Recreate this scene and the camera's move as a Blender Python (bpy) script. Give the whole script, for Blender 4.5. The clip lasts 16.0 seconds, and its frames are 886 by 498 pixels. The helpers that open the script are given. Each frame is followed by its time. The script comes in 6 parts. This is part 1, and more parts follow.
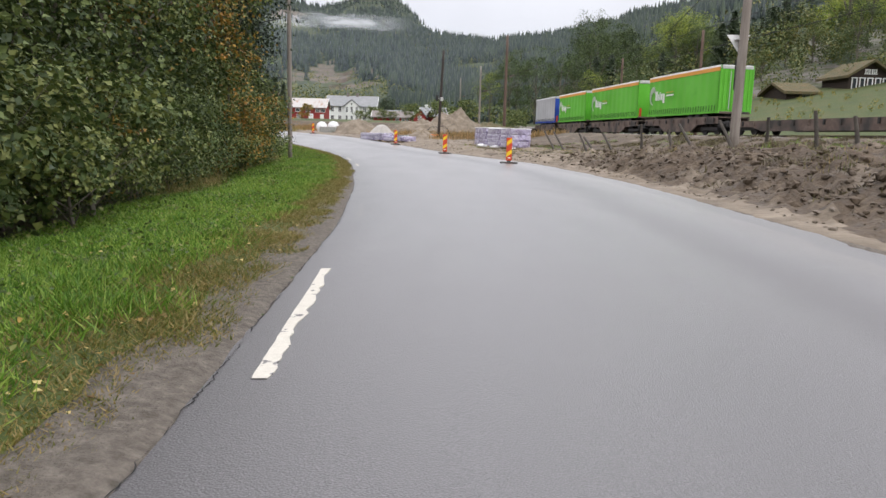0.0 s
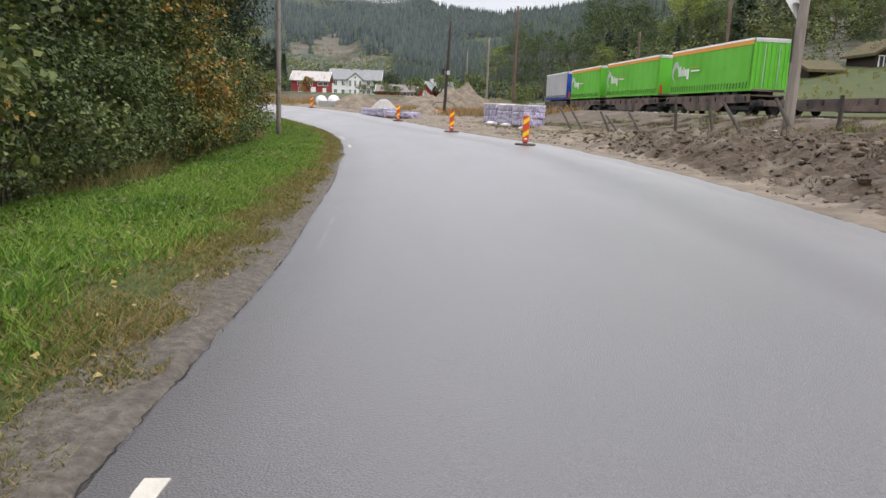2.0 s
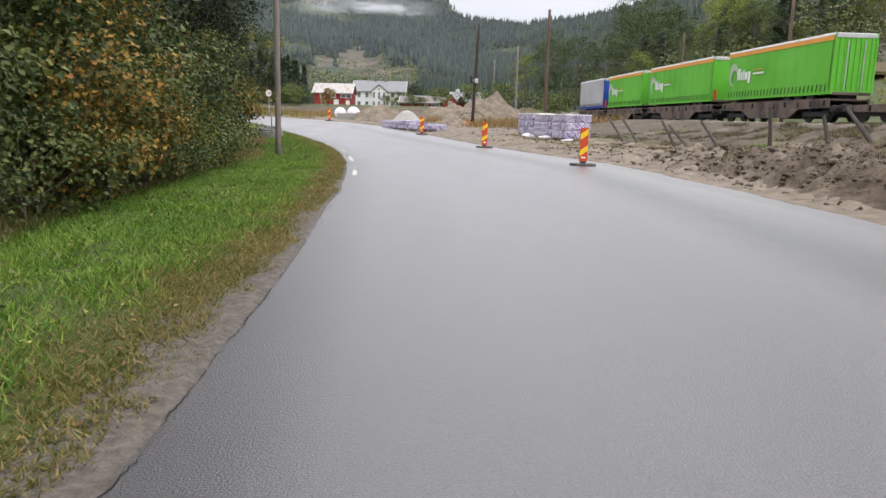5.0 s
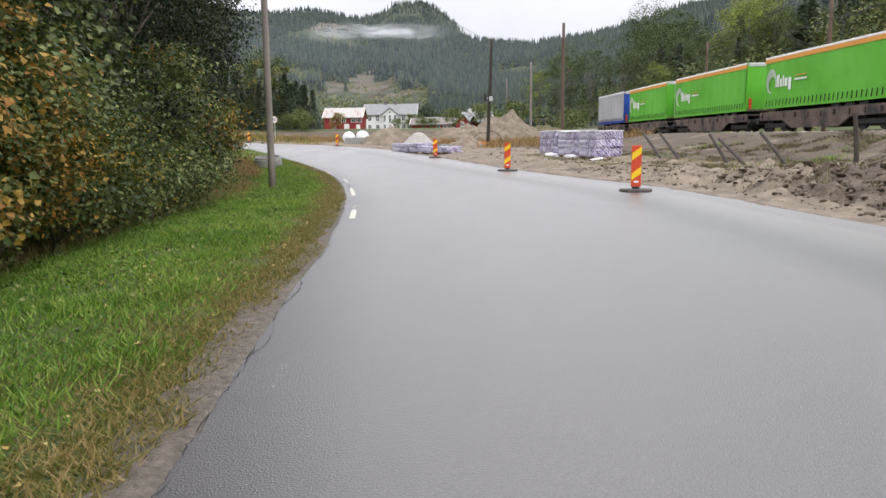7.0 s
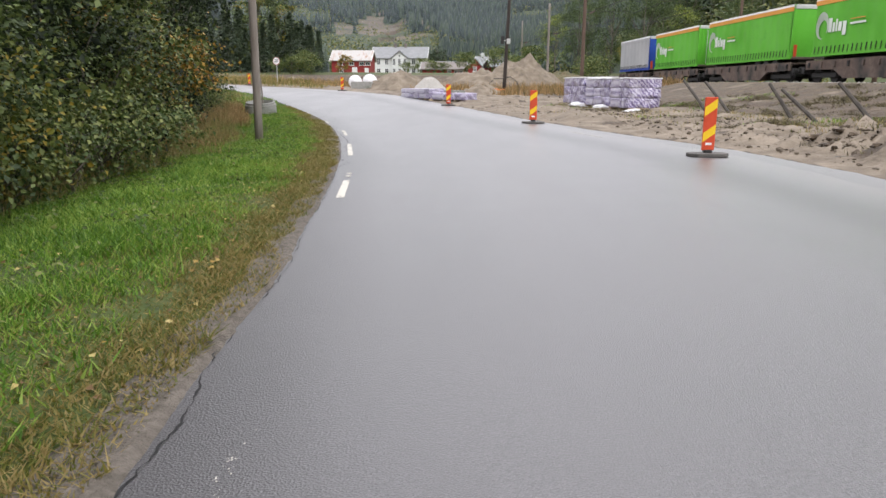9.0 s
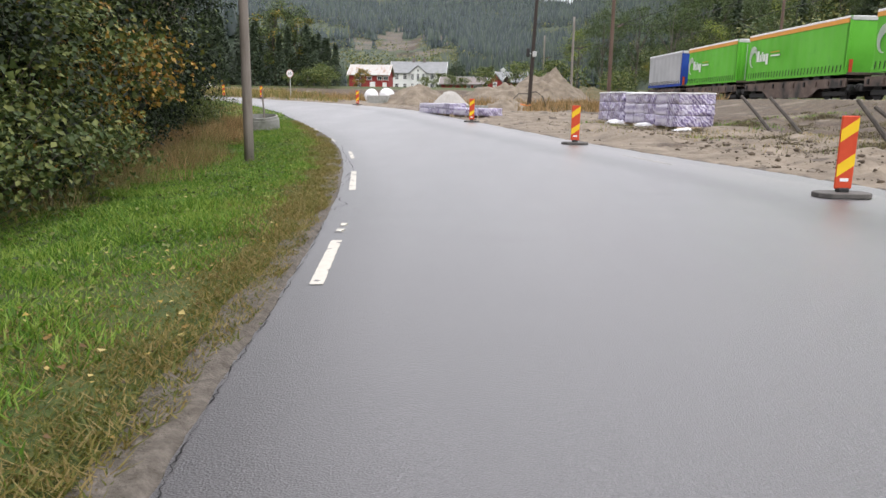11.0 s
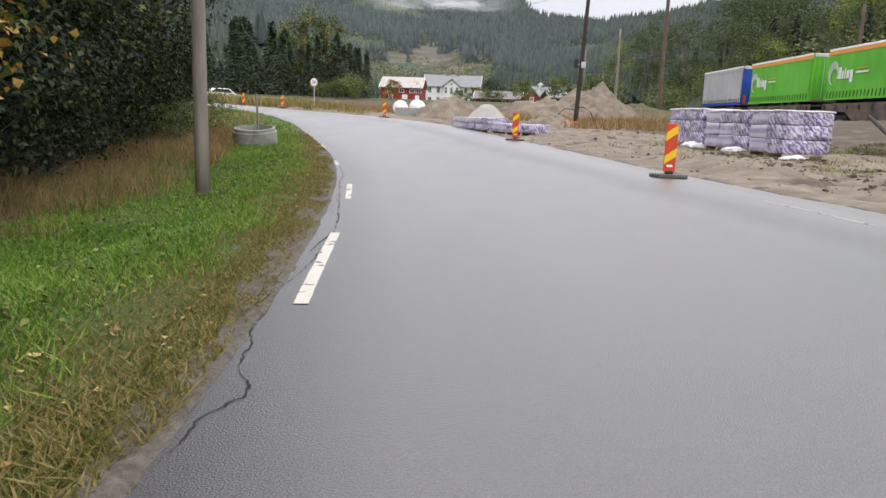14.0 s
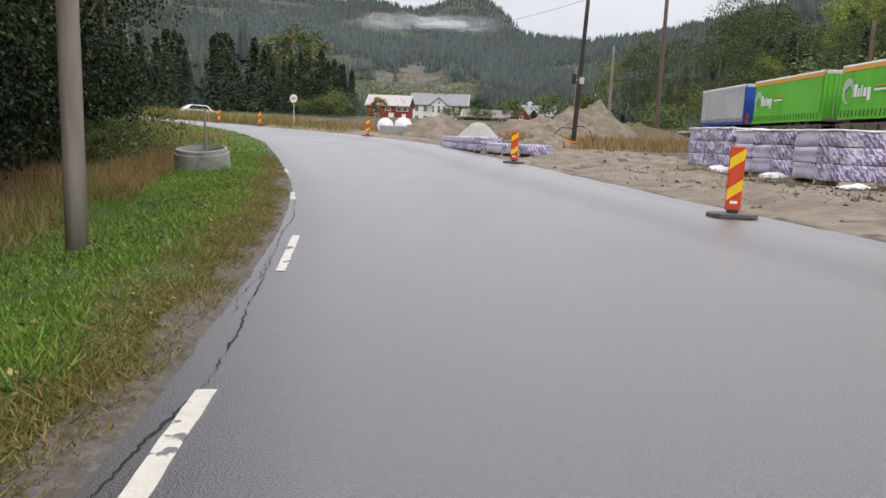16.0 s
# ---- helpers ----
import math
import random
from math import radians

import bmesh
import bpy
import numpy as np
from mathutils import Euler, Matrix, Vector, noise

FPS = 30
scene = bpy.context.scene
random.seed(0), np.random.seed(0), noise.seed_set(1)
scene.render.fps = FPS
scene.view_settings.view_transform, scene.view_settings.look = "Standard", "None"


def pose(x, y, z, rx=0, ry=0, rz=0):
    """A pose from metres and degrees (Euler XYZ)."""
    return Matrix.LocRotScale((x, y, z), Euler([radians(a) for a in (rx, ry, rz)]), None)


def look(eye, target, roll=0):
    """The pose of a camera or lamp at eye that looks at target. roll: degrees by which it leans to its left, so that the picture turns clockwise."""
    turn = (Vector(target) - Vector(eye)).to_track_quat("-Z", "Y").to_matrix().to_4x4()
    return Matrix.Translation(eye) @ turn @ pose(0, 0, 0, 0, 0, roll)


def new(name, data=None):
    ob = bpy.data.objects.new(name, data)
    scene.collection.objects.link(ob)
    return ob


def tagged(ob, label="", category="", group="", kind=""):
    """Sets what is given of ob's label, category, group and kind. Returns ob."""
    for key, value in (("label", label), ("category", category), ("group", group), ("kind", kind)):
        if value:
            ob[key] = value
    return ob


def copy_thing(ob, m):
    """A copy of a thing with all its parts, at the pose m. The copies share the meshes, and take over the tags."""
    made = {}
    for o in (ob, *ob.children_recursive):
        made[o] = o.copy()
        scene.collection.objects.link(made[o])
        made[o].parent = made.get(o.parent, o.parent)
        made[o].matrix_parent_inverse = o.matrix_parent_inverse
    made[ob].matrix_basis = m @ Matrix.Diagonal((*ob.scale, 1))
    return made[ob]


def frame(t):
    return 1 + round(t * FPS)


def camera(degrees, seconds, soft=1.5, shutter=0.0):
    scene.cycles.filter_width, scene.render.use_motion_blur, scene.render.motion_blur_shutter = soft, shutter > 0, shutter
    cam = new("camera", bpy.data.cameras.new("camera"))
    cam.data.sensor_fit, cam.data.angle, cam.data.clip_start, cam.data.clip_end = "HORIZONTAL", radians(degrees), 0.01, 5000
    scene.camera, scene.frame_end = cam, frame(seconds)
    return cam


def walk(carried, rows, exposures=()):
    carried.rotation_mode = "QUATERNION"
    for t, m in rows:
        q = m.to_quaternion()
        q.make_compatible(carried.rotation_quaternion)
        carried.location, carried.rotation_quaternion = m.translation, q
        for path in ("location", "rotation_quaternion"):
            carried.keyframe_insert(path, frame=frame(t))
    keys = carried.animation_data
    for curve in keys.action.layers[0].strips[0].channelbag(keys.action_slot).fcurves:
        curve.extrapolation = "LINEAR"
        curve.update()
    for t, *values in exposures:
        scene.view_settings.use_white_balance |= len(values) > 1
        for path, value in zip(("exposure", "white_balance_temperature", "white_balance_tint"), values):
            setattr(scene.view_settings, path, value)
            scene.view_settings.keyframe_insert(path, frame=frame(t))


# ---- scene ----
cam = camera(64.0, 16.0, 1.5, 0.0)
PATH = [
    (0, (0.834, -8.687, 1.144), (0.893, -6.713, 0.83), 1.5),
    (0.5, (0.867, -7.791, 1.16), (0.92, -5.818, 0.836), 1.4),
    (1, (0.863, -6.777, 1.165), (0.919, -4.806, 0.828), 1.8),
    (1.5, (0.849, -5.759, 1.174), (0.908, -3.791, 0.824), 2.3),
    (2, (0.847, -4.81, 1.184), (0.898, -2.847, 0.804), 2.2),
    (2.5, (0.819, -3.865, 1.119), (0.873, -1.899, 0.757), 2.7),
    (3, (0.775, -2.892, 1.131), (0.822, -0.925, 0.772), 3.0),
    (3.5, (0.712, -1.908, 1.129), (0.75, 0.059, 0.765), 3.2),
    (4, (0.722, -0.931, 1.17), (0.743, 1.032, 0.783), 2.7),
    (6.5, (0.498, 4.166, 1.256), (0.433, 6.144, 0.968), -0.2),
    (7, (0.421, 5.057, 1.268), (0.354, 7.034, 0.972), -0.6),
    (7.5, (0.343, 5.939, 1.277), (0.27, 7.898, 0.878), -0.3),
    (8, (0.292, 6.825, 1.306), (0.21, 8.781, 0.901), -0.3),
    (10.5, (-0.259, 11.311, 1.254), (-0.357, 13.245, 0.755), 1.4),
    (11, (-0.329, 12.271, 1.244), (-0.462, 14.226, 0.843), 0.8),
    (11.5, (-0.392, 13.171, 1.247), (-0.556, 15.118, 0.82), 0.3),
    (12, (-0.486, 14.117, 1.23), (-0.644, 16.064, 0.801), 0.7),
    (12.5, (-0.601, 15.082, 1.207), (-0.778, 17.025, 0.766), 1.4),
    (13, (-0.707, 16.023, 1.199), (-0.861, 17.981, 0.817), 1.5),
    (13.5, (-0.843, 17.097, 1.223), (-1.02, 19.058, 0.874), 1.4),
    (14, (-0.976, 18.048, 1.199), (-1.19, 20.003, 0.835), 2.1),
    (14.5, (-1.115, 19.04, 1.223), (-1.301, 20.999, 0.863), 2.0),
    (15, (-1.225, 19.997, 1.214), (-1.39, 21.958, 0.855), 2.6),
    (15.5, (-1.343, 20.934, 1.229), (-1.552, 22.891, 0.871), 2.1),
    (16, (-1.471, 21.847, 1.216), (-1.651, 23.814, 0.904), 2.3),
]
walk(cam, [(t, look(eye, target, roll)) for t, eye, target, roll in PATH],
     exposures=[(0.0, 0.04), (3.5, 0.06), (7.0, 0.14), (10.5, 0.16), (13.0, 0.1), (15.0, -0.03), (16.0, -0.1)])

# ---- light ----
world = bpy.data.worlds.new("world")
scene.world = world
world.use_nodes = True
wn, wl = world.node_tree.nodes, world.node_tree.links
bg = wn["Background"]
sky = wn.new("ShaderNodeTexSky")
sky.sky_type = 'NISHITA'
sky.sun_disc = False
sky.sun_elevation = radians(38)
sky.sun_rotation = radians(150)
# overcast layer: cloud brighter towards the zenith, with soft lumps
tc = wn.new("ShaderNodeTexCoord")
sep = wn.new("ShaderNodeSeparateXYZ")
wl.new(tc.outputs["Generated"], sep.inputs[0])
ramp = wn.new("ShaderNodeValToRGB")
ramp.color_ramp.elements[0].position, ramp.color_ramp.elements[0].color = 0.0, (6.5, 6.55, 7.1, 1)
ramp.color_ramp.elements[1].position, ramp.color_ramp.elements[1].color = 0.75, (23.5, 23.2, 24.4, 1)
mid = ramp.color_ramp.elements.new(0.22)
mid.color = (9.2, 9.2, 9.9, 1)
high = ramp.color_ramp.elements.new(0.4)
high.color = (16.0, 15.9, 16.8, 1)
wl.new(sep.outputs["Z"], ramp.inputs[0])
cl = wn.new("ShaderNodeTexNoise")
cl.inputs["Scale"].default_value = 3.0
cl.inputs["Detail"].default_value = 5
wl.new(tc.outputs["Generated"], cl.inputs["Vector"])
mr = wn.new("ShaderNodeMapRange")
mr.inputs["From Min"].default_value, mr.inputs["From Max"].default_value = 0.3, 0.7
mr.inputs["To Min"].default_value, mr.inputs["To Max"].default_value = 0.9, 1.06
wl.new(cl.outputs["Fac"], mr.inputs["Value"])
mul = wn.new("ShaderNodeMixRGB")
mul.blend_type, mul.inputs[0].default_value = 'MULTIPLY', 1.0
wl.new(ramp.outputs[0], mul.inputs[1])
wl.new(mr.outputs[0], mul.inputs[2])
mix = wn.new("ShaderNodeMixRGB")
mix.inputs[0].default_value = 0.9
wl.new(sky.outputs[0], mix.inputs[1])
wl.new(mul.outputs[0], mix.inputs[2])
wl.new(mix.outputs[0], bg.inputs["Color"])
bg.inputs["Strength"].default_value = 0.11

sun = new("sun", bpy.data.lights.new("sun", "SUN"))
sun.data.energy, sun.data.angle, sun.data.color = 0.8, radians(25), (1.0, 0.96, 0.9)
sun.matrix_basis = look((30, -50, 60), (0, 10, 0))



# ---- materials ----
def material(name, ramp_cols, scale=4.0, rough=(0.8, 0.95), metal=0.0, bump=0.3, bump_scale=None, detail=6,
             spec=0.3, island=0.0, coords="Object", second=None, stretch=(1, 1, 1), objrand=0.0, transl=0.0, bump_dist=0.02):
    m = bpy.data.materials.new(name)
    m.use_nodes = True
    n, l = m.node_tree.nodes, m.node_tree.links
    b = n["Principled BSDF"]
    t = n.new("ShaderNodeTexCoord")
    mp = n.new("ShaderNodeMapping")
    mp.inputs["Scale"].default_value = stretch
    l.new(t.outputs[coords], mp.inputs["Vector"])
    noi = n.new("ShaderNodeTexNoise")
    noi.inputs["Scale"].default_value, noi.inputs["Detail"].default_value = scale, detail
    noi.inputs["Roughness"].default_value = 0.65
    l.new(mp.outputs[0], noi.inputs["Vector"])
    r = n.new("ShaderNodeValToRGB")
    els = r.color_ramp.elements
    lo, hi = 0.3, 0.7
    for i, c in enumerate(ramp_cols):
        p = lo + (hi - lo) * i / max(1, len(ramp_cols) - 1)
        e = els[i] if i < 2 else els.new(p)
        e.position, e.color = p, (*c, 1)
    fac = noi.outputs["Fac"]
    if island or objrand:
        if island:
            g = n.new("ShaderNodeNewGeometry")
            src, amt = g.outputs["Random Per Island"], island
        else:
            g = n.new("ShaderNodeObjectInfo")
            src, amt = g.outputs["Random"], objrand
        mm = n.new("ShaderNodeMapRange")
        mm.inputs["To Min"].default_value, mm.inputs["To Max"].default_value = -amt * 0.5, amt * 0.5
        l.new(src, mm.inputs["Value"])
        ad = n.new("ShaderNodeMath")
        l.new(fac, ad.inputs[0])
        l.new(mm.outputs[0], ad.inputs[1])
        fac = ad.outputs[0]
    l.new(fac, r.inputs[0])
    col = r.outputs[0]
    if second:
        c2, s2, lo2, hi2 = second
        n2 = n.new("ShaderNodeTexNoise")
        n2.inputs["Scale"].default_value, n2.inputs["Detail"].default_value = s2, 5
        l.new(t.outputs[coords], n2.inputs["Vector"])
        q = n.new("ShaderNodeMapRange")
        q.inputs["From Min"].default_value, q.inputs["From Max"].default_value = lo2, hi2
        l.new(n2.outputs["Fac"], q.inputs["Value"])
        mx = n.new("ShaderNodeMixRGB")
        l.new(q.outputs[0], mx.inputs[0])
        l.new(col, mx.inputs[1])
        mx.inputs[2].default_value = (*c2, 1)
        col = mx.outputs[0]
    l.new(col, b.inputs["Base Color"])
    rr = n.new("ShaderNodeMapRange")
    rr.inputs["From Min"].default_value, rr.inputs["From Max"].default_value = 0.3, 0.7
    rr.inputs["To Min"].default_value, rr.inputs["To Max"].default_value = rough
    l.new(noi.outputs["Fac"], rr.inputs["Value"])
    l.new(rr.outputs[0], b.inputs["Roughness"])
    b.inputs["Metallic"].default_value = metal
    b.inputs["Specular IOR Level"].default_value = spec
    if bump:
        nb = n.new("ShaderNodeTexNoise")
        nb.inputs["Scale"].default_value, nb.inputs["Detail"].default_value = bump_scale or scale * 6, 8
        l.new(mp.outputs[0], nb.inputs["Vector"])
        bp = n.new("ShaderNodeBump")
        bp.inputs["Strength"].default_value, bp.inputs["Distance"].default_value = bump, bump_dist
        l.new(nb.outputs["Fac"], bp.inputs["Height"])
        l.new(bp.outputs[0], b.inputs["Normal"])
    if transl:
        out = n["Material Output"]
        tr = n.new("ShaderNodeBsdfTranslucent")
        l.new(col, tr.inputs["Color"])
        ms = n.new("ShaderNodeMixShader")
        ms.inputs[0].default_value = transl
        l.new(b.outputs[0], ms.inputs[1])
        l.new(tr.outputs[0], ms.inputs[2])
        l.new(ms.outputs[0], out.inputs["Surface"])
    return m


def asphalt_material():
    m = bpy.data.materials.new("wet_asphalt")
    m.use_nodes = True
    n, l = m.node_tree.nodes, m.node_tree.links
    b = n["Principled BSDF"]
    t = n.new("ShaderNodeTexCoord")
    big = n.new("ShaderNodeTexNoise")
    big.inputs["Scale"].default_value, big.inputs["Detail"].default_value = 0.35, 4
    mp = n.new("ShaderNodeMapping")
    mp.inputs["Scale"].default_value = (1.0, 0.22, 1.0)
    mp.inputs["Rotation"].default_value = (0, 0, radians(8))
    l.new(t.outputs["Object"], mp.inputs["Vector"])
    l.new(mp.outputs[0], big.inputs["Vector"])
    fine = n.new("ShaderNodeTexVoronoi")
    fine.inputs["Scale"].default_value = 105.0
    l.new(t.outputs["Object"], fine.inputs["Vector"])
    grit = n.new("ShaderNodeTexNoise")
    grit.inputs["Scale"].default_value, grit.inputs["Detail"].default_value = 130.0, 4
    l.new(t.outputs["Object"], grit.inputs["Vector"])
    r = n.new("ShaderNodeValToRGB")
    r.color_ramp.elements[0].position, r.color_ramp.elements[0].color = 0.3, (0.028, 0.026, 0.028, 1)
    r.color_ramp.elements[1].position, r.color_ramp.elements[1].color = 0.7, (0.062, 0.058, 0.062, 1)
    l.new(big.outputs["Fac"], r.inputs[0])
    gr = n.new("ShaderNodeValToRGB")
    gr.color_ramp.elements[0].position, gr.color_ramp.elements[0].color = 0.32, (0.3, 0.3, 0.3, 1)
    gr.color_ramp.elements[1].position, gr.color_ramp.elements[1].color = 0.68, (1.9, 1.87, 1.83, 1)
    l.new(grit.outputs["Fac"], gr.inputs[0])
    mx = n.new("ShaderNodeMixRGB")
    mx.blend_type, mx.inputs[0].default_value = 'MULTIPLY', 1.0
    l.new(r.outputs[0], mx.inputs[1])
    l.new(gr.outputs[0], mx.inputs[2])
    # darker worn wheel band across the far lane, ragged along its length
    at = n.new("ShaderNodeAttribute")
    at.attribute_name = "across"
    wob = n.new("ShaderNodeMath")
    wob.operation = 'MULTIPLY_ADD'
    l.new(big.outputs["Fac"], wob.inputs[0])
    wob.inputs[1].default_value = 0.16
    l.new(at.outputs["Fac"], wob.inputs[2])
    band = n.new("ShaderNodeValToRGB")
    e = band.color_ramp.elements
    e[0].position, e[0].color = 0.04, (0.7, 0.7, 0.71, 1)
    e[1].position, e[1].color = 1.0, (1.25, 1.15, 1.0, 1)
    for p, c in ((0.11, 0.8), (0.17, 1.0), (0.32, 1.05), (0.5, 1.0), (0.68, 1.0), (0.76, 0.78), (0.81, 0.8), (0.88, 1.0), (1.0, 1.0)):
        q = e.new(p)
        q.color = (c, c, c, 1)
    l.new(wob.outputs[0], band.inputs[0])
    m2 = n.new("ShaderNodeMixRGB")
    m2.blend_type, m2.inputs[0].default_value = 'MULTIPLY', 1.0
    l.new(mx.outputs[0], m2.inputs[1])
    l.new(band.outputs[0], m2.inputs[2])
    l.new(m2.outputs[0], b.inputs["Base Color"])
    rr = n.new("ShaderNodeMapRange")
    rr.inputs["From Min"].default_value, rr.inputs["From Max"].default_value = 0.1, 0.9
    rr.inputs["To Min"].default_value, rr.inputs["To Max"].default_value = 0.38, 0.56
    l.new(big.outputs["Fac"], rr.inputs["Value"])
    l.new(rr.outputs[0], b.inputs["Roughness"])
    b.inputs["Specular IOR Level"].default_value = 0.7
    l.new(band.outputs[0], b.inputs["Coat Weight"])
    cr = n.new("ShaderNodeMapRange")
    cr.inputs["From Min"].default_value, cr.inputs["From Max"].default_value = 0.3, 0.7
    cr.inputs["To Min"].default_value, cr.inputs["To Max"].default_value = 0.3, 0.52
    l.new(big.outputs["Fac"], cr.inputs["Value"])
    l.new(cr.outputs[0], b.inputs["Coat Roughness"])
    ad = n.new("ShaderNodeMath")
    l.new(fine.outputs["Distance"], ad.inputs[0])
    l.new(grit.outputs["Fac"], ad.inputs[1])
    bp = n.new("ShaderNodeBump")
    bp.inputs["Strength"].default_value, bp.inputs["Distance"].default_value = 0.4, 0.0045
    l.new(ad.outputs[0], bp.inputs["Height"])
    l.new(bp.outputs[0], b.inputs["Normal"])
    l.new(bp.outputs[0], b.inputs["Coat Normal"])
    return m


M = {}
M["asphalt"] = asphalt_material()
M["soil"] = material("verge_soil", [(0.07, 0.06, 0.047), (0.125, 0.108, 0.09), (0.19, 0.165, 0.14)], 16.0, bump=0.9, bump_scale=70, spec=0.3, second=((0.085, 0.075, 0.06), 11, 0.56, 0.7))
M["dirt"] = material("wet_dirt", [(0.042, 0.03, 0.019), (0.08, 0.058, 0.039), (0.15, 0.117, 0.084)], 2.6, (0.6, 0.95), bump=0.9, bump_scale=9, bump_dist=0.08, second=((0.19, 0.155, 0.118), 0.7, 0.56, 0.72))
M["sand"] = material("sand", [(0.1, 0.078, 0.057), (0.175, 0.142, 0.106), (0.26, 0.217, 0.168)], 1.3, bump=0.8, bump_scale=8, bump_dist=0.06)
M["gravel"] = material("grey_gravel", [(0.3, 0.285, 0.26), (0.42, 0.4, 0.37)], 14, bump=0.9, bump_scale=40, bump_dist=0.03)
M["ballast"] = material("ballast", [(0.11, 0.098, 0.09), (0.2, 0.185, 0.17), (0.32, 0.3, 0.28)], 9, bump=1.0, bump_scale=18, bump_dist=0.06)
M["meadow"] = material("meadow", [(0.035, 0.048, 0.014), (0.055, 0.072, 0.02), (0.09, 0.078, 0.035)], 0.4, bump=0.6, bump_scale=12, bump_dist=0.05)
M["floor"] = material("forest_floor", [(0.03, 0.035, 0.015), (0.06, 0.06, 0.03), (0.1, 0.08, 0.04)], 1.5, bump=0.6)
M["hill"] = material("hill_ground", [(0.018, 0.03, 0.018), (0.035, 0.05, 0.025), (0.065, 0.075, 0.032)], 0.02, bump=0.0)
M["clear"] = material("clearcut", [(0.04, 0.048, 0.027), (0.075, 0.064, 0.044), (0.125, 0.096, 0.074), (0.06, 0.06, 0.038)], 0.02, bump=0.0, stretch=(1, 1, 14))
M["rock"] = material("rock", [(0.07, 0.062, 0.055), (0.14, 0.125, 0.115), (0.05, 0.06, 0.025), (0.1, 0.085, 0.05)], 0.3, bump=0.8, bump_scale=1.5, bump_dist=0.3)


# ---- mesh helpers ----
def part(name, bm, mat, parent=None, label="", smooth=False):
    me = bpy.data.meshes.new(name)
    bm.to_mesh(me)
    bm.free()
    if mat:
        me.materials.append(mat)
    if smooth:
        me.shade_smooth()
    ob = new(name, me)
    if parent:
        ob.parent = parent
    if label:
        tagged(ob, label)
    return ob


def from_arrays(name, verts, faces, mat, parent=None, smooth=False):
    me = bpy.data.meshes.new(name)
    me.from_pydata([tuple(v) for v in verts], [], [tuple(f) for f in faces])
    if mat:
        for q in (mat if isinstance(mat, list) else [mat]):
            me.materials.append(q)
    if smooth:
        me.shade_smooth()
    ob = new(name, me)
    if parent:
        ob.parent = parent
    return ob


def thing(name, m, label, category, group="", kind=""):
    ob = new(name)
    ob.empty_display_size = 0.2
    ob.matrix_basis = m
    return tagged(ob, label, category, group, kind)


def box(bm, cx, cy, cz, sx, sy, sz, bevel=0.0, rot=None):
    """A box by centre and size, with bevelled edges, into bm."""
    tmp = bmesh.new()
    bmesh.ops.create_cube(tmp, size=1.0, matrix=Matrix.Diagonal((sx, sy, sz, 1)))
    if bevel:
        bmesh.ops.bevel(tmp, geom=tmp.edges[:], offset=bevel, segments=1, affect='EDGES')
    m = Matrix.Translation((cx, cy, cz)) @ (rot if rot else Matrix.Identity(4))
    bmesh.ops.transform(tmp, matrix=m, verts=tmp.verts)
    me = bpy.data.meshes.new("tmp")
    tmp.to_mesh(me)
    tmp.free()
    bm.from_mesh(me)
    bpy.data.meshes.remove(me)
    return bm


def boxm(*a, **k):
    return box(bmesh.new(), *a, **k)


def tube(bm, pts, radii, seg=10):
    """A tapered tube along points."""
    rings = []
    for i, p in enumerate(pts):
        p = Vector(p)
        a = Vector(pts[max(0, i - 1)])
        c = Vector(pts[min(len(pts) - 1, i + 1)])
        d = (c - a).normalized()
        u = d.orthogonal().normalized() if abs(d.z) < 0.95 else Vector((1, 0, 0)).cross(d).normalized()
        w = d.cross(u)
        rings.append([bm.verts.new(p + (u * math.cos(k * 2 * math.pi / seg) + w * math.sin(k * 2 * math.pi / seg)) * radii[i]) for k in range(seg)])
    for r0, r1 in zip(rings, rings[1:]):
        for k in range(seg):
            bm.faces.new((r0[k], r0[(k + 1) % seg], r1[(k + 1) % seg], r1[k]))
    bm.faces.new(rings[0][::-1])
    bm.faces.new(rings[-1])
    return bm


def prism(bm, poly, axis_vec):
    """Extrude a polygon (3D points) along a vector, closed."""
    a = [bm.verts.new(p) for p in poly]
    b = [bm.verts.new(Vector(p) + Vector(axis_vec)) for p in poly]
    bm.faces.new(a[::-1])
    bm.faces.new(b)
    k = len(poly)
    for i in range(k):
        bm.faces.new((a[i], a[(i + 1) % k], b[(i + 1) % k], b[i]))
    bmesh.ops.recalc_face_normals(bm, faces=bm.faces[:])
    return bm


def fbm(x, y, s, o=4):
    return noise.fractal(Vector((x * s, y * s, 3.7)), 1.0, 2.0, o)


# ---- plan: road edges, track line, heights ----
LEFT = [(-0.1, -40), (-0.12, -14), (-0.14, -6), (-0.18, -3.6), (-0.22, -1.2), (-0.26, 0.6), (-0.35, 1.9), (-0.47, 3.7), (-0.58, 5.4), (-0.74, 7.5), (-0.87, 8.8), (-1.05, 10.5), (-1.17, 11.7), (-1.28, 13.5), (-1.5, 15), (-1.67, 16.5), (-1.9, 18.3), (-2.15, 20), (-2.37, 21.5), (-2.57, 22.6), (-2.93, 24.5), (-3.24, 26), (-3.5, 27.2), (-4.25, 30.3), (-5.7, 35.3), (-8.1, 42), (-11.0, 49.5), (-14.8, 58.5), (-21.3, 70), (-30, 79), (-46, 93), (-75, 112)]
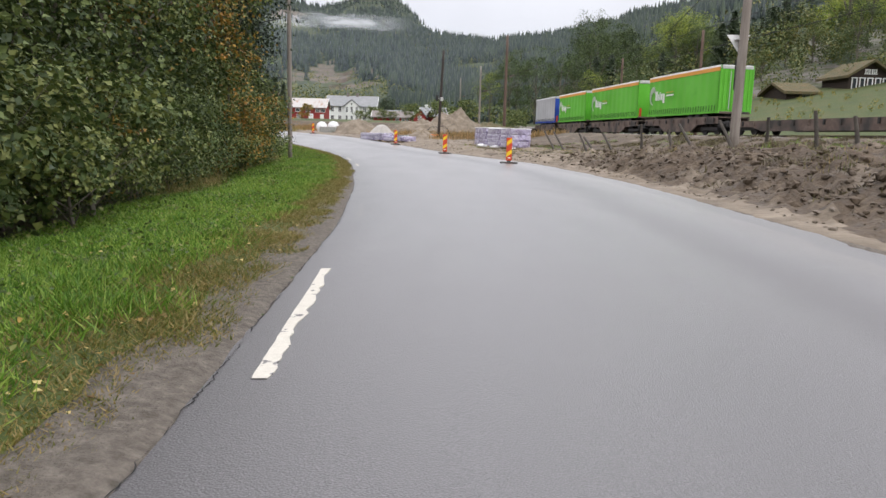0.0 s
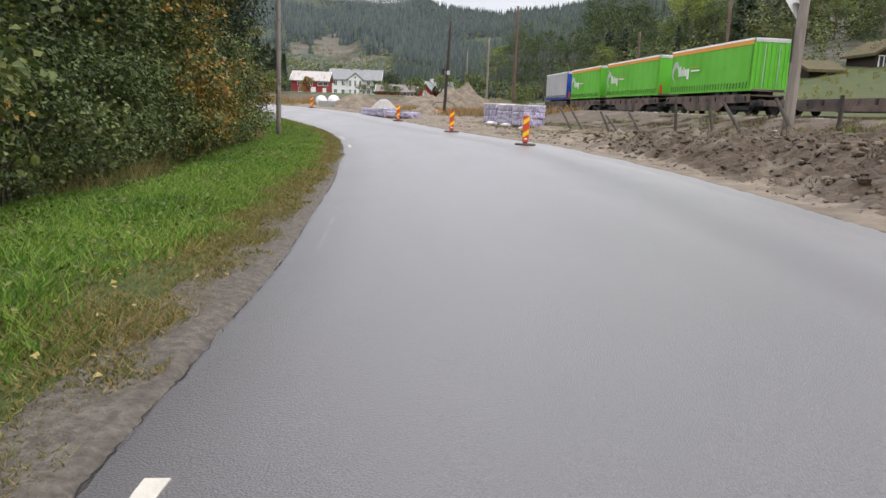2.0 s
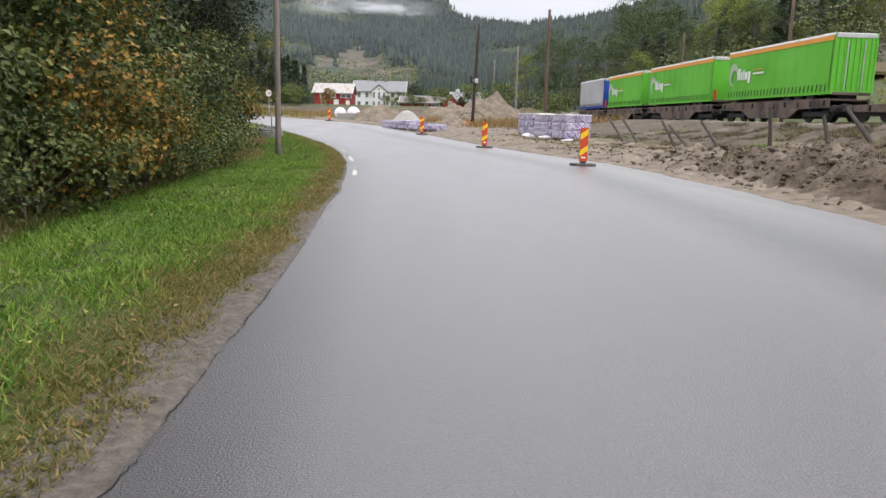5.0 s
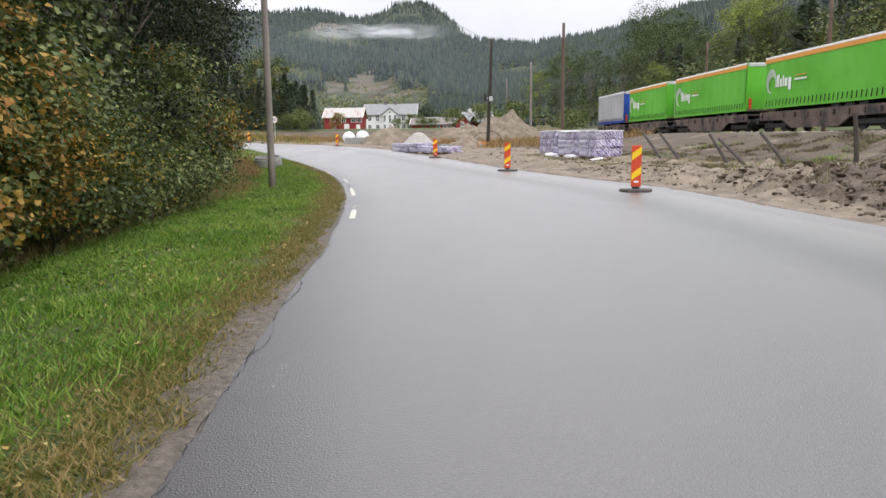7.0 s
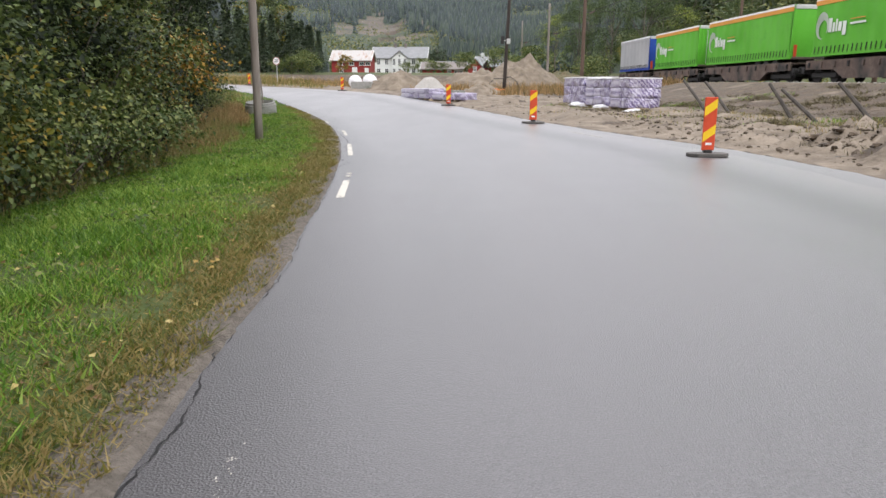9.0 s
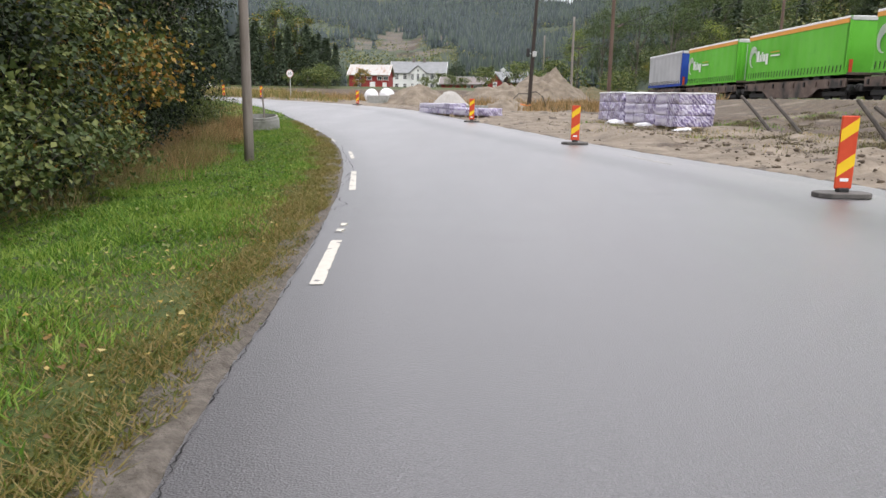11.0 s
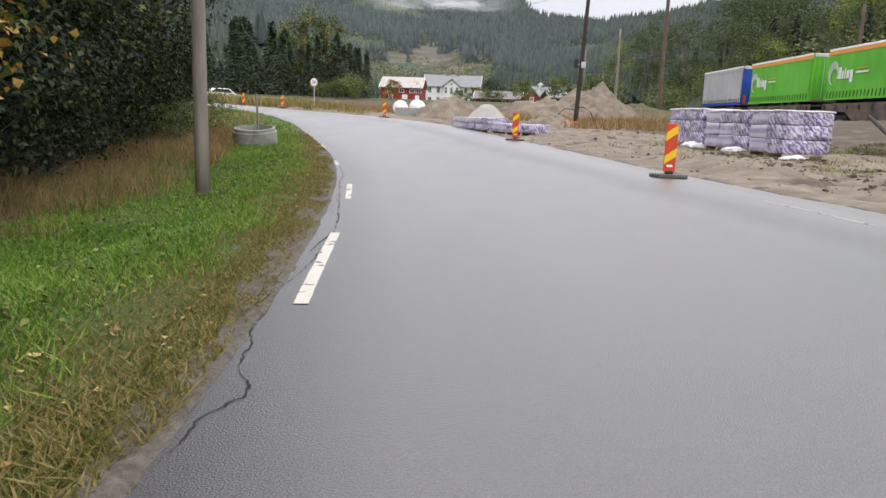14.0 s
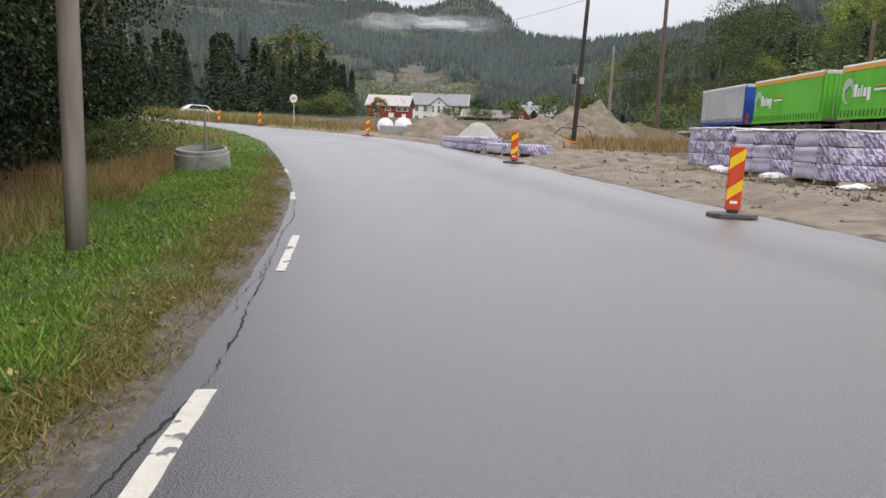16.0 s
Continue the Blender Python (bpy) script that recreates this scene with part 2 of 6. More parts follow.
RIGHT = [(4.6, -40.0), (5.3, -14.0), (5.73, -4.2), (5.89, -1.45), (6.07, 0.96), (6.18, 2.63), (6.24, 3.81), (6.33, 5.35), (6.4, 6.77), (6.47, 8.59), (6.5, 9.8), (6.51, 11.61), (6.49, 13.05), (6.43, 15.28), (6.35, 17.0), (6.26, 18.6), (6.13, 20.47), (5.97, 22.16), (5.78, 23.56), (5.6, 24.51), (5.21, 25.96), (4.85, 27.01), (4.55, 27.86), (3.72, 30.41), (2.2, 35.5), (0.6, 41.5), (-1.7, 49.5), (-5.6, 61.0), (-12.2, 70.5), (-22.0, 78.5), (-40.0, 92.0), (-72.0, 117.0)]


def spline(pts, k):
    out = []
    p = [Vector(q) for q in pts]
    p = [p[0] * 2 - p[1]] + p + [p[-1] * 2 - p[-2]]
    for i in range(1, len(p) - 2):
        for j in range(k):
            t = j / k
            a, b, c, d = p[i - 1], p[i], p[i + 1], p[i + 2]
            out.append(0.5 * ((2 * b) + (c - a) * t + (2 * a - 5 * b + 4 * c - d) * t * t + (3 * b - a - 3 * c + d) * t ** 3))
    out.append(p[-2])
    return out


LE, RE = spline(LEFT, 12), spline(RIGHT, 12)
LEy, LEx = np.array([p.y for p in LE]), np.array([p.x for p in LE])
REy, REx = np.array([p.y for p in RE]), np.array([p.x for p in RE])


def xl(y):
    return float(np.interp(y, LEy, LEx))


def xr(y):
    return float(np.interp(y, REy, REx))


def xt(y):
    """Near face of the train."""
    return 21.6 - 0.09 * (y - 42)


def grade(y):
    if y < 15:
        return 0.0
    if y < 80:
        return 0.00036 * (y - 15) ** 2
    if y < 130:
        return 1.521 + 0.0468 * (y - 80)
    return 3.861 + min(1.0, (y - 130) * 0.012)


EL = ((-180, 10), (-60, 10), (-15, 9.6), (-12.3, 10.0), (-9.8, 9.65), (-8.3, 9.4), (-6.6, 9.65), (-5.7, 10.4), (-3.7, 10.6), (-2.5, 10.3), (-1.5, 9.75), (-0.5, 8.65), (0.3, 8.15), (1.1, 7.75), (2.9, 7.55), (5, 7.25), (7.5, 7.5), (10.7, 7.7), (12.3, 8.1), (15, 8.4), (16, 8.9), (19.4, 9.3), (21, 9.7), (30, 12), (50, 14), (90, 12), (180, 10))
DI = ((-180, 1500), (-20, 2200), (-1.5, 2300), (1, 1900), (5, 1600), (12, 1100), (20, 800), (35, 600), (90, 500), (180, 1500))
D0 = ((-180, 300), (-30, 300), (-15, 330), (0, 350), (5, 300), (9, 220), (12, 150), (16, 110), (25, 75), (30, 60), (40, 52), (60, 46), (120, 50), (180, 300))


def table(tab, a):
    return float(np.interp(a, [p[0] for p in tab], [p[1] for p in tab]))


def hill(x, y):
    a, d = math.degrees(math.atan2(x, y - 10)), math.hypot(x, y - 10)
    d0, dd = table(D0, a), table(DI, a)
    if d <= d0:
        return 0.0
    s = (d - d0) / (dd - d0)
    top = math.tan(radians(table(EL, a))) * dd
    if s > 1:
        return top * (1 - min(1, (s - 1)) * 0.4)
    return top * s ** 1.2 * (1 + 0.12 * fbm(x, y, 0.004) * (1 - s) * min(1, s * 6))


STEEP = ((0, 0.0), (0.04, 0.05), (0.07, 0.16), (0.13, 0.68), (0.18, 0.85), (0.42, 0.98), (0.65, 1.25), (0.8, 1.5), (1, 1.5))
GENTLE = ((0, 0.02), (0.1, 0.12), (0.3, 0.2), (0.5, 0.4), (0.65, 0.75), (0.8, 1.5), (1, 1.5))


def land(x, y, rough=True):
    """Height of the ground sheet."""
    z = grade(y)
    l, r = xl(y), xr(y)
    if l < x < r:
        e = min(x - l, r - x)
        return z - 0.1 * min(1, e / 0.25)
    if x >= r and y < 110:
        u = (x - r) / max(4.0, xt(y) - 0.5 - r)
        k = min(1, max(0, (y - 14) / 16))
        prof = table(STEEP, min(u, 1)) * (1 - k) + table(GENTLE, min(u, 1)) * k
        if y > 55:
            prof *= 1 - 0.5 * min(1, (y - 55) / 40)
        z += prof - (z * 0.6 * min(1, u))
        if rough and 0.02 < u < 0.75:
            q = min(1, u * 12)
            z += q * (0.17 * fbm(x, y, 0.55) + (0.34 * abs(fbm(x + 40, y, 1.3)) + 0.16 * abs(fbm(x, y + 9, 3.4)) - 0.1 if y < 26 else 0.07 * fbm(x + 40, y, 1.7))) * (1 if u < 0.6 else 0.4)
    elif x <= l:
        e = l - x
        z += 0.03 * min(1, e / 0.6) - 0.06 * max(0, 1 - e / 0.55) + (0.05 * fbm(x, y, 0.6) if rough else 0) * min(1, e / 1.5)
        z -= 0.25 * min(1, max(0, e - 2.0) / 2.0) * (1 if y < 22 else 0.3)
        z -= 0.3 * float(np.interp(y, (20, 25, 31, 36), (0, 1, 1, 0))) * min(1, max(0, e - 0.9) / 1.3)
    return z + hill(x, y)


def region(x, y):
    """Which ground cover lies at a place: index into the sheet's materials."""
    a, d = math.degrees(math.atan2(x, y - 10)), math.hypot(x, y - 10)
    l, r = xl(y), xr(y)
    n1 = fbm(x, y, 0.35)
    if d > table(D0, a) and d > 60:
        h = math.degrees(math.atan2(hill(x, y), d))
        w = fbm(x, y, 0.008) * 0.7 + fbm(x, y, 0.03) * 0.5
        if ((a + 10.4 + w) / 1.6) ** 2 + ((h - 8.7 + 0.4 * w) / 0.32) ** 2 < 1:
            return 7
        if ((a + 6.4 + w) / 3.5) ** 2 + ((h - 4.3 + 0.4 * w) / 1.0) ** 2 < 1 or ((a + 10.6 + w) / 2.4) ** 2 + ((h - 4.2 + 0.4 * w) / 0.5) ** 2 < 1 or ((a + 7.5 + 0.6 * w) / 0.95) ** 2 + ((h - 5.8 + 0.6 * w) / 1.05) ** 2 < 1:
            if fbm(x, y, 0.022) < -0.22 or h > 5.1 and fbm(x, y, 0.035) < 0.02:
                return 6
            return 7
        if 24 < a < 52 and 112 < d < 190 and fbm(x, y, 0.05) > -0.3:
            return 8
        if a > 22 and d < 130:
            return 4
        return 6
    if x < l:
        e = l - x
        if e < 0.12 + 0.1 * n1:
            return 0
        if y > 85:
            return 4
        return 5 if e > 3.2 + n1 else 9
    if x < r:
        return 0
    u = (x - r) / max(4.0, xt(y) - 0.5 - r)
    if y > 115:
        return 4
    if x > xt(y) + 7:
        return 4
    if u > 0.87:
        return 3
    if x - r < 0.75 + 0.5 * n1 and y < 24:
        return 2
    if y > 22 and u < 0.4 and fbm(x, y, 0.9) > -0.55:
        return 2
    return 1


def ground_sheet():
    cx, cy, seg = 6.0, 14.0, 560
    radii = [0.0, 0.5]
    while radii[-1] < 4200:
        r = radii[-1]
        radii.append(r + max(0.2, min(r * 0.012, 0.45) if r < 60 else r * 0.02))
    verts, faces, idx = [(cx, cy, land(cx, cy))], [], []
    for r in radii[1:]:
        for k in range(seg):
            t = 2 * math.pi * k / seg
            x, y = cx + r * math.sin(t), cy + r * math.cos(t)
            verts.append((x, y, land(x, y)))
    for k in range(seg):
        faces.append((0, 1 + (k + 1) % seg, 1 + k))
    for i in range(len(radii) - 2):
        a, b = 1 + i * seg, 1 + (i + 1) * seg
        for k in range(seg):
            k2 = (k + 1) % seg
            faces.append((a + k, a + k2, b + k2, b + k))
    mats = [M[k] for k in ("soil", "dirt", "sand", "ballast", "meadow", "floor", "hill", "clear", "rock", "verge")]
    ob = from_arrays("ground", verts, faces, mats, smooth=True)
    for p in ob.data.polygons:
        c = p.center
        p.material_index = region(c.x, c.y)
    return tagged(ob, "ground with grass verge, sandy earth bank, meadow and wooded hills", "ground", kind="structure")


# Turf colour kept dark to paint the shade between grass blades.
M["verge"] = material("verge_turf_shaded", [(0.03, 0.045, 0.014), (0.06, 0.085, 0.02), (0.1, 0.095, 0.036)], 9, bump=0.7, bump_scale=25, bump_dist=0.03)
ground_sheet()


def road_mesh():
    n, across = len(LE), 26
    verts, faces = [], []
    sub = 2
    pts = []
    for i in range(n - 1):
        for j in range(sub):
            t = j / sub
            pts.append((LE[i].lerp(LE[i + 1], t), RE[i].lerp(RE[i + 1], t)))
    pts.append((LE[-1], RE[-1]))
    for a, b in pts:
        jag = 0.018 * fbm(a.x, a.y, 1.6) + 0.014 * fbm(a.x, a.y, 7)
        jag2 = 0.12 * fbm(b.x, b.y, 0.8) + 0.05 * fbm(b.x, b.y, 4)
        d = (b - a).normalized()
        a2, b2 = a + d * jag, b + d * jag2
        row = []
        for k in range(across + 1):
            u = k / across
            p = a2.lerp(b2, u)
            z = grade(p.y) + 0.035 * (1 - (2 * u - 1) ** 2) + 0.008 * fbm(p.x, p.y, 0.5)
            row.append((p.x, p.y, z))
        row = [(row[0][0] - d.x * 0.03, row[0][1] - d.y * 0.03, row[0][2] - 0.12), row[0]] + row + [row[-1], (row[-1][0] + d.x * 0.05, row[-1][1] + d.y * 0.05, row[-1][2] - 0.12)]
        verts += row
    w = across + 5
    for i in range(len(pts) - 1):
        for k in range(w - 1):
            if k in (1, w - 3):
                continue
            faces.append((i * w + k, i * w + k + 1, (i + 1) * w + k + 1, (i + 1) * w + k))
    ob = from_arrays("road", verts, faces, M["asphalt"], smooth=True)
    at = ob.data.attributes.new("across", 'FLOAT', 'POINT')
    at.data.foreach_set("value", [min(1, max(0, (k - 2) / across)) for _ in pts for k in range(w)])
    return tagged(ob, "wet grey asphalt road with crumbling edges", "road", kind="structure")


road_mesh()


def road_z(x, y):
    l, r = xl(y), xr(y)
    u = min(1, max(0, (x - l) / (r - l)))
    return grade(y) + 0.035 * (1 - (2 * u - 1) ** 2) + 0.008 * fbm(x, y, 0.5)


def soil_width(y):
    """Width of the bare soil between asphalt and grass."""
    return np.interp(y, (-9, 0, 6, 8, 13, 17, 21, 24, 30, 46), (0.17, 0.17, 0.13, 0.08, 0.04, 0.02, 0.0, 0.05, 0.06, 0.04))


def soil_strip():
    verts, faces, across = [], [], 9
    ys = np.arange(-14, 47, 0.07)
    for y in ys:
        l, w = xl(y), float(soil_width(y)) * 1.6 + 0.26 + 0.1 * fbm(y, 3, 1.1)
        for k in range(across + 1):
            e = -0.05 + (w + 0.05) * k / across
            z = grade(y) + 0.012 + 0.03 * max(0, e) + 0.014 * fbm(l - e, y, 3.0) + 0.008 * fbm(l - e, y, 11.0)
            z -= 0.02 * (e < 0.03) + 0.08 * (k == across) + 0.06 * (k == 0)
            verts.append((l - e, y, z))
    w = across + 1
    for i in range(len(ys) - 1):
        for k in range(across):
            faces.append((i * w + k, i * w + w + k, i * w + w + k + 1, i * w + k + 1))
    ob = from_arrays("verge_soil", verts, faces, M["soil"], smooth=True)
    tagged(ob, "strip of bare wet soil along the asphalt edge", "soil", kind="structure")


soil_strip()

# ---- materials of things ----
M["paint"] = material("worn_white_paint", [(0.5, 0.47, 0.41), (0.63, 0.6, 0.53)], 9, (0.5, 0.7), bump=0.2, second=((0.16, 0.155, 0.155), 9, 0.6, 0.64))
# Near-black ribbon colour stands for the shade inside the cracks.
M["crack"] = material("crack_shade_black", [(0.015, 0.015, 0.015), (0.03, 0.03, 0.03)], 20, bump=0.2)
M["green"] = material("green_tarpaulin", [(0.085, 0.34, 0.025), (0.11, 0.41, 0.035), (0.13, 0.45, 0.05)], 0.35, (0.35, 0.55), bump=0.15, bump_scale=1.2, bump_dist=0.05, second=((0.09, 0.34, 0.04), 0.9, 0.6, 0.85))
M["orange"] = material("orange_band", [(0.62, 0.28, 0.05), (0.7, 0.33, 0.07)], 1, (0.4, 0.6), bump=0)
M["white_plastic"] = material("white_film", [(0.68, 0.68, 0.7), (0.85, 0.85, 0.86)], 2, (0.35, 0.6), bump=0.4, bump_scale=6)
M["grey_tarp"] = material("grey_tarpaulin", [(0.34, 0.34, 0.35), (0.44, 0.44, 0.45)], 0.5, (0.45, 0.6), bump=0.1)
M["blue"] = material("blue_paint", [(0.02, 0.05, 0.3), (0.03, 0.08, 0.4)], 1, (0.35, 0.5), bump=0)
M["pale"] = material("pale_print", [(0.62, 0.68, 0.6), (0.74, 0.78, 0.72)], 1, (0.4, 0.6), bump=0)
M["alu"] = material("dull_aluminium", [(0.42, 0.42, 0.42), (0.58, 0.58, 0.57)], 3, (0.4, 0.6), metal=0.3, bump=0.1)
M["rust"] = material("rusty_steel", [(0.07, 0.05, 0.042), (0.13, 0.095, 0.078), (0.21, 0.165, 0.14)], 1.6, (0.6, 0.9), metal=0.2, bump=0.3, second=((0.05, 0.045, 0.042), 0.8, 0.5, 0.65))
M["dark_steel"] = material("dark_steel", [(0.02, 0.02, 0.021), (0.05, 0.047, 0.045)], 3, (0.5, 0.8), metal=0.3, bump=0.2)
M["rail"] = material("rail_steel", [(0.1, 0.075, 0.06), (0.17, 0.13, 0.1)], 5, (0.35, 0.6), metal=0.6, bump=0.1)
M["tyre"] = material("rubber", [(0.018, 0.018, 0.019), (0.045, 0.043, 0.042)], 6, (0.6, 0.85), bump=0.3)
M["foot"] = material("dusty_rubber", [(0.07, 0.066, 0.062), (0.14, 0.13, 0.12)], 5, (0.6, 0.85), bump=0.3)
M["red_sheet"] = material("red_reflective", [(0.52, 0.06, 0.025), (0.62, 0.085, 0.035)], 6, (0.35, 0.5), bump=0.05, second=((0.3, 0.06, 0.04), 9, 0.62, 0.8))
M["yellow_sheet"] = material("yellow_reflective", [(0.78, 0.5, 0.02), (0.86, 0.58, 0.03)], 6, (0.35, 0.5), bump=0.05)
M["concrete"] = material("concrete", [(0.24, 0.24, 0.225), (0.36, 0.355, 0.335)], 5, (0.8, 0.95), bump=0.4, bump_scale=40, second=((0.17, 0.18, 0.15), 2.2, 0.55, 0.7))
M["pole_wood"] = material("weathered_pole", [(0.15, 0.125, 0.105), (0.23, 0.2, 0.175), (0.3, 0.27, 0.24)], 6, (0.8, 0.95), bump=0.5, bump_scale=24, stretch=(1, 1, 0.08))
M["tar_wood"] = material("tarred_pole", [(0.028, 0.022, 0.019), (0.06, 0.047, 0.04)], 6, (0.7, 0.9), bump=0.4, stretch=(1, 1, 0.1))
M["red_mast"] = material("rusty_mast", [(0.085, 0.055, 0.042), (0.15, 0.1, 0.078)], 4, (0.7, 0.9), bump=0.2, stretch=(1, 1, 0.2))
M["post_wood"] = material("grey_fence_wood", [(0.03, 0.026, 0.022), (0.09, 0.078, 0.066)], 7, (0.8, 0.95), bump=0.5, stretch=(1, 1, 0.15))
M["white_wall"] = material("white_boards", [(0.66, 0.67, 0.66), (0.78, 0.79, 0.77)], 0.6, (0.6, 0.8), bump=0.15)
M["red_wall"] = material("red_boards", [(0.2, 0.025, 0.025), (0.3, 0.045, 0.04)], 0.9, (0.7, 0.9), bump=0.2)
M["roof_grey"] = material("grey_slate", [(0.17, 0.175, 0.18), (0.26, 0.265, 0.27)], 1.2, (0.5, 0.7), bump=0.3, bump_scale=3)
M["roof_tin"] = material("rusted_tin", [(0.3, 0.29, 0.28), (0.42, 0.4, 0.38), (0.28, 0.17, 0.12)], 0.5, (0.4, 0.7), metal=0.2, bump=0.3, stretch=(2.5, 0.5, 1))
M["roof_brown"] = material("old_roof", [(0.14, 0.12, 0.11), (0.24, 0.215, 0.2)], 1.5, bump=0.3)
M["dark_wood"] = material("dark_log", [(0.02, 0.014, 0.011), (0.05, 0.036, 0.028)], 2, bump=0.4, stretch=(1, 1, 5))
M["turf"] = material("turf_roof", [(0.06, 0.06, 0.028), (0.1, 0.085, 0.042), (0.14, 0.095, 0.05)], 1.2, bump=0.9, bump_scale=6, bump_dist=0.15)
M["glass"] = material("dark_window_glass", [(0.02, 0.024, 0.03), (0.045, 0.05, 0.06)], 0.5, (0.05, 0.12), spec=0.8, bump=0)
M["plank"] = material("raw_board", [(0.42, 0.33, 0.22), (0.6, 0.49, 0.35)], 4, bump=0.3, stretch=(1, 6, 1))
M["wire"] = material("wire", [(0.02, 0.02, 0.02), (0.04, 0.04, 0.04)], 1, bump=0)
M["sign_white"] = material("sign_white", [(0.75, 0.75, 0.75), (0.82, 0.82, 0.82)], 3, (0.3, 0.5), bump=0)
M["faded_red"] = material("faded_red", [(0.4, 0.2, 0.18), (0.5, 0.3, 0.27)], 3, (0.4, 0.6), bump=0)
M["sign_black"] = material("sign_black", [(0.012, 0.012, 0.012), (0.02, 0.02, 0.02)], 3, (0.4, 0.5), bump=0)
M["car_white"] = material("car_paint", [(0.7, 0.7, 0.7), (0.78, 0.78, 0.78)], 1, (0.15, 0.2), spec=0.6, bump=0)
M["orange_hose"] = material("orange_plastic", [(0.6, 0.16, 0.04), (0.7, 0.22, 0.06)], 3, (0.4, 0.6), bump=0.1)


def film_material(name, crumple):
    """Printed lilac packing film: rows of slanted dark-violet dashes, or crumpled folds with crease shade painted in.
    """
    m = bpy.data.materials.new(name)
    m.use_nodes = True
    n, l = m.node_tree.nodes, m.node_tree.links
    b = n["Principled BSDF"]
    t = n.new("ShaderNodeTexCoord")
    mp = n.new("ShaderNodeMapping")
    l.new(t.outputs["Object"], mp.inputs["Vector"])
    mp.inputs["Rotation"].default_value = (0, radians(28), 0)
    mp.inputs["Scale"].default_value = (1.0, 1.0, 1.0)
    br = n.new("ShaderNodeTexWave")
    br.bands_direction = 'Z'
    br.inputs["Scale"].default_value = 1.05
    br.inputs["Distortion"].default_value = 0.6
    br.inputs["Detail"].default_value = 1
    l.new(t.outputs["Object"], br.inputs["Vector"])
    wv = n.new("ShaderNodeTexWave")
    wv.bands_direction = 'DIAGONAL'
    wv.inputs["Scale"].default_value = 5.5 if not crumple else 3.2
    wv.inputs["Distortion"].default_value = 0.3 if not crumple else 8.0
    wv.inputs["Detail"].default_value = 5
    wv.inputs["Detail Scale"].default_value = 2.2
    l.new(t.outputs["Object"], wv.inputs["Vector"])
    a = n.new("ShaderNodeMath")
    a.operation = 'MULTIPLY'
    l.new(br.outputs["Fac"], a.inputs[0])
    l.new(wv.outputs["Fac"], a.inputs[1])
    r = n.new("ShaderNodeValToRGB")
    e = r.color_ramp.elements
    e[0].position, e[0].color = 0.16, (0.56, 0.53, 0.63, 1)
    e[1].position, e[1].color = 0.66 if not crumple else 0.85, (0.17, 0.135, 0.26, 1)
    x = e.new(0.42)
    x.color = (0.36, 0.31, 0.49, 1)
    l.new(a.outputs[0] if not crumple else wv.outputs["Fac"], r.inputs[0])
    # pale noise patches painted in for white reflections on the film
    ns = n.new("ShaderNodeTexNoise")
    ns.inputs["Scale"].default_value, ns.inputs["Detail"].default_value = (2.2, 6)
    l.new(t.outputs["Object"], ns.inputs["Vector"])
    mx = n.new("ShaderNodeMixRGB")
    q = n.new("ShaderNodeMapRange")
    q.inputs["From Min"].default_value, q.inputs["From Max"].default_value = 0.5, 0.66
    q.inputs["To Max"].default_value = 0.6
    l.new(ns.outputs["Fac"], q.inputs["Value"])
    l.new(q.outputs[0], mx.inputs[0])
    l.new(r.outputs[0], mx.inputs[1])
    mx.inputs[2].default_value = (0.62, 0.6, 0.66, 1)
    l.new(mx.outputs[0], b.inputs["Base Color"])
    b.inputs["Roughness"].default_value = 0.28
    bp = n.new("ShaderNodeBump")
    bp.inputs["Strength"].default_value, bp.inputs["Distance"].default_value = (1.0, 0.11) if crumple else (0.5, 0.03)
    vo = n.new("ShaderNodeTexVoronoi")
    vo.inputs["Scale"].default_value = 3.2
    l.new(t.outputs["Object"], vo.inputs["Vector"])
    l.new(vo.outputs["Distance"], bp.inputs["Height"])
    l.new(bp.outputs[0], b.inputs["Normal"])
    return m


M["film"], M["film_crumpled"] = film_material("printed_film", False), film_material("crumpled_film", True)


# ---- road markings and cracks ----
def dash(x0, y0, x1, y1, width, wear, seed):
    """One edge-line dash from its near end to its far end, with a ragged inner edge."""
    rng = random.Random(seed)
    bm = bmesh.new()
    d = Vector((x1 - x0, y1 - y0)).normalized()
    nrm = Vector((d.y, -d.x))
    n = 36
    prev = None
    for i in range(n + 1):
        p = Vector((x0, y0)).lerp(Vector((x1, y1)), i / n)
        w = width * (1 - wear * max(0, 0.35 + 0.9 * fbm(i * 0.9, seed * 7.1, 0.35) + rng.uniform(-0.12, 0.12)))
        w = max(0.02, min(width, w))
        a = p + nrm * rng.uniform(-0.003, 0.003)
        b = p + nrm * w
        cur = [bm.verts.new((q.x, q.y, road_z(q.x, q.y) + h)) for q in (a, b) for h in (0.006, -0.01)]
        if prev:
            bm.faces.new((prev[0], prev[2], cur[2], cur[0]))
            bm.faces.new((prev[2], prev[3], cur[3], cur[2]))
            bm.faces.new((prev[1], prev[0], cur[0], cur[1]))
        prev = cur
    ob = part("road_marking", bm, M["paint"])
    return tagged(ob, "worn white painted edge line on asphalt", "road marking", "edge line dashes", "structure")


for i, q in enumerate(((0.05, -5.5, -0.02, -2.72, 0.1, 0.42), (-1.57, 16.94, -1.77, 18.5, 0.1, 0.1), (-1.83, 18.93, -1.84, 19.1, 0.08, 0.5), (-1.85, 19.28, -1.88, 19.44, 0.07, 0.8),
                       (-2.36, 22.2, -2.84, 24.8, 0.1, 0.1), (-3.38, 27.49, -3.82, 29.35, 0.085, 0.15), (-5.0, 33.0, -5.4, 34.2, 0.1, 0.3), (-6.9, 38.6, -7.4, 40, 0.1, 0.3),
                       (3.35, 27.2, 2.76, 29.6, 0.045, 0.9))):
    dash(*q, i + 1)


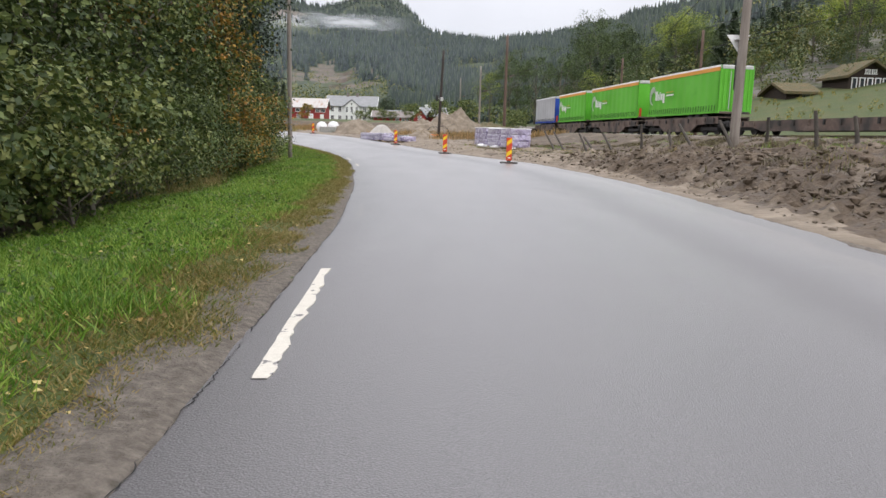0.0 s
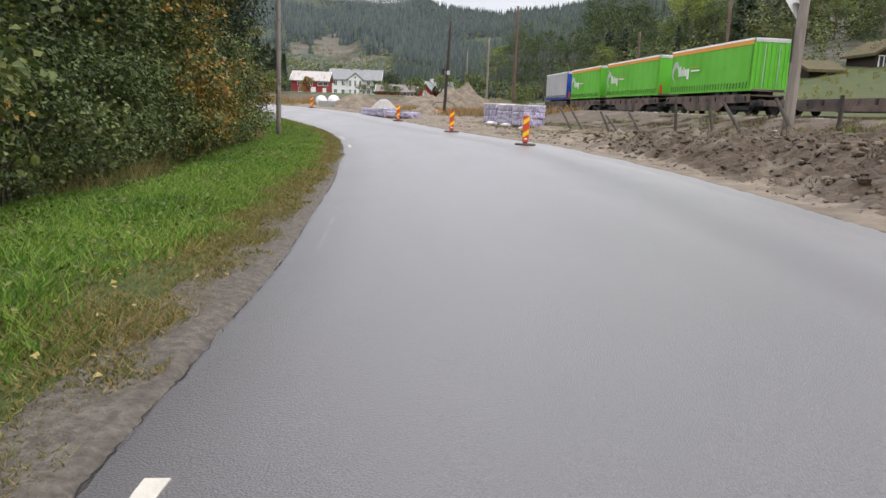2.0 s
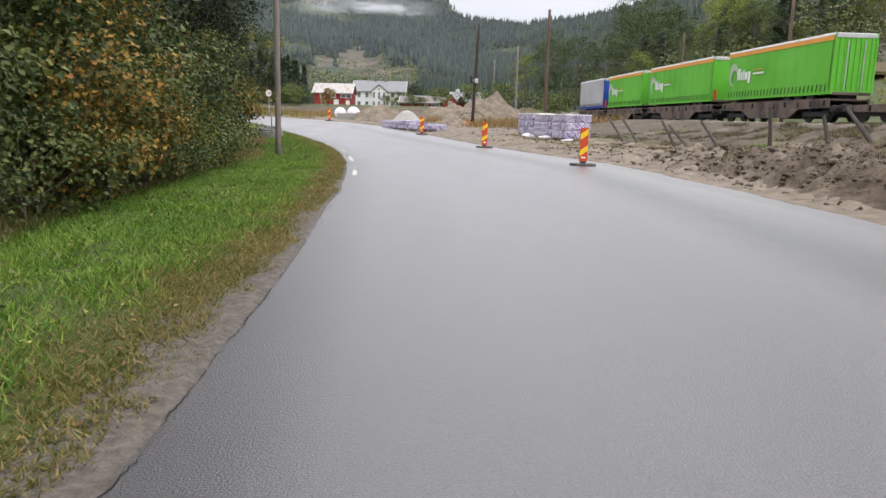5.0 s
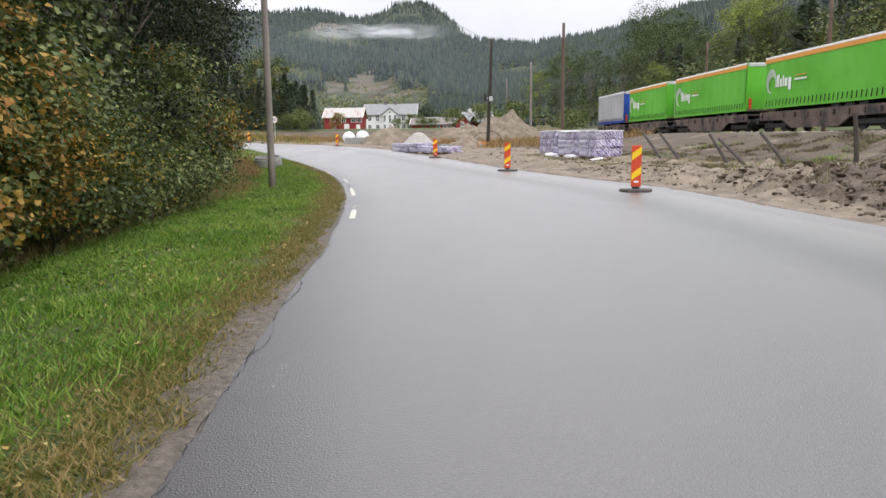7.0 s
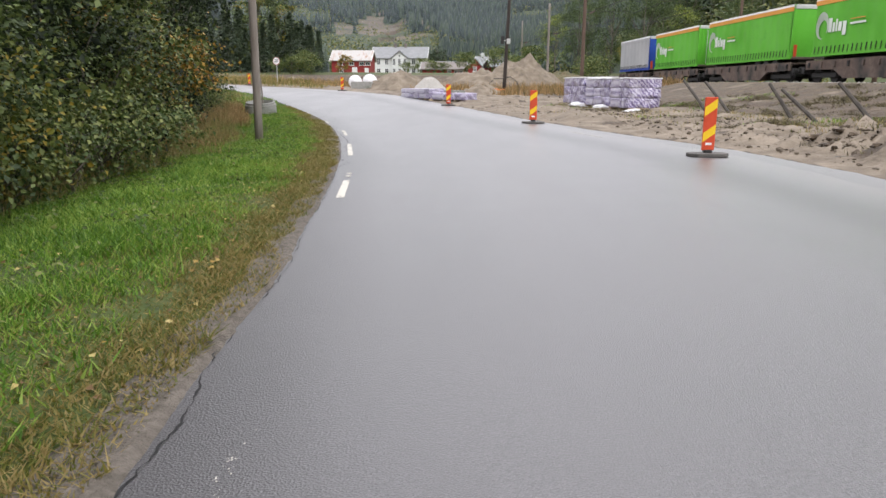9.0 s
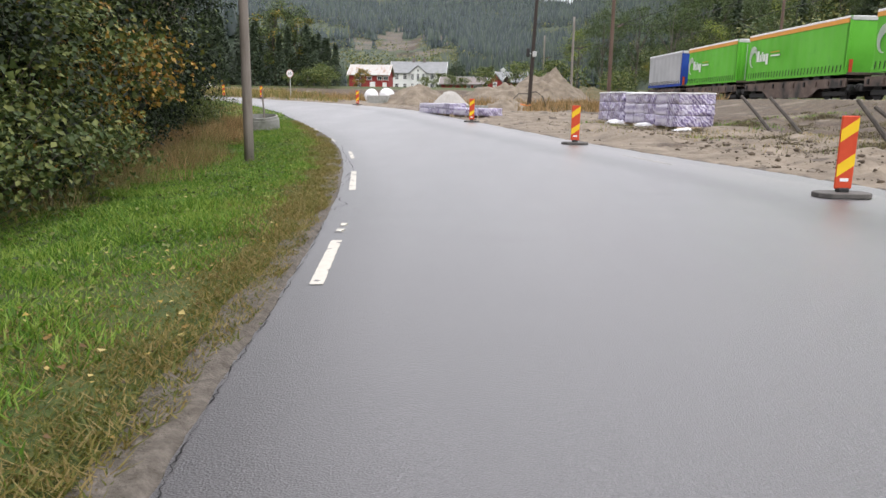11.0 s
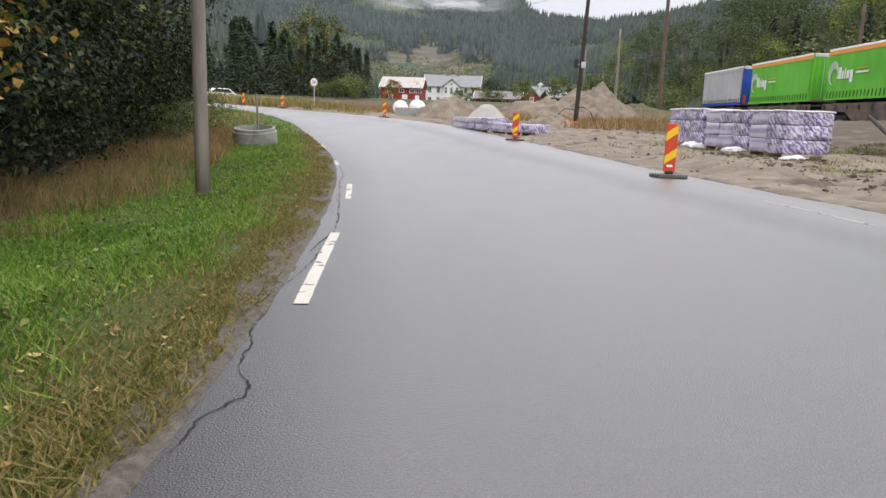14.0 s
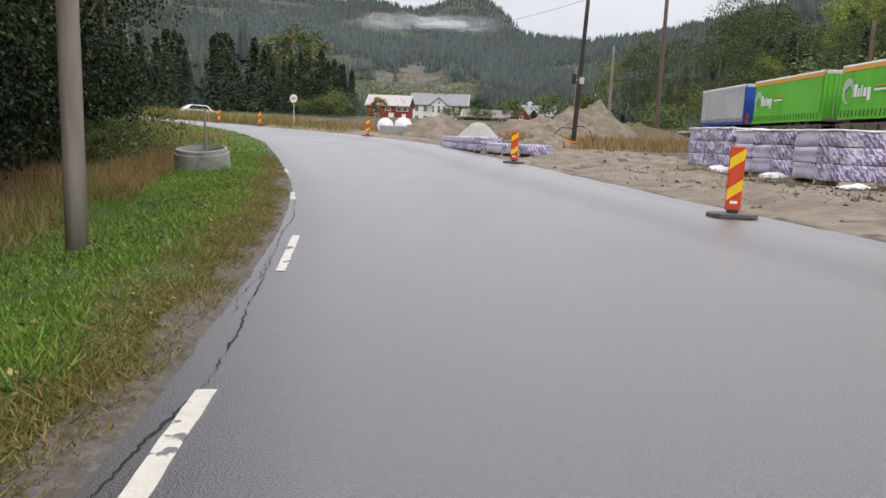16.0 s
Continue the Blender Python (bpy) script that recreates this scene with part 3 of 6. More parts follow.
def worn_dash(x0, y0, x1, y1, n, seed):
    """What is left of a dash: specks of paint on the stone tips."""
    rng = random.Random(seed)
    bm = bmesh.new()
    for _ in range(n):
        t = rng.random()
        x, y = x0 + (x1 - x0) * t + abs(rng.gauss(0, 0.028)), y0 + (y1 - y0) * t
        if fbm(x * 3, y, 2.4) < -0.05:
            continue
        r = rng.uniform(0.0015, 0.0045)
        k, a = rng.randint(4, 6), rng.uniform(0, 6)
        bm.faces.new([bm.verts.new((x + r * math.cos(a + 6.283 * j / k), y + r * 1.5 * math.sin(a + 6.283 * j / k), road_z(x, y) + 0.005)) for j in range(k)])
    tagged(part("road_marking", bm, M["paint"]), "worn-off remains of a white edge line", "road marking", "edge line dashes", "structure")


worn_dash(-0.06, 1.05, -0.19, 2.95, 420, 31)
worn_dash(-0.62, 8.6, -0.8, 11.1, 200, 32)


def crack(pts, seed, width=0.008):
    rng = random.Random(seed)
    bm = bmesh.new()
    prev = None
    for a, b in zip(pts, pts[1:]):
        n = max(2, int(math.dist(a, b) / 0.03))
        for i in range(n):
            t = i / n
            x, y = a[0] + (b[0] - a[0]) * t, a[1] + (b[1] - a[1]) * t
            x += 0.016 * fbm(y * 6, seed, 1.0) + rng.uniform(-0.009, 0.009)
            w = 0.62 * width * max(0.06, 0.45 + 1.0 * fbm(y * 5, seed + 9, 1.0))
            z = road_z(x, y) + 0.004
            cur = (bm.verts.new((x - w, y, z)), bm.verts.new((x + w, y, z)))
            if prev:
                bm.faces.new((prev[0], prev[1], cur[1], cur[0]))
            prev = cur
    ob = part("road_crack", bm, M["crack"])
    return tagged(ob, "dark crack along the asphalt edge", "crack", "edge cracks", "structure")


crack([(xl(y) + 0.008, y) for y in np.arange(-8, 9.5, 0.6)], 3, 0.009)
crack([(xl(y) + 0.03 + 0.035 * math.sin(y * 4.1), y) for y in np.arange(9.2, 12.4, 0.23)], 4, 0.01)
crack([(xl(y) + 0.012, y) for y in np.arange(12.6, 20, 0.6)], 5, 0.007)
crack([(-1.86, 18.5), (-1.95, 18.4), (-1.97, 18.6), (-1.94, 18.85)], 13, 0.006)
crack([(-2.13, 20.23), (-2.18, 20.51), (-2.09, 20.73), (-2.12, 20.89), (-2.25, 21.08), (-2.3, 21.36), (-2.42, 21.68), (-2.5, 22.3)], 7, 0.012)
crack([(-2.74, 23.8), (-2.8, 24.25), (-2.81, 24.65), (-2.83, 24.9), (-2.92, 25.27), (-2.97, 25.62), (-3.17, 26.32), (-3.33, 26.99), (-3.5, 27.66), (-4.02, 29.61), (-4.28, 30.88), (-5.05, 33.39)], 8, 0.012)
crack([(-2.6, 22.4), (-2.58, 23.0), (-2.62, 23.5), (-2.74, 24.1)], 6, 0.008)
crack([(-3.2, 26.2), (-3.32, 26.5), (-3.42, 27.2), (-3.6, 27.9)], 11, 0.008)


# ---- railway ----
TRACK = math.degrees(math.atan(0.09))
RAIL_Z = 1.74


def railway():
    for side, off in (("near", 0.53), ("far", 1.97)):
        bm = bmesh.new()
        a, b = Vector((xt(-60) + off, -60, 0)), Vector((xt(190) + off, 190, 0))
        prof = [(-0.07, -0.16), (0.07, -0.16), (0.07, -0.14), (0.012, -0.12), (0.012, -0.04), (0.036, -0.03), (0.036, 0), (-0.036, 0), (-0.036, -0.03), (-0.012, -0.04), (-0.012, -0.12), (-0.07, -0.14)]
        prism(bm, [(a.x + p, a.y, RAIL_Z + q) for p, q in prof], b - a)
        tagged(part("rail", bm, M["rail"]), "rusty steel railway rail on ballast", "rail", "rails of the line", "structure")
    bm = bmesh.new()
    y = -30.0
    rot = pose(0, 0, 0, 0, 0, TRACK)
    while y < 130:
        box(bm, xt(y) + 1.25, y, RAIL_Z - 0.22, 2.5, 0.26, 0.14, 0.015, rot)
        y += 0.62
    tagged(part("sleepers", bm, M["concrete"]), "concrete sleepers under the railway line", "sleepers", kind="stuff")


railway()


def wheelset(parent, y, z, r=0.46, name="wheel"):
    for x in (0.5, 2.0):
        bm = bmesh.new()
        c = bmesh.ops.create_cone(bm, cap_ends=True, segments=20, radius1=r, radius2=r, depth=0.13, matrix=Matrix.Translation((x, y, z)) @ pose(0, 0, 0, 0, 90, 0))
        bmesh.ops.create_cone(bm, cap_ends=True, segments=12, radius1=r * 0.3, radius2=r * 0.25, depth=0.24, matrix=Matrix.Translation((x, y, z)) @ pose(0, 0, 0, 0, 90, 0))
        part(name, bm, M["dark_steel"], parent)


def wagon(y0, y1, up=0.0):
    """Low container wagon; local y along the track from its near end."""
    L = y1 - y0
    w = thing("flat_wagon", pose(xt(y0), y0, RAIL_Z, 0, 0, TRACK), "rusty brown low freight wagon on the rails", "railway wagon", "wagons of the train")
    for x in (0.03, 2.47):
        bm = bmesh.new()
        poly = [(x, 0.6, 0.9 + up), (x, L - 0.6, 0.9 + up), (x, L - 0.6, 0.55 + up * 0.6), (x, L - 3.6, 0.5 + up * 0.6), (x, L - 4.6, 0.24), (x, 4.6, 0.24), (x, 3.6, 0.5 + up * 0.6), (x, 0.6, 0.55 + up * 0.6)]
        prism(bm, poly, (0.1 if x < 1 else -0.1, 0, 0))
        part("side_sill", bm, M["rust"], w)
    k = int(L / 1.4)
    for i in range(k):
        part("stake_pocket", boxm(-0.0, 1.0 + (L - 2) * i / (k - 1), 0.72 + up * 0.8, 0.09, 0.16, 0.3, 0.01), M["rust"] if i % 3 else M["dark_steel"], w)
    part("deck", boxm(1.25, L / 2, 0.84 + up, 2.1, L - 1.2, 0.08), M["rust"], w)
    for yc in (2.2, L - 2.2):
        bm = boxm(0.35, yc, 0.45, 0.14, 2.6, 0.3, 0.03)
        box(bm, 2.15, yc, 0.45, 0.14, 2.6, 0.3, 0.03)
        box(bm, 1.25, yc, 0.5, 1.8, 0.5, 0.25, 0.02)
        part("bogie", bm, M["dark_steel"], w)
        for dy in (-0.9, 0.9):
            wheelset(w, yc + dy, 0.46)
    for ye in (0.3, L - 0.3):
        bm = boxm(1.25, ye, 0.75, 2.4, 0.3, 0.35, 0.03)
        part("end_beam", bm, M["dark_steel"], w)
        for x in (0.4, 2.1):
            bm = bmesh.new()
            s = -1 if ye < 1 else 1
            bmesh.ops.create_cone(bm, cap_ends=True, segments=14, radius1=0.09, radius2=0.09, depth=0.5, matrix=Matrix.Translation((x, ye + s * 0.25, 0.78)) @ pose(0, 0, 0, 90, 0, 0))
            bmesh.ops.create_cone(bm, cap_ends=True, segments=18, radius1=0.22, radius2=0.22, depth=0.06, matrix=Matrix.Translation((x, ye + s * 0.5, 0.78)) @ pose(0, 0, 0, 90, 0, 0))
            part("buffer", bm, M["dark_steel"], w)
    return w


for y0, y1 in ((-40, -20.5), (-20, -0.5), (0, 20.2), (20.8, 41), (41.5, 55.6), (56.2, 71), (71.5, 83.8), (84.2, 96), (96.5, 112), (112.5, 128)):
    wagon(y0, y1, 0.42 if 41 < y0 < 90 else 0.0)


def trailer(y0, L, main, band, end, ribbed, label, logo=True, z0=3.28, H=3.34):
    """Curtain-side semi-trailer standing on a wagon; local y along it from the near end."""
    t = thing("semi_trailer", pose(xt(y0), y0, z0, 0, 0, TRACK), label, "semi-trailer", "trailers on the train")
    rng = random.Random(int(y0))
    # curtain with shallow folds
    bm = bmesh.new()
    n, m = int(L / 0.2), 8
    grid = []
    for i in range(n + 1):
        y = 0.12 + (L - 0.24) * i / n
        grid.append([bm.verts.new((0.0 - 0.016 * math.sin(y * 5.2) - 0.03 * fbm(y, j + y0, 0.5) * math.sin(math.pi * j / m), y, 0.25 + (H - 0.62) * j / m)) for j in range(m + 1)])
    for i in range(n):
        for j in range(m):
            bm.faces.new((grid[i][j], grid[i][j + 1], grid[i + 1][j + 1], grid[i + 1][j]))
    part("curtain", bm, main, t, smooth=True)
    part("body", boxm(1.27, L / 2, H / 2 - 0.02, 2.44, L - 0.1, H - 0.08, 0.03), main, t)
    part("band", boxm(0.0, L / 2, H - 0.26, 0.06, L - 0.06, 0.26, 0.01), band, t, "orange band under the roof")
    part("roof_rail", boxm(0.03, L / 2, H - 0.06, 0.1, L, 0.13, 0.02), M["white_plastic"], t, "white roof rail")
    part("roof", boxm(1.25, L / 2, H - 0.02, 2.5, L, 0.05, 0.01), M["white_plastic"], t)
    part("lower_rail", boxm(0.01, L / 2, 0.12, 0.06, L, 0.24, 0.01), end, t)
    k = int(L / 0.42)
    for i in range(k):
        y = 0.4 + (L - 0.8) * i / (k - 1)
        part("strap", boxm(-0.035, y, 0.36, 0.025, 0.06, 0.42, 0.005, pose(0, 0, 0, 8, 0, 0)), M["dark_steel"], t)
    # near end wall
    part("end_wall", boxm(1.25, 0.0, H / 2 - 0.04, 2.46, 0.08, H - 0.16, 0.01), end, t)
    part("end_cap", boxm(1.25, -0.02, H - 0.14, 2.5, 0.14, 0.24, 0.02), M["alu"], t)
    for x in (0.06, 2.44):
        part("corner_post", boxm(x, -0.02, H / 2, 0.12, 0.14, H, 0.02), end, t)
    if ribbed:
        for i in range(7):
            part("rib", boxm(0.32 + 0.31 * i, -0.06, H / 2, 0.09, 0.07, H - 0.5, 0.015), end, t)
        for x in (0.75, 1.75):
            bm = tube(bmesh.new(), [(x, -0.12, 0.2), (x, -0.12, H - 0.4)], [0.025, 0.025], 8)
            part("lock_bar", bm, M["alu"], t)
    else:
        part("warning_plate", boxm(0.3, -0.06, 0.5, 0.22, 0.03, 0.75, 0.01), M["red_sheet"], t, "red warning plate")
    part("bumper", boxm(1.25, -0.05, 0.05, 2.3, 0.12, 0.16, 0.02), M["rust"], t)
    # chassis, wheels and legs below the floor
    part("chassis", boxm(1.25, L / 2, -0.12, 1.1, L - 0.4, 0.24, 0.02), M["dark_steel"], t)
    for i in range(3):
        for x in (0.28, 2.22):
            bm = bmesh.new()
            bmesh.ops.create_cone(bm, cap_ends=True, segments=22, radius1=0.48, radius2=0.48, depth=0.36, matrix=Matrix.Translation((x, 2.0 + 1.25 * i, -0.38)) @ pose(0, 0, 0, 0, 90, 0))
            bmesh.ops.bevel(bm, geom=[e for e in bm.edges if e.calc_length() < 0.3], offset=0.05, segments=2, affect='EDGES')
            wh = part("wheel", bm, M["tyre"], t)
            bm = bmesh.new()
            bmesh.ops.create_cone(bm, cap_ends=True, segments=16, radius1=0.27, radius2=0.2, depth=0.1, matrix=Matrix.Translation((x + (-0.16 if x < 1 else 0.16), 2.0 + 1.25 * i, -0.38)) @ pose(0, 0, 0, 0, -90, 0))
            part("hub", bm, M["dark_steel"], wh)
    for x in (0.5, 2.0):
        part("landing_leg", boxm(x, L - 2.6, -0.35, 0.14, 0.14, 0.62, 0.01), M["dark_steel"], t)
    if logo:
        # rounded emblem, plain blocks of lettering and a thin slogan
        yc, zc = L - 0.95, 1.75
        bm = bmesh.new()
        ring = []
        for i in range(41):
            a = math.pi * (-0.55 + 1.75 * i / 40)
            w = 0.06 + 0.5 * math.sin(math.pi * i / 40) ** 1.4
            for rr in (0.78, 0.78 - w):
                ring.append(bm.verts.new((-0.05, yc + rr * 0.82 * math.cos(a), zc + rr * math.sin(a))))
        for i in range(40):
            bm.faces.new((ring[2 * i], ring[2 * i + 1], ring[2 * i + 3], ring[2 * i + 2]))
        bmesh.ops.solidify(bm, geom=bm.faces[:], thickness=0.01)
        part("emblem", bm, M["pale"], t, "white rounded emblem")
        y = yc - 0.66
        for w, lo, hi in ((0.34, -0.42, 0.36), (0.22, -0.42, 0.1), (0.16, -0.42, 0.26), (0.34, -0.42, 0.1), (0.34, -0.66, 0.1)):
            part("lettering_block", boxm(-0.05, y - w / 2, zc + (lo + hi) / 2, 0.012, w, hi - lo, 0.005), M["pale"], t)
            y -= w + 0.09
        part("slogan_bar", boxm(-0.05, y - 0.95, zc - 0.08, 0.012, 1.4, 0.11, 0), M["pale"], t)
        part("slogan_line", boxm(-0.05, y - 0.9, zc + 0.16, 0.012, 1.3, 0.05, 0), M["orange"], t)
    return t


trailer(42.1, 12.4, M["green"], M["orange"], M["green"], True, "bright green curtain-side trailer with ribbed rear end on wagon")
trailer(57.0, 13.2, M["green"], M["orange"], M["green"], False, "bright green curtain-side trailer with plain front end on wagon")
trailer(72.3, 10.8, M["green"], M["orange"], M["green"], True, "green curtain-side trailer with orange band and ribbed end")
trailer(84.9, 10.2, M["grey_tarp"], M["grey_tarp"], M["blue"], False, "grey curtain-side trailer with a blue end wall", logo=False)


# ---- poles and masts ----
def wire(pts, r=0.012, name="overhead_wire", label="thin dark overhead wire between poles", sag=0.0):
    a, b = Vector(pts[0]), Vector(pts[1])
    n = 14
    ps = [a.lerp(b, i / n) - Vector((0, 0, sag * 4 * (i / n) * (1 - i / n))) for i in range(n + 1)]
    bm = tube(bmesh.new(), ps, [r] * (n + 1), 5)
    return tagged(part(name, bm, M["wire"]), label, "wire", "overhead wires")


def pole(x, y, top, r0, r1, mat, label, lean=(0, 0), base=None):
    z = land(x, y) if base is None else base
    t = thing("utility_pole", pose(x, y, z), label, "pole")
    h = top - z
    n = 8
    bm = tube(bmesh.new(), [(lean[0] * i / n, lean[1] * i / n, -0.3 + (h + 0.3) * i / n) for i in range(n + 1)], [r0 + (r1 - r0) * i / n for i in range(n + 1)], 14)
    part("shaft", bm, mat, t, smooth=True)
    return t, z


t, z = pole(-6.22, 29.2, 9.6, 0.118, 0.1, M["pole_wood"], "weathered grey wooden utility pole on the verge", (0.0, 0.0))
part("cross_arm", boxm(0, 0, 9.2 - z, 1.5, 0.1, 0.1, 0.01), M["pole_wood"], t)
for s in (-0.6, 0.6):
    part("insulator", tube(bmesh.new(), [(s, 0, 9.25 - z), (s, 0, 9.35 - z), (s, 0, 9.45 - z)], [0.03, 0.06, 0.03], 8), M["white_plastic"], t)
part("bracket", tube(bmesh.new(), [(0, 0, 6.75 - z), (-0.25, 0, 6.9 - z)], [0.03, 0.02], 6), M["dark_steel"], t)
wire([(-6.55, 29.2, 6.9), (-22, 24, 10.5)], 0.03, sag=2.2)
wire([(-5.7, 29.2, 9.5), (2.6, 67.8, 9.8)], 0.012, sag=0.5)
wire([(-6.9, 29.2, 9.5), (-9, -30, 9.5)], 0.012, sag=0.5)

t, z = pole(2.3, 67.8, 10.0, 0.16, 0.12, M["tar_wood"], "black tarred wooden pole with signal box", (0.35, 0))
part("signal_box", boxm(-0.2, -0.12, 5.1 - z, 0.26, 0.22, 0.62, 0.03), M["dark_steel"], t)
part("side_box", boxm(0.28, -0.12, 5.0 - z, 0.3, 0.2, 0.4, 0.03), M["alu"], t)
part("mount", boxm(0.05, -0.05, 5.05 - z, 0.6, 0.06, 0.06, 0.01), M["alu"], t)
bm = tube(bmesh.new(), [(0.05, -0.1, 1.2), (0.5, -0.3, 1.25), (1.0, -0.3, 0.9), (1.25, -0.2, 0.3), (1.25, -0.2, 0)], [0.035] * 5, 8)
part("cable_loop", bm, M["wire"], t)
bm = tube(bmesh.new(), [(-0.05, -0.1, 1.1), (-0.8, -0.3, 1.1), (-1.2, -0.3, 0.7)], [0.03] * 3, 8)
part("cable", bm, M["wire"], t)
wire([(2.6, 67.8, 9.9), (-18, 120, 16)], 0.012, sag=1.2)

t, z = pole(13.5, 20.4, 9.8, 0.2, 0.155, M["pole_wood"], "thick grey wooden mast beside the railway", (0.1, 0))
bm = bmesh.new()
prism(bm, [(-0.56, 0.2, 5.48 - z), (0.4, 0.2, 5.5 - z), (-0.06, 0.2, 4.8 - z)], (0, 0.02, 0))
part("triangular_plate", bm, M["sign_white"], t, "white triangular plate seen from behind")
part("clamp", boxm(0, 0.1, 5.3 - z, 0.5, 0.24, 0.05, 0.01), M["alu"], t)
part("cable_duct", boxm(-0.2, -0.03, 3.9 - z, 0.05, 0.05, 1.2, 0.01), M["dark_steel"], t)
wire([(13.5, 20.4, 8.9), (24.5, 79, 10.3)], 0.02, sag=0.8)
wire([(13.5, 20.4, 8.6), (60, -30, 12)], 0.02, sag=0.8)


def mast(x, y, top, mat, arm, label, r=0.16):
    t, z = pole(x, y, top, r, r * 0.75, mat, label)
    h = top - z
    if arm:
        bm = tube(bmesh.new(), [(0, 0, h * 0.58), (arm, 0, h * 0.72)], [0.03, 0.03], 8)
        part("cantilever", bm, M["dark_steel"], t)
        bm = tube(bmesh.new(), [(0, 0, h * 0.6), (arm, 0, h * 0.6)], [0.02, 0.02], 8)
        part("steady_arm", bm, M["dark_steel"], t)
        part("insulator", tube(bmesh.new(), [(arm * 0.1, 0, h * 0.58), (arm * 0.2, 0, h * 0.604)], [0.09, 0.09], 8), M["rust"], t)
    return t


mast(11.9, 91.4, 15.0, M["red_mast"], 5.5, "tall brown wooden catenary mast by the line", 0.22)
mast(9.8, 110, 12.6, M["pole_wood"], 6.5, "grey wooden catenary mast by the line", 0.17)
mast(24.6, 79, 11.0, M["red_mast"], -3.2, "brown catenary mast behind the train", 0.16)
mast(25.8, 57, 11.2, M["red_mast"], -3.2, "brown catenary mast behind the train", 0.16)
mast(8.0, 140, 13, M["pole_wood"], 5, "grey far catenary mast by the line", 0.15)
for h in (8.3, 9.9):
    wire([(xt(-40) + 1.25, -40, h), (xt(150) + 1.25, 150, h)], 0.02, "catenary_wire", "catenary wire along the railway line", 0.0)

# ---- fence posts on the bank ----
FENCE_POSTS = [((9.44, 38.12, 0.8), (9.1, 40.77, 1.69)),
               ((9.7, 36.17, 0.76), (9.38, 38.61, 1.61)),
               ((10.23, 32.07, 0.64), (10.02, 33.72, 1.5)),
               ((10.42, 30.58, 0.58), (10.12, 32.92, 1.31)),
               ((10.73, 28.22, 0.69), (10.5, 29.99, 1.5)),
               ((11.15, 25.03, 0.95), (11.12, 25.26, 1.96)),
               ((11.54, 21.98, 0.81), (11.48, 22.44, 1.68)),
               ((11.82, 19.87, 0.81), (11.6, 21.5, 1.89)),
               ((12.16, 17.24, 0.92), (12.01, 18.37, 2.0)),
               ((12.41, 15.34, 0.87), (12.41, 15.31, 2.06)),
               ((12.74, 12.74, 1.16), (12.71, 12.98, 2.2)),
               ((12.96, 11.07, 1.16), (12.93, 11.29, 2.0))]
for b, tp in FENCE_POSTS:
    base = Vector((b[0], b[1], land(b[0], b[1], True) - 0.12))
    top = Vector(tp)
    if top.z - base.z < 0.6:
        top.z = base.z + 0.9
    d = (top - base)
    p = thing("fence_post", pose(*base), "leaning weathered dark wooden fence post", "fence post", "fence posts on the bank")
    bm = tube(bmesh.new(), [(0, 0, 0), tuple(d * 0.5 + Vector((0.02, 0, 0))), tuple(d)], [0.07, 0.062, 0.055], 7)
    part("post", bm, M["post_wood"], p)


# ---- marker boards ----
def marker_board(x, y, turn=0, zoff=0.0):
    z = (road_z(x, y) if x < xr(y) else land(x, y)) + zoff
    t = thing("marker_board", pose(x, y, z, 0, 0, turn), "red and yellow striped marker board on a dark foot", "marker board", "marker boards along the road")
    bm = bmesh.new()
    foot = [(-0.38, -0.1), (-0.26, -0.22), (0.26, -0.22), (0.38, -0.1), (0.38, 0.1), (0.26, 0.22), (-0.26, 0.22), (-0.38, 0.1)]
    prism(bm, [(a, b, 0.0) for a, b in foot], (0, 0, 0.075))
    bmesh.ops.bevel(bm, geom=bm.edges[:], offset=0.012, segments=1, affect='EDGES')
    part("foot", bm, M["foot"], t, "dark rubber foot")
    part("socket", boxm(0, 0, 0.1, 0.16, 0.1, 0.07, 0.015), M["tyre"], t)
    part("panel", boxm(0, 0, 0.62, 0.25, 0.03, 1.0, 0.012), M["red_sheet"], t)
    for z0 in (0.76, 0.28):
        bm = bmesh.new()
        prism(bm, [(-0.118, -0.018, z0), (0.118, -0.018, z0 + 0.165), (0.118, -0.018, z0 + 0.335), (-0.118, -0.018, z0 + 0.17)], (0, 0.003, 0))
        part("stripe", bm, M["yellow_sheet"], t, "yellow slanting stripe")
    part("sticker", boxm(0, -0.018, 0.245, 0.12, 0.004, 0.045, 0), M["sign_white"], t)
    return t


for x, y, r in ((4.54, 22.49, 6), (2.05, 33.46, 4), (-1.41, 47.47, 0), (-11.2, 69.3, -4), (-22.3, 79.4, -8), (-27.5, 83.5, -10)):
    marker_board(x, y, r)


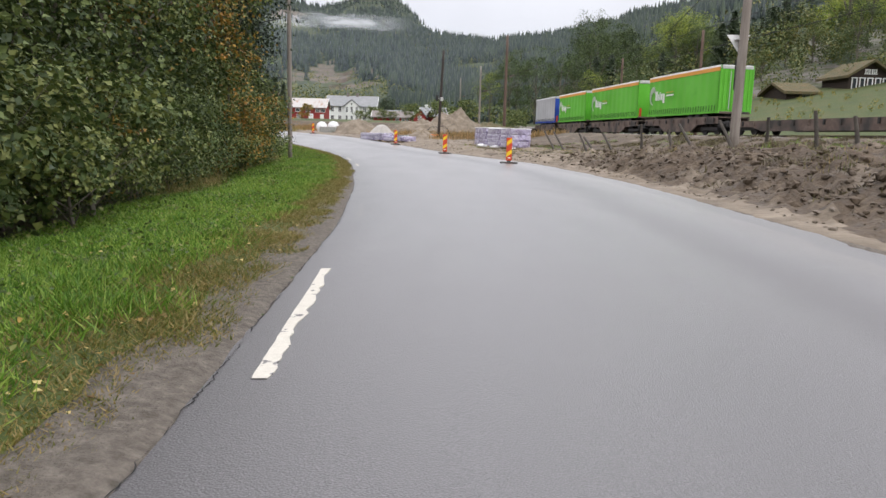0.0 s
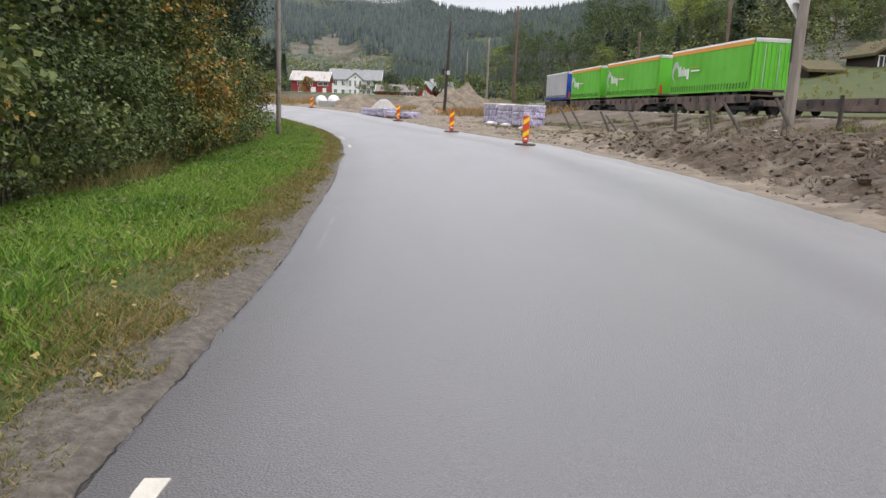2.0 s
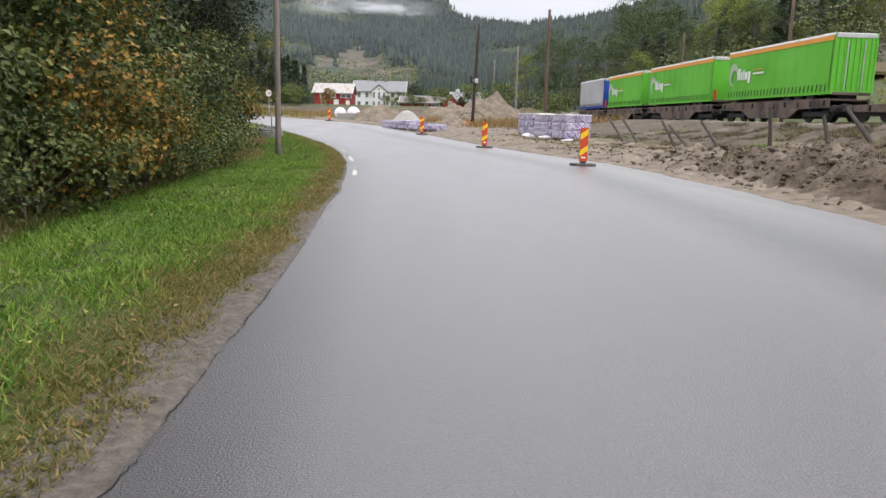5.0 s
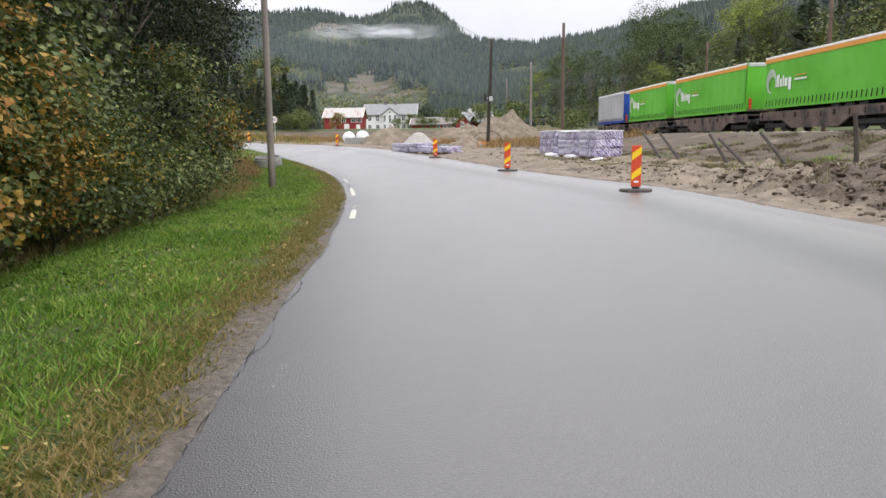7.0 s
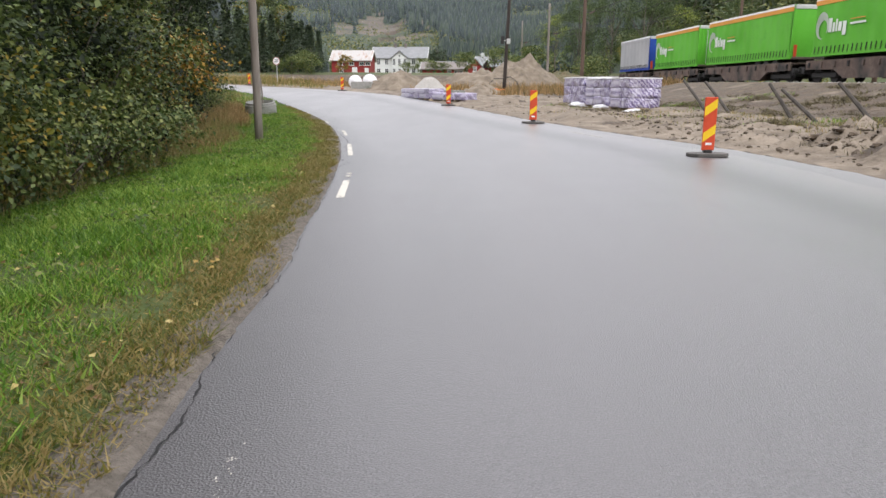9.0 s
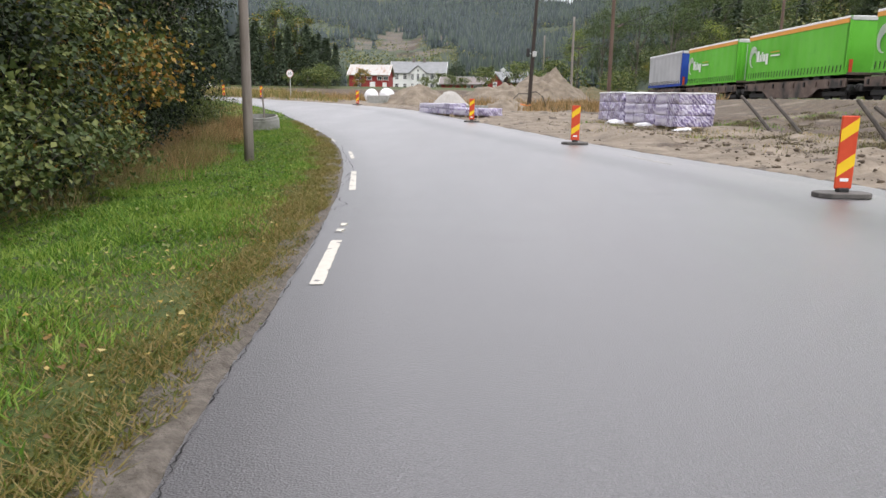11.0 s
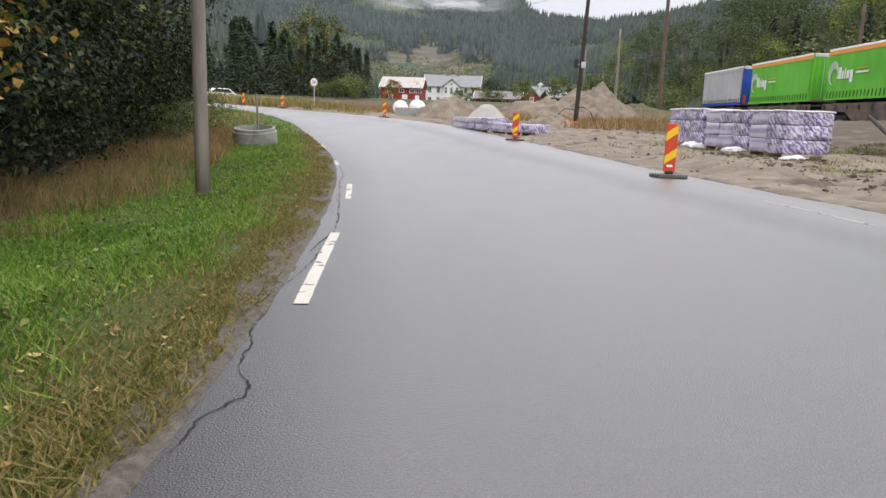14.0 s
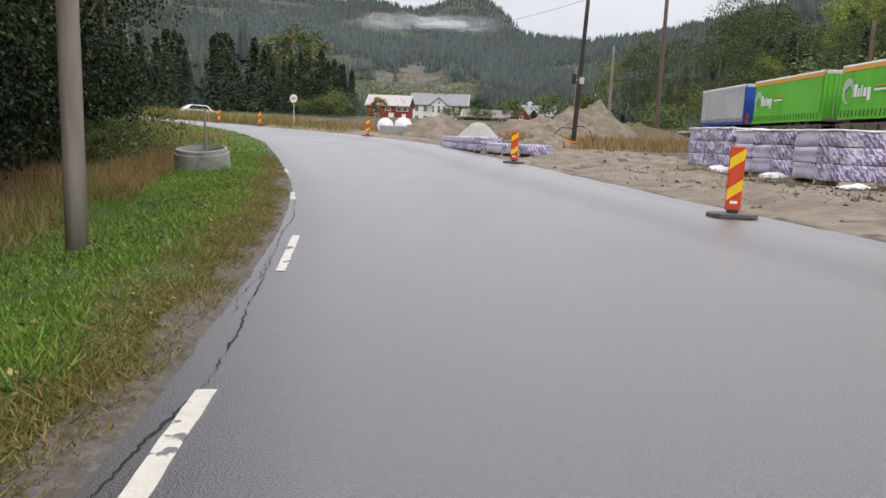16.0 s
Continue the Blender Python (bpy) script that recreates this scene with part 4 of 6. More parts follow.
# ---- insulation packs ----
def pack_pallet(p0, p1, depth, height, layers, label, slack=0.02, topsheet=True):
    """Film-wrapped boards piled between two plan points, the front face on that line."""
    a, b = Vector(p0), Vector(p1)
    L = (b - a).length
    ang = math.degrees(math.atan2(b.y - a.y, b.x - a.x))
    zc = land((a.x + b.x) / 2, (a.y + b.y) / 2, False)
    t = thing("insulation_pallet", pose(a.x, a.y, zc, 0, 0, ang), label, "insulation packs", "packs of insulation boards")
    rng = random.Random(int(L * 100))
    cols = max(1, round(L / 1.15))
    for j in range(layers):
        for i in range(cols):
            cw, h = L / cols, height / layers
            bm = bmesh.new()
            bmesh.ops.create_cube(bm, size=1, matrix=Matrix.Diagonal((cw - 0.015, depth, h - 0.01, 1)))
            bmesh.ops.subdivide_edges(bm, edges=bm.edges[:], cuts=3, use_grid_fill=True)
            for v in bm.verts:
                q = v.co + Vector((i * 3, j * 5, L))
                nv = noise.noise_vector(q * 3.1) * 0.035 + noise.noise_vector(q * 9.0) * 0.012
                v.co += nv * (1.0 if abs(v.co.z) < h * 0.49 else 0.5)
            bmesh.ops.bevel(bm, geom=[e for e in bm.edges if e.calc_face_angle(0) > 1.0], offset=0.02, segments=1, affect='EDGES')
            bmesh.ops.translate(bm, verts=bm.verts, vec=(cw * (i + 0.5) + rng.uniform(-slack, slack), depth / 2 + rng.uniform(-slack, slack), 0.08 + h * (j + 0.5)))
            part("pack", bm, M["film_crumpled"] if (i == cols - 1 or rng.random() < 0.22) else M["film"], t, smooth=True)
    if topsheet:
        bm = bmesh.new()
        bmesh.ops.create_grid(bm, x_segments=int(L * 4), y_segments=6, size=0.5)
        for v in bm.verts:
            v.co = Vector(((v.co.x + 0.5) * (L + 0.04) - 0.02, (v.co.y + 0.5) * (depth + 0.06) - 0.03, height + 0.1 + 0.03 * fbm(v.co.x * L, v.co.y, 2.5)))
        bmesh.ops.solidify(bm, geom=bm.faces[:], thickness=0.05)
        part("top_sheet", bm, M["white_plastic"], t, "white film over the top", smooth=True)
    for i in range(cols + 1):
        part("bearer", boxm(min(L - 0.06, max(0.06, L * i / cols)), depth / 2, 0.02, 0.1, depth, 0.13, 0.01), M["plank"], t)
    return t


A, B = Vector((4.85, 48.5)), Vector((6.75, 40.6))
pack_pallet(A, A.lerp(B, 0.35), 1.45, 1.3, 3, "lilac film-wrapped insulation packs under a white sheet")
pack_pallet(A.lerp(B, 0.37) + Vector((0.05, 0)), A.lerp(B, 0.735) + Vector((0.05, 0)), 1.4, 1.27, 3, "lilac crumpled insulation packs with torn film")
pack_pallet(A.lerp(B, 0.755), B, 1.5, 1.3, 3, "lilac striped insulation packs, crumpled at the end")
pack_pallet((-5.3, 60.2), (-2.85, 53.6), 1.0, 0.62, 2, "low pile of lilac insulation packs beside the road", topsheet=False)
pack_pallet((-2.65, 53.2), (-0.5, 51.0), 0.9, 0.42, 1, "flat row of lilac insulation packs on sand", topsheet=False)


def film_heap(x, y, s, seed):
    bm = bmesh.new()
    bmesh.ops.create_icosphere(bm, subdivisions=3, radius=1)
    for v in bm.verts:
        q = v.co * 2.2 + Vector((seed, 0, 0))
        v.co = Vector((v.co.x * s, v.co.y * s * 0.6, max(-0.05, v.co.z * s * 0.35))) * (1 + 0.45 * noise.fractal(q, 1, 2, 4))
    ob = part("plastic_sheet_heap", bm, M["white_plastic"], smooth=True)
    ob.matrix_basis = pose(x, y, land(x, y) + 0.02)
    return tagged(ob, "crumpled white plastic sheet lying on earth", "plastic sheet", "loose film")


film_heap(6.9, 40.0, 0.45, 1)
film_heap(5.2, 45.6, 0.5, 2)
film_heap(5.9, 42.8, 0.4, 3)


# ---- mounds ----
def mound(x, y, rx, ry, h, mat, label, seed, flat=0.0, rot=0):
    bm = bmesh.new()
    n, rings = 56, 18
    grid = []
    zc = land(x, y, False)
    for i in range(rings + 1):
        u = i / rings
        row = []
        for k in range(n):
            a = 2 * math.pi * k / n
            w = 1 + 0.22 * fbm(math.cos(a) + seed, math.sin(a), 1.1)
            px, py = u * rx * w * math.cos(a), u * ry * w * math.sin(a)
            prof = min(1, (1 - u) / (1 - flat)) if flat else (1 - u * u) ** 1.5
            pz = h * prof * (1 + 0.3 * fbm(px + seed, py, 0.7)) + (0.05 if flat else 0.2) * fbm(px + seed, py, 1.6) * (1 - u * 0.4) - 0.3 * (u > 0.97)
            row.append(bm.verts.new((px, py, pz)))
        grid.append(row)
    for i in range(rings):
        for k in range(n):
            bm.faces.new((grid[i][k], grid[i + 1][k], grid[i + 1][(k + 1) % n], grid[i][(k + 1) % n]))
    bmesh.ops.remove_doubles(bm, verts=bm.verts[:], dist=0.001)
    bmesh.ops.recalc_face_normals(bm, faces=bm.faces[:])
    ob = part("earth_mound", bm, mat, smooth=True)
    ob.matrix_basis = pose(x, y, zc - 0.05, 0, 0, rot)
    return tagged(ob, label, "mound", "spoil mounds of the roadworks")


mound(-6.8, 74, 3.8, 3.5, 1.6, M["sand"], "low heap of pale sand beside the road", 2)
mound(-3.7, 65.5, 1.6, 1.6, 1.35, M["gravel"], "cone of pale grey gravel", 5, 0.25)
mound(4.2, 81, 4.8, 4.6, 2.7, M["sand"], "tall heap of brown sandy earth", 8)
mound(0.0, 77, 5.0, 4, 1.6, M["sand"], "long low heap of sandy earth", 11)
mound(0.6, 64, 2.0, 2.6, 0.7, M["sand"], "loose sand thrown up round a pole", 14)
mound(9.0, 88, 6, 6, 1.2, M["turf"], "overgrown bank of dry brown grass", 17)


def stones(n, xs, ys, name, mat, label, lo, hi, seed, keep=None):
    """Loose stones and clods as one mesh."""
    rng = random.Random(seed)
    base = bmesh.new()
    bmesh.ops.create_icosphere(base, subdivisions=1, radius=1)
    bv = np.array([v.co[:] for v in base.verts])
    bf = np.array([[v.index for v in f.verts] for f in base.faces])
    base.free()
    V, F, c = [], [], 0
    while c < n:
        x, y = rng.uniform(*xs), rng.uniform(*ys)
        if keep and not keep(x, y):
            c += 0.2
            continue
        s = lo * (hi / lo) ** (rng.random() ** 2)
        jit = np.array([1 + rng.uniform(-0.35, 0.35) for _ in bv])[:, None]
        a = rng.uniform(0, 6.28)
        R = np.array([[math.cos(a), -math.sin(a), 0], [math.sin(a), math.cos(a), 0], [0, 0, 1]])
        v = (bv * jit * np.array([s, s * rng.uniform(0.6, 1), s * rng.uniform(0.4, 0.8)])) @ R.T + np.array([x, y, land(x, y) + s * 0.15])
        F += (bf + len(V)).tolist()
        V += v.tolist()
        c += 1
    ob = from_arrays(name, V, F, mat)
    return tagged(ob, label, "stones", kind="stuff")


M["clod"] = material("earth_clods", [(0.06, 0.045, 0.031), (0.11, 0.085, 0.06), (0.2, 0.17, 0.14)], 3, bump=0.5, island=0.4)
stones(4200, (5, 14), (-6, 45), "earth_clods", M["clod"], "loose earth clods and stones on the bank", 0.018, 0.085, 4, lambda x, y: x > xr(y) + 0.35 and x < xr(y) + 6)
stones(2100, (5, 14), (-6, 24), "large_earth_clods", M["dirt"], "dark broken clods of earth along the cut bank", 0.035, 0.15, 14, lambda x, y: 1.1 < x - xr(y) < 3.6 + fbm(x, y, 0.3))
stones(800, (-6, 10), (24, 66), "sand_clods", M["clod"], "loose stones on sandy ground by the road", 0.02, 0.09, 6, lambda x, y: x > xr(y) + 0.3)
M["ballast_stone"] = material("ballast_stone", [(0.2, 0.185, 0.17), (0.34, 0.325, 0.3), (0.5, 0.48, 0.45)], 2, bump=0.4, island=0.6)
stones(3500, (14, 27), (4, 60), "ballast_stones", M["ballast_stone"], "grey ballast stones beside the rails", 0.04, 0.1, 7, lambda x, y: xt(y) - 2.3 < x < xt(y) + 0.4)


stones(2600, (-4, 0.2), (-9, 30), "verge_gravel", M["clod"], "small stones on the bare soil beside the asphalt", 0.004, 0.016, 21, lambda x, y: 0.01 < xl(y) - x < 0.45)


def loose_board(x, y, L, turn, tilt):
    ob = part("loose_board", boxm(0, 0, 0, 0.14, L, 0.035, 0.006), M["plank"])
    ob.matrix_basis = pose(x, y, land(x, y) + 0.09, tilt, 0, turn)
    return tagged(ob, "pale raw timber board lying on the bank", "board", "loose boards")


for q in ((10.4, 15.6, 1.6, -50, 4), (10.7, 15.2, 1.2, -35, -3), (10.2, 16.2, 0.9, -70, 6), (11.1, 15.9, 0.8, -20, 2)):
    loose_board(*q)

# ---- concrete ring ----
def concrete_ring(x, y):
    z = land(x, y, False)
    t = thing("concrete_ring", pose(x, y, z - 0.03, 8, 0, 0), "grey concrete manhole ring standing on grass", "concrete ring")
    bm = bmesh.new()
    prof = [(0.64, -0.1), (0.64, 0.42), (0.6, 0.43), (0.6, 0.52), (0.53, 0.53), (0.52, 0.44), (0.52, -0.1)]
    n = 44
    rows = [[bm.verts.new((r * math.cos(2 * math.pi * k / n), r * math.sin(2 * math.pi * k / n), h + 0.012 * fbm(k * 0.4, h, 1.0))) for r, h in prof] for k in range(n)]
    for k in range(n):
        for j in range(len(prof) - 1):
            bm.faces.new((rows[k][j], rows[(k + 1) % n][j], rows[(k + 1) % n][j + 1], rows[k][j + 1]))
    part("ring", bm, M["concrete"], t, smooth=False)
    part("soil_fill", tube(bmesh.new(), [(0, 0, -0.05), (0, 0, 0.2)], [0.51, 0.51], 24), M["floor"], t)
    s = thing("stake", pose(x + 0.1, y - 0.05, z + 0.2), "thin grey wooden stake standing in the ring", "stake")
    part("stick", tube(bmesh.new(), [(0, 0, -0.2), (-0.01, 0, 0.6), (-0.06, 0.02, 1.25)], [0.035, 0.032, 0.025], 7), M["pole_wood"], s)


concrete_ring(-8.95, 38.6)


# ---- speed sign ----
def speed_sign(x, y):
    z = land(x, y)
    t = thing("speed_sign", pose(x, y, z, 0, 0, -14), "round white speed sign reading 50 on a grey post", "road sign")
    part("post", tube(bmesh.new(), [(0, 0, -0.2), (0, 0, 2.75)], [0.035, 0.035], 10), M["alu"], t)
    def disc(r, y0, d, mat, name, label=""):
        bm = bmesh.new()
        bmesh.ops.create_cone(bm, cap_ends=True, segments=36, radius1=r, radius2=r, depth=d, matrix=Matrix.Translation((0, y0, 2.4)) @ pose(0, 0, 0, 90, 0, 0))
        return part(name, bm, mat, t, label)
    disc(0.38, -0.05, 0.02, M["faded_red"], "rim", "faded red rim")
    disc(0.32, -0.062, 0.006, M["sign_white"], "face", "white face")
    cu = bpy.data.curves.new("digits", "FONT")
    cu.body, cu.size, cu.align_x, cu.align_y, cu.extrude = "50", 0.4, 'CENTER', 'CENTER', 0.004
    ob = new("digits", cu)
    dg = bpy.context.evaluated_depsgraph_get()
    me = bpy.data.meshes.new_from_object(ob.evaluated_get(dg))
    bpy.data.objects.remove(ob)
    me.materials.clear()
    me.materials.append(M["sign_black"])
    d = new("digits", me)
    d.parent = t
    d.matrix_basis = pose(0, -0.072, 2.4, 90, 0, 0)


speed_sign(-19.9, 80.9)


# ---- buildings ----
def window(parent, x, y, z, w, h, cols=2, rows=3):
    """Casement window in a wall that faces -y, centre given."""
    bm = boxm(x, y - 0.04, z + h / 2, w + 0.24, 0.1, 0.12)
    box(bm, x, y - 0.04, z - h / 2, w + 0.3, 0.16, 0.1)
    for s in (-1, 1):
        box(bm, x + s * w / 2, y - 0.04, z, 0.12, 0.1, h)
    f = part("window", bm, M["white_wall"], parent)
    part("pane", boxm(x, y + 0.0, z, w, 0.04, h), M["glass"], f)
    bm = bmesh.new()
    for i in range(1, cols):
        box(bm, x - w / 2 + w * i / cols, y - 0.03, z, 0.06, 0.05, h)
    for i in range(1, rows):
        box(bm, x, y - 0.03, z - h / 2 + h * i / rows, w, 0.05, 0.05)
    if len(bm.verts):
        part("glazing_bar", bm, M["white_wall"], f)


def gable_house(name, x0, x1, y0, depth, base, eave, ridge, wall, roof, label, over=0.5):
    """House with its ridge along x and its front at y0."""
    cx, W = (x0 + x1) / 2, x1 - x0
    t = thing(name, pose(cx, y0, base), label, "building")
    H, R = eave - base, ridge - base
    bm = bmesh.new()
    prism(bm, [(-W / 2, 0, -0.6), (-W / 2, depth, -0.6), (-W / 2, depth, H), (-W / 2, depth / 2, R - 0.12), (-W / 2, 0, H)], (W, 0, 0))
    part("wall", bm, wall, t)
    for s in (0, 1):
        bm = bmesh.new()
        sl = (R - H) / (depth / 2)
        ye = -over if not s else depth + over
        prism(bm, [(-W / 2 - over, ye, H - over * sl), (-W / 2 - over, depth / 2, R), (-W / 2 - over, depth / 2, R + 0.18), (-W / 2 - over, ye, H - over * sl + 0.18)], (W + 2 * over, 0, 0))
        part("roof", bm, roof, t)
    for s in (-1, 1):
        bm = bmesh.new()
        prism(bm, [(s * (W / 2 + over) - 0.04, -over, H - over * (R - H) / (depth / 2) - 0.1), (s * (W / 2 + over) - 0.04, depth / 2, R - 0.1), (s * (W / 2 + over) - 0.04, depth / 2, R + 0.2), (s * (W / 2 + over) - 0.04, -over, H - over * (R - H) / (depth / 2) + 0.2)], (0.08, 0, 0))
        part("bargeboard", bm, M["white_wall"], t)
    return t


h = gable_house("farmhouse", -29.4, -14.3, 215, 9, 4.7, 9.75, 12.75, M["white_wall"], M["roof_grey"], "white two-storey wooden farmhouse with grey slate roof")
for x in (-5.9, -3.6, 4.0, 6.2):
    for z in (1.2, 3.9):
        window(h, x, -0.02, z, 1.0, 1.55)
bm = bmesh.new()
prism(bm, [(-1.9, -1.6, -0.5), (2.3, -1.6, -0.5), (2.3, -1.6, 5.0), (0.2, -1.6, 6.6), (-1.9, -1.6, 5.0)], (0, 3.5, 0))
part("bay", bm, M["white_wall"], h)
for s in (-1, 1):
    bm = bmesh.new()
    prism(bm, [(0.2 + s * 2.5, -2.0, 4.75), (0.2, -2.0, 6.75), (0.2, -2.0, 6.95), (0.2 + s * 2.5, -2.0, 4.95)], (0, 5.4, 0))
    part("bay_roof", bm, M["roof_grey"], h)
for x in (-1.3, 0.2, 1.7):
    window(h, x, -1.62, 3.8, 0.7, 1.7)
    window(h, x, -1.62, 1.2, 0.7, 1.6)
window(h, 0.2, -1.62, 5.5, 0.5, 0.6, 1, 1)
for x in (-1.6, 1.4):
    c = part("chimney", boxm(x, 4.5, 8.35, 0.8, 0.8, 1.3, 0.03), M["roof_brown"], h)
    part("cap", boxm(x, 4.5, 9.05, 1.0, 1.0, 0.12, 0.02), M["roof_brown"], c)
part("foundation", boxm(0, 4.5, -0.35, 15.3, 9.3, 0.7, 0.03), M["concrete"], h)

h = gable_house("barn", -36.2, -26.6, 190, 9, 4.6, 8.1, 10.5, M["red_wall"], M["roof_tin"], "dark red wooden barn with rusty tin roof")
for x in (-2.6, 0.2, 2.8, 4.3):
    window(h, x, -0.02, 2.6, 1.1, 0.8, 2, 1)
window(h, -2.4, -0.02, 1.0, 0.9, 1.0, 2, 2)
part("barn_door", boxm(1.0, -0.05, 0.7, 1.3, 0.12, 2.1, 0.02), M["white_wall"], h, "white painted door")
part("barn_door", boxm(4.0, -0.05, 0.7, 1.0, 0.12, 1.8, 0.02), M["white_wall"], h, "white painted door")
part("trim", boxm(0, -0.04, 3.4, 9.6, 0.08, 0.16), M["white_wall"], h)

h = gable_house("shed", -11.2, -2.4, 160, 7, 4.3, 5.25, 6.6, M["red_wall"], M["roof_brown"], "long low shed with worn brown roof")
for x in (1.2, 2.6, 3.6):
    window(h, x, -0.02, 0.35, 0.7, 0.6, 2, 1)
h = gable_house("outbuilding", -9.6, -5.4, 185, 6, 4.4, 6.0, 7.6, M["white_wall"], M["roof_grey"], "small pale outbuilding behind the shed")
h = gable_house("red_cottage", 0.2, 5.4, 150, 6, 4.2, 5.6, 7.3, M["red_wall"], M["roof_grey"], "small red cottage with grey roof and white trim")
bm = bmesh.new()
prism(bm, [(-4.4, -2.4, -0.5), (-1.8, -2.4, -0.5), (-1.8, -2.4, 1.1), (-3.1, -2.4, 2.6), (-4.4, -2.4, 1.1)], (0, 6, 0))
part("wing", bm, M["red_wall"], h)
for s in (-1, 1):
    bm = bmesh.new()
    prism(bm, [(-3.1 + s * 1.7, -2.7, 0.7), (-3.1, -2.7, 2.65), (-3.1, -2.7, 2.85), (-3.1 + s * 1.7, -2.7, 0.9)], (0, 6, 0))
    part("wing_roof", bm, M["white_wall"] if s < 0 else M["roof_grey"], h)
    bm = bmesh.new()
    prism(bm, [(-0.9 + s * 1.0, -1.2, 1.1), (-0.9, -1.2, 2.5), (-0.9, -1.2, 2.66), (-0.9 + s * 1.0, -1.2, 1.26)], (0, 2.6, 0))
    part("dormer_roof", bm, M["white_wall"], h)
bm = bmesh.new()
prism(bm, [(-1.6, -1.1, 1.0), (-0.2, -1.1, 1.0), (-0.9, -1.1, 2.4)], (0, 2, 0))
part("dormer", bm, M["dark_wood"], h)
window(h, -3.1, -2.42, 0.7, 0.6, 0.8)
bm = boxm(-1.6, 3.0, 3.35, 0.7, 0.7, 0.5, 0.02)
part("cupola", bm, M["white_wall"], h)
bm = bmesh.new()
prism(bm, [(-2.2, 2.5, 3.55), (-1.0, 2.5, 3.55), (-1.6, 2.5, 4.0)], (0, 1, 0))
part("cupola_roof", bm, M["white_wall"], h)


def bale(x, y, r, turn):
    z = land(x, y)
    bm = bmesh.new()
    bmesh.ops.create_cone(bm, cap_ends=True, segments=30, radius1=r, radius2=r, depth=1.25, matrix=pose(0, 0, 0, 90, 0, 0))
    bmesh.ops.bevel(bm, geom=[e for e in bm.edges if e.calc_face_angle(0) > 1], offset=0.08, segments=3, affect='EDGES')
    ob = part("wrapped_bale", bm, M["white_plastic"], smooth=True)
    ob.matrix_basis = pose(x, y, z + r - 0.02, 0, 0, turn)
    tagged(ob, "round hay bale wrapped in white plastic", "bale", "wrapped bales")


bale(-11.3, 76.5, 0.62, 10)
bale(-9.95, 76.8, 0.64, 4)
ob = part("concrete_block", boxm(0, 0, 0.34, 1.8, 0.8, 0.72, 0.03), M["concrete"])
ob.matrix_basis = pose(-10.0, 72.4, land(-10.0, 72.4), 0, 0, -6)
tagged(ob, "grey concrete block beside the road", "concrete block")
ob = part("concrete_slab", boxm(0, 0, 0.2, 2.2, 1.2, 0.3, 0.02), M["concrete"])
ob.matrix_basis = pose(-2.0, 62.5, land(-2.0, 62.5), 0, 0, -20)
tagged(ob, "flat grey concrete slab lying on sand", "concrete slab")
bm = tube(bmesh.new(), [(0, 0, 0.05), (0.3, 0.1, 0.16), (0.7, -0.05, 0.06), (1.0, 0.1, 0.12), (0.6, 0.3, 0.1)], [0.05] * 5, 8)
ob = part("orange_hose", bm, M["orange_hose"])
ob.matrix_basis = pose(1.2, 63.4, land(1.2, 63.4) + 0.4)
tagged(ob, "bit of orange plastic pipe on the sand", "pipe")


def cabin(x0, x1, y, eave, ridge, label, gable):
    base = land((x0 + x1) / 2, y) - 0.9
    t = thing("turf_cabin", pose((x0 + x1) / 2, y, base), label, "cabin", "turf-roofed cabins on the slope")
    W, D = x1 - x0, 7.0
    H, R = eave, ridge
    bm = bmesh.new()
    if gable:
        prism(bm, [(-W / 2, 0, -1.5), (W / 2, 0, -1.5), (W / 2, 0, H), (0, 0, R - 0.2), (-W / 2, 0, H)], (0, D, 0))
    else:
        prism(bm, [(-W / 2, 0, -1.5), (-W / 2, D, -1.5), (-W / 2, D, H), (-W / 2, D / 2, R - 0.2), (-W / 2, 0, H)], (W, 0, 0))
    part("wall", bm, M["dark_wood"], t)
    for s in (-1, 1):
        bm = bmesh.new()
        if gable:
            prism(bm, [(s * (W / 2 + 0.7), -0.9, H - 0.5), (0, -0.9, R), (0, -0.9, R + 0.35), (s * (W / 2 + 0.7), -0.9, H - 0.1)], (0, D + 1.6, 0))
        else:
            ye = -0.8 if s < 0 else D + 0.8
            prism(bm, [(-W / 2 - 0.7, ye, H - 0.4), (-W / 2 - 0.7, D / 2, R), (-W / 2 - 0.7, D / 2, R + 0.35), (-W / 2 - 0.7, ye, H)], (W + 1.4, 0, 0))
        part("turf_roof", bm, M["turf"], t, "grassy turf roof")
    if gable:
        for i in range(5):
            window(t, -W / 2 + W * (i + 0.75) / 5.5, -0.02, H * 0.45, 0.7, H * 0.75, 1, 1)
        window(t, -0.5, -0.02, H + 0.5, 0.6, 0.6)
        window(t, 0.5, -0.02, H + 0.5, 0.6, 0.6)
    else:
        window(t, 0.8, -0.02, H * 0.5, 1.0, 0.8)
        part("corner_board", boxm(-W / 2, -0.06, H / 2, 0.25, 0.2, H, 0.02), M["dark_wood"], t)


cabin(53.6, 57.9, 96, 1.7, 2.9, "dark log cabin with a grassy turf roof", False)
cabin(62.6, 69.0, 96, 2.3, 4.2, "dark wooden cabin with tall white-framed windows", True)


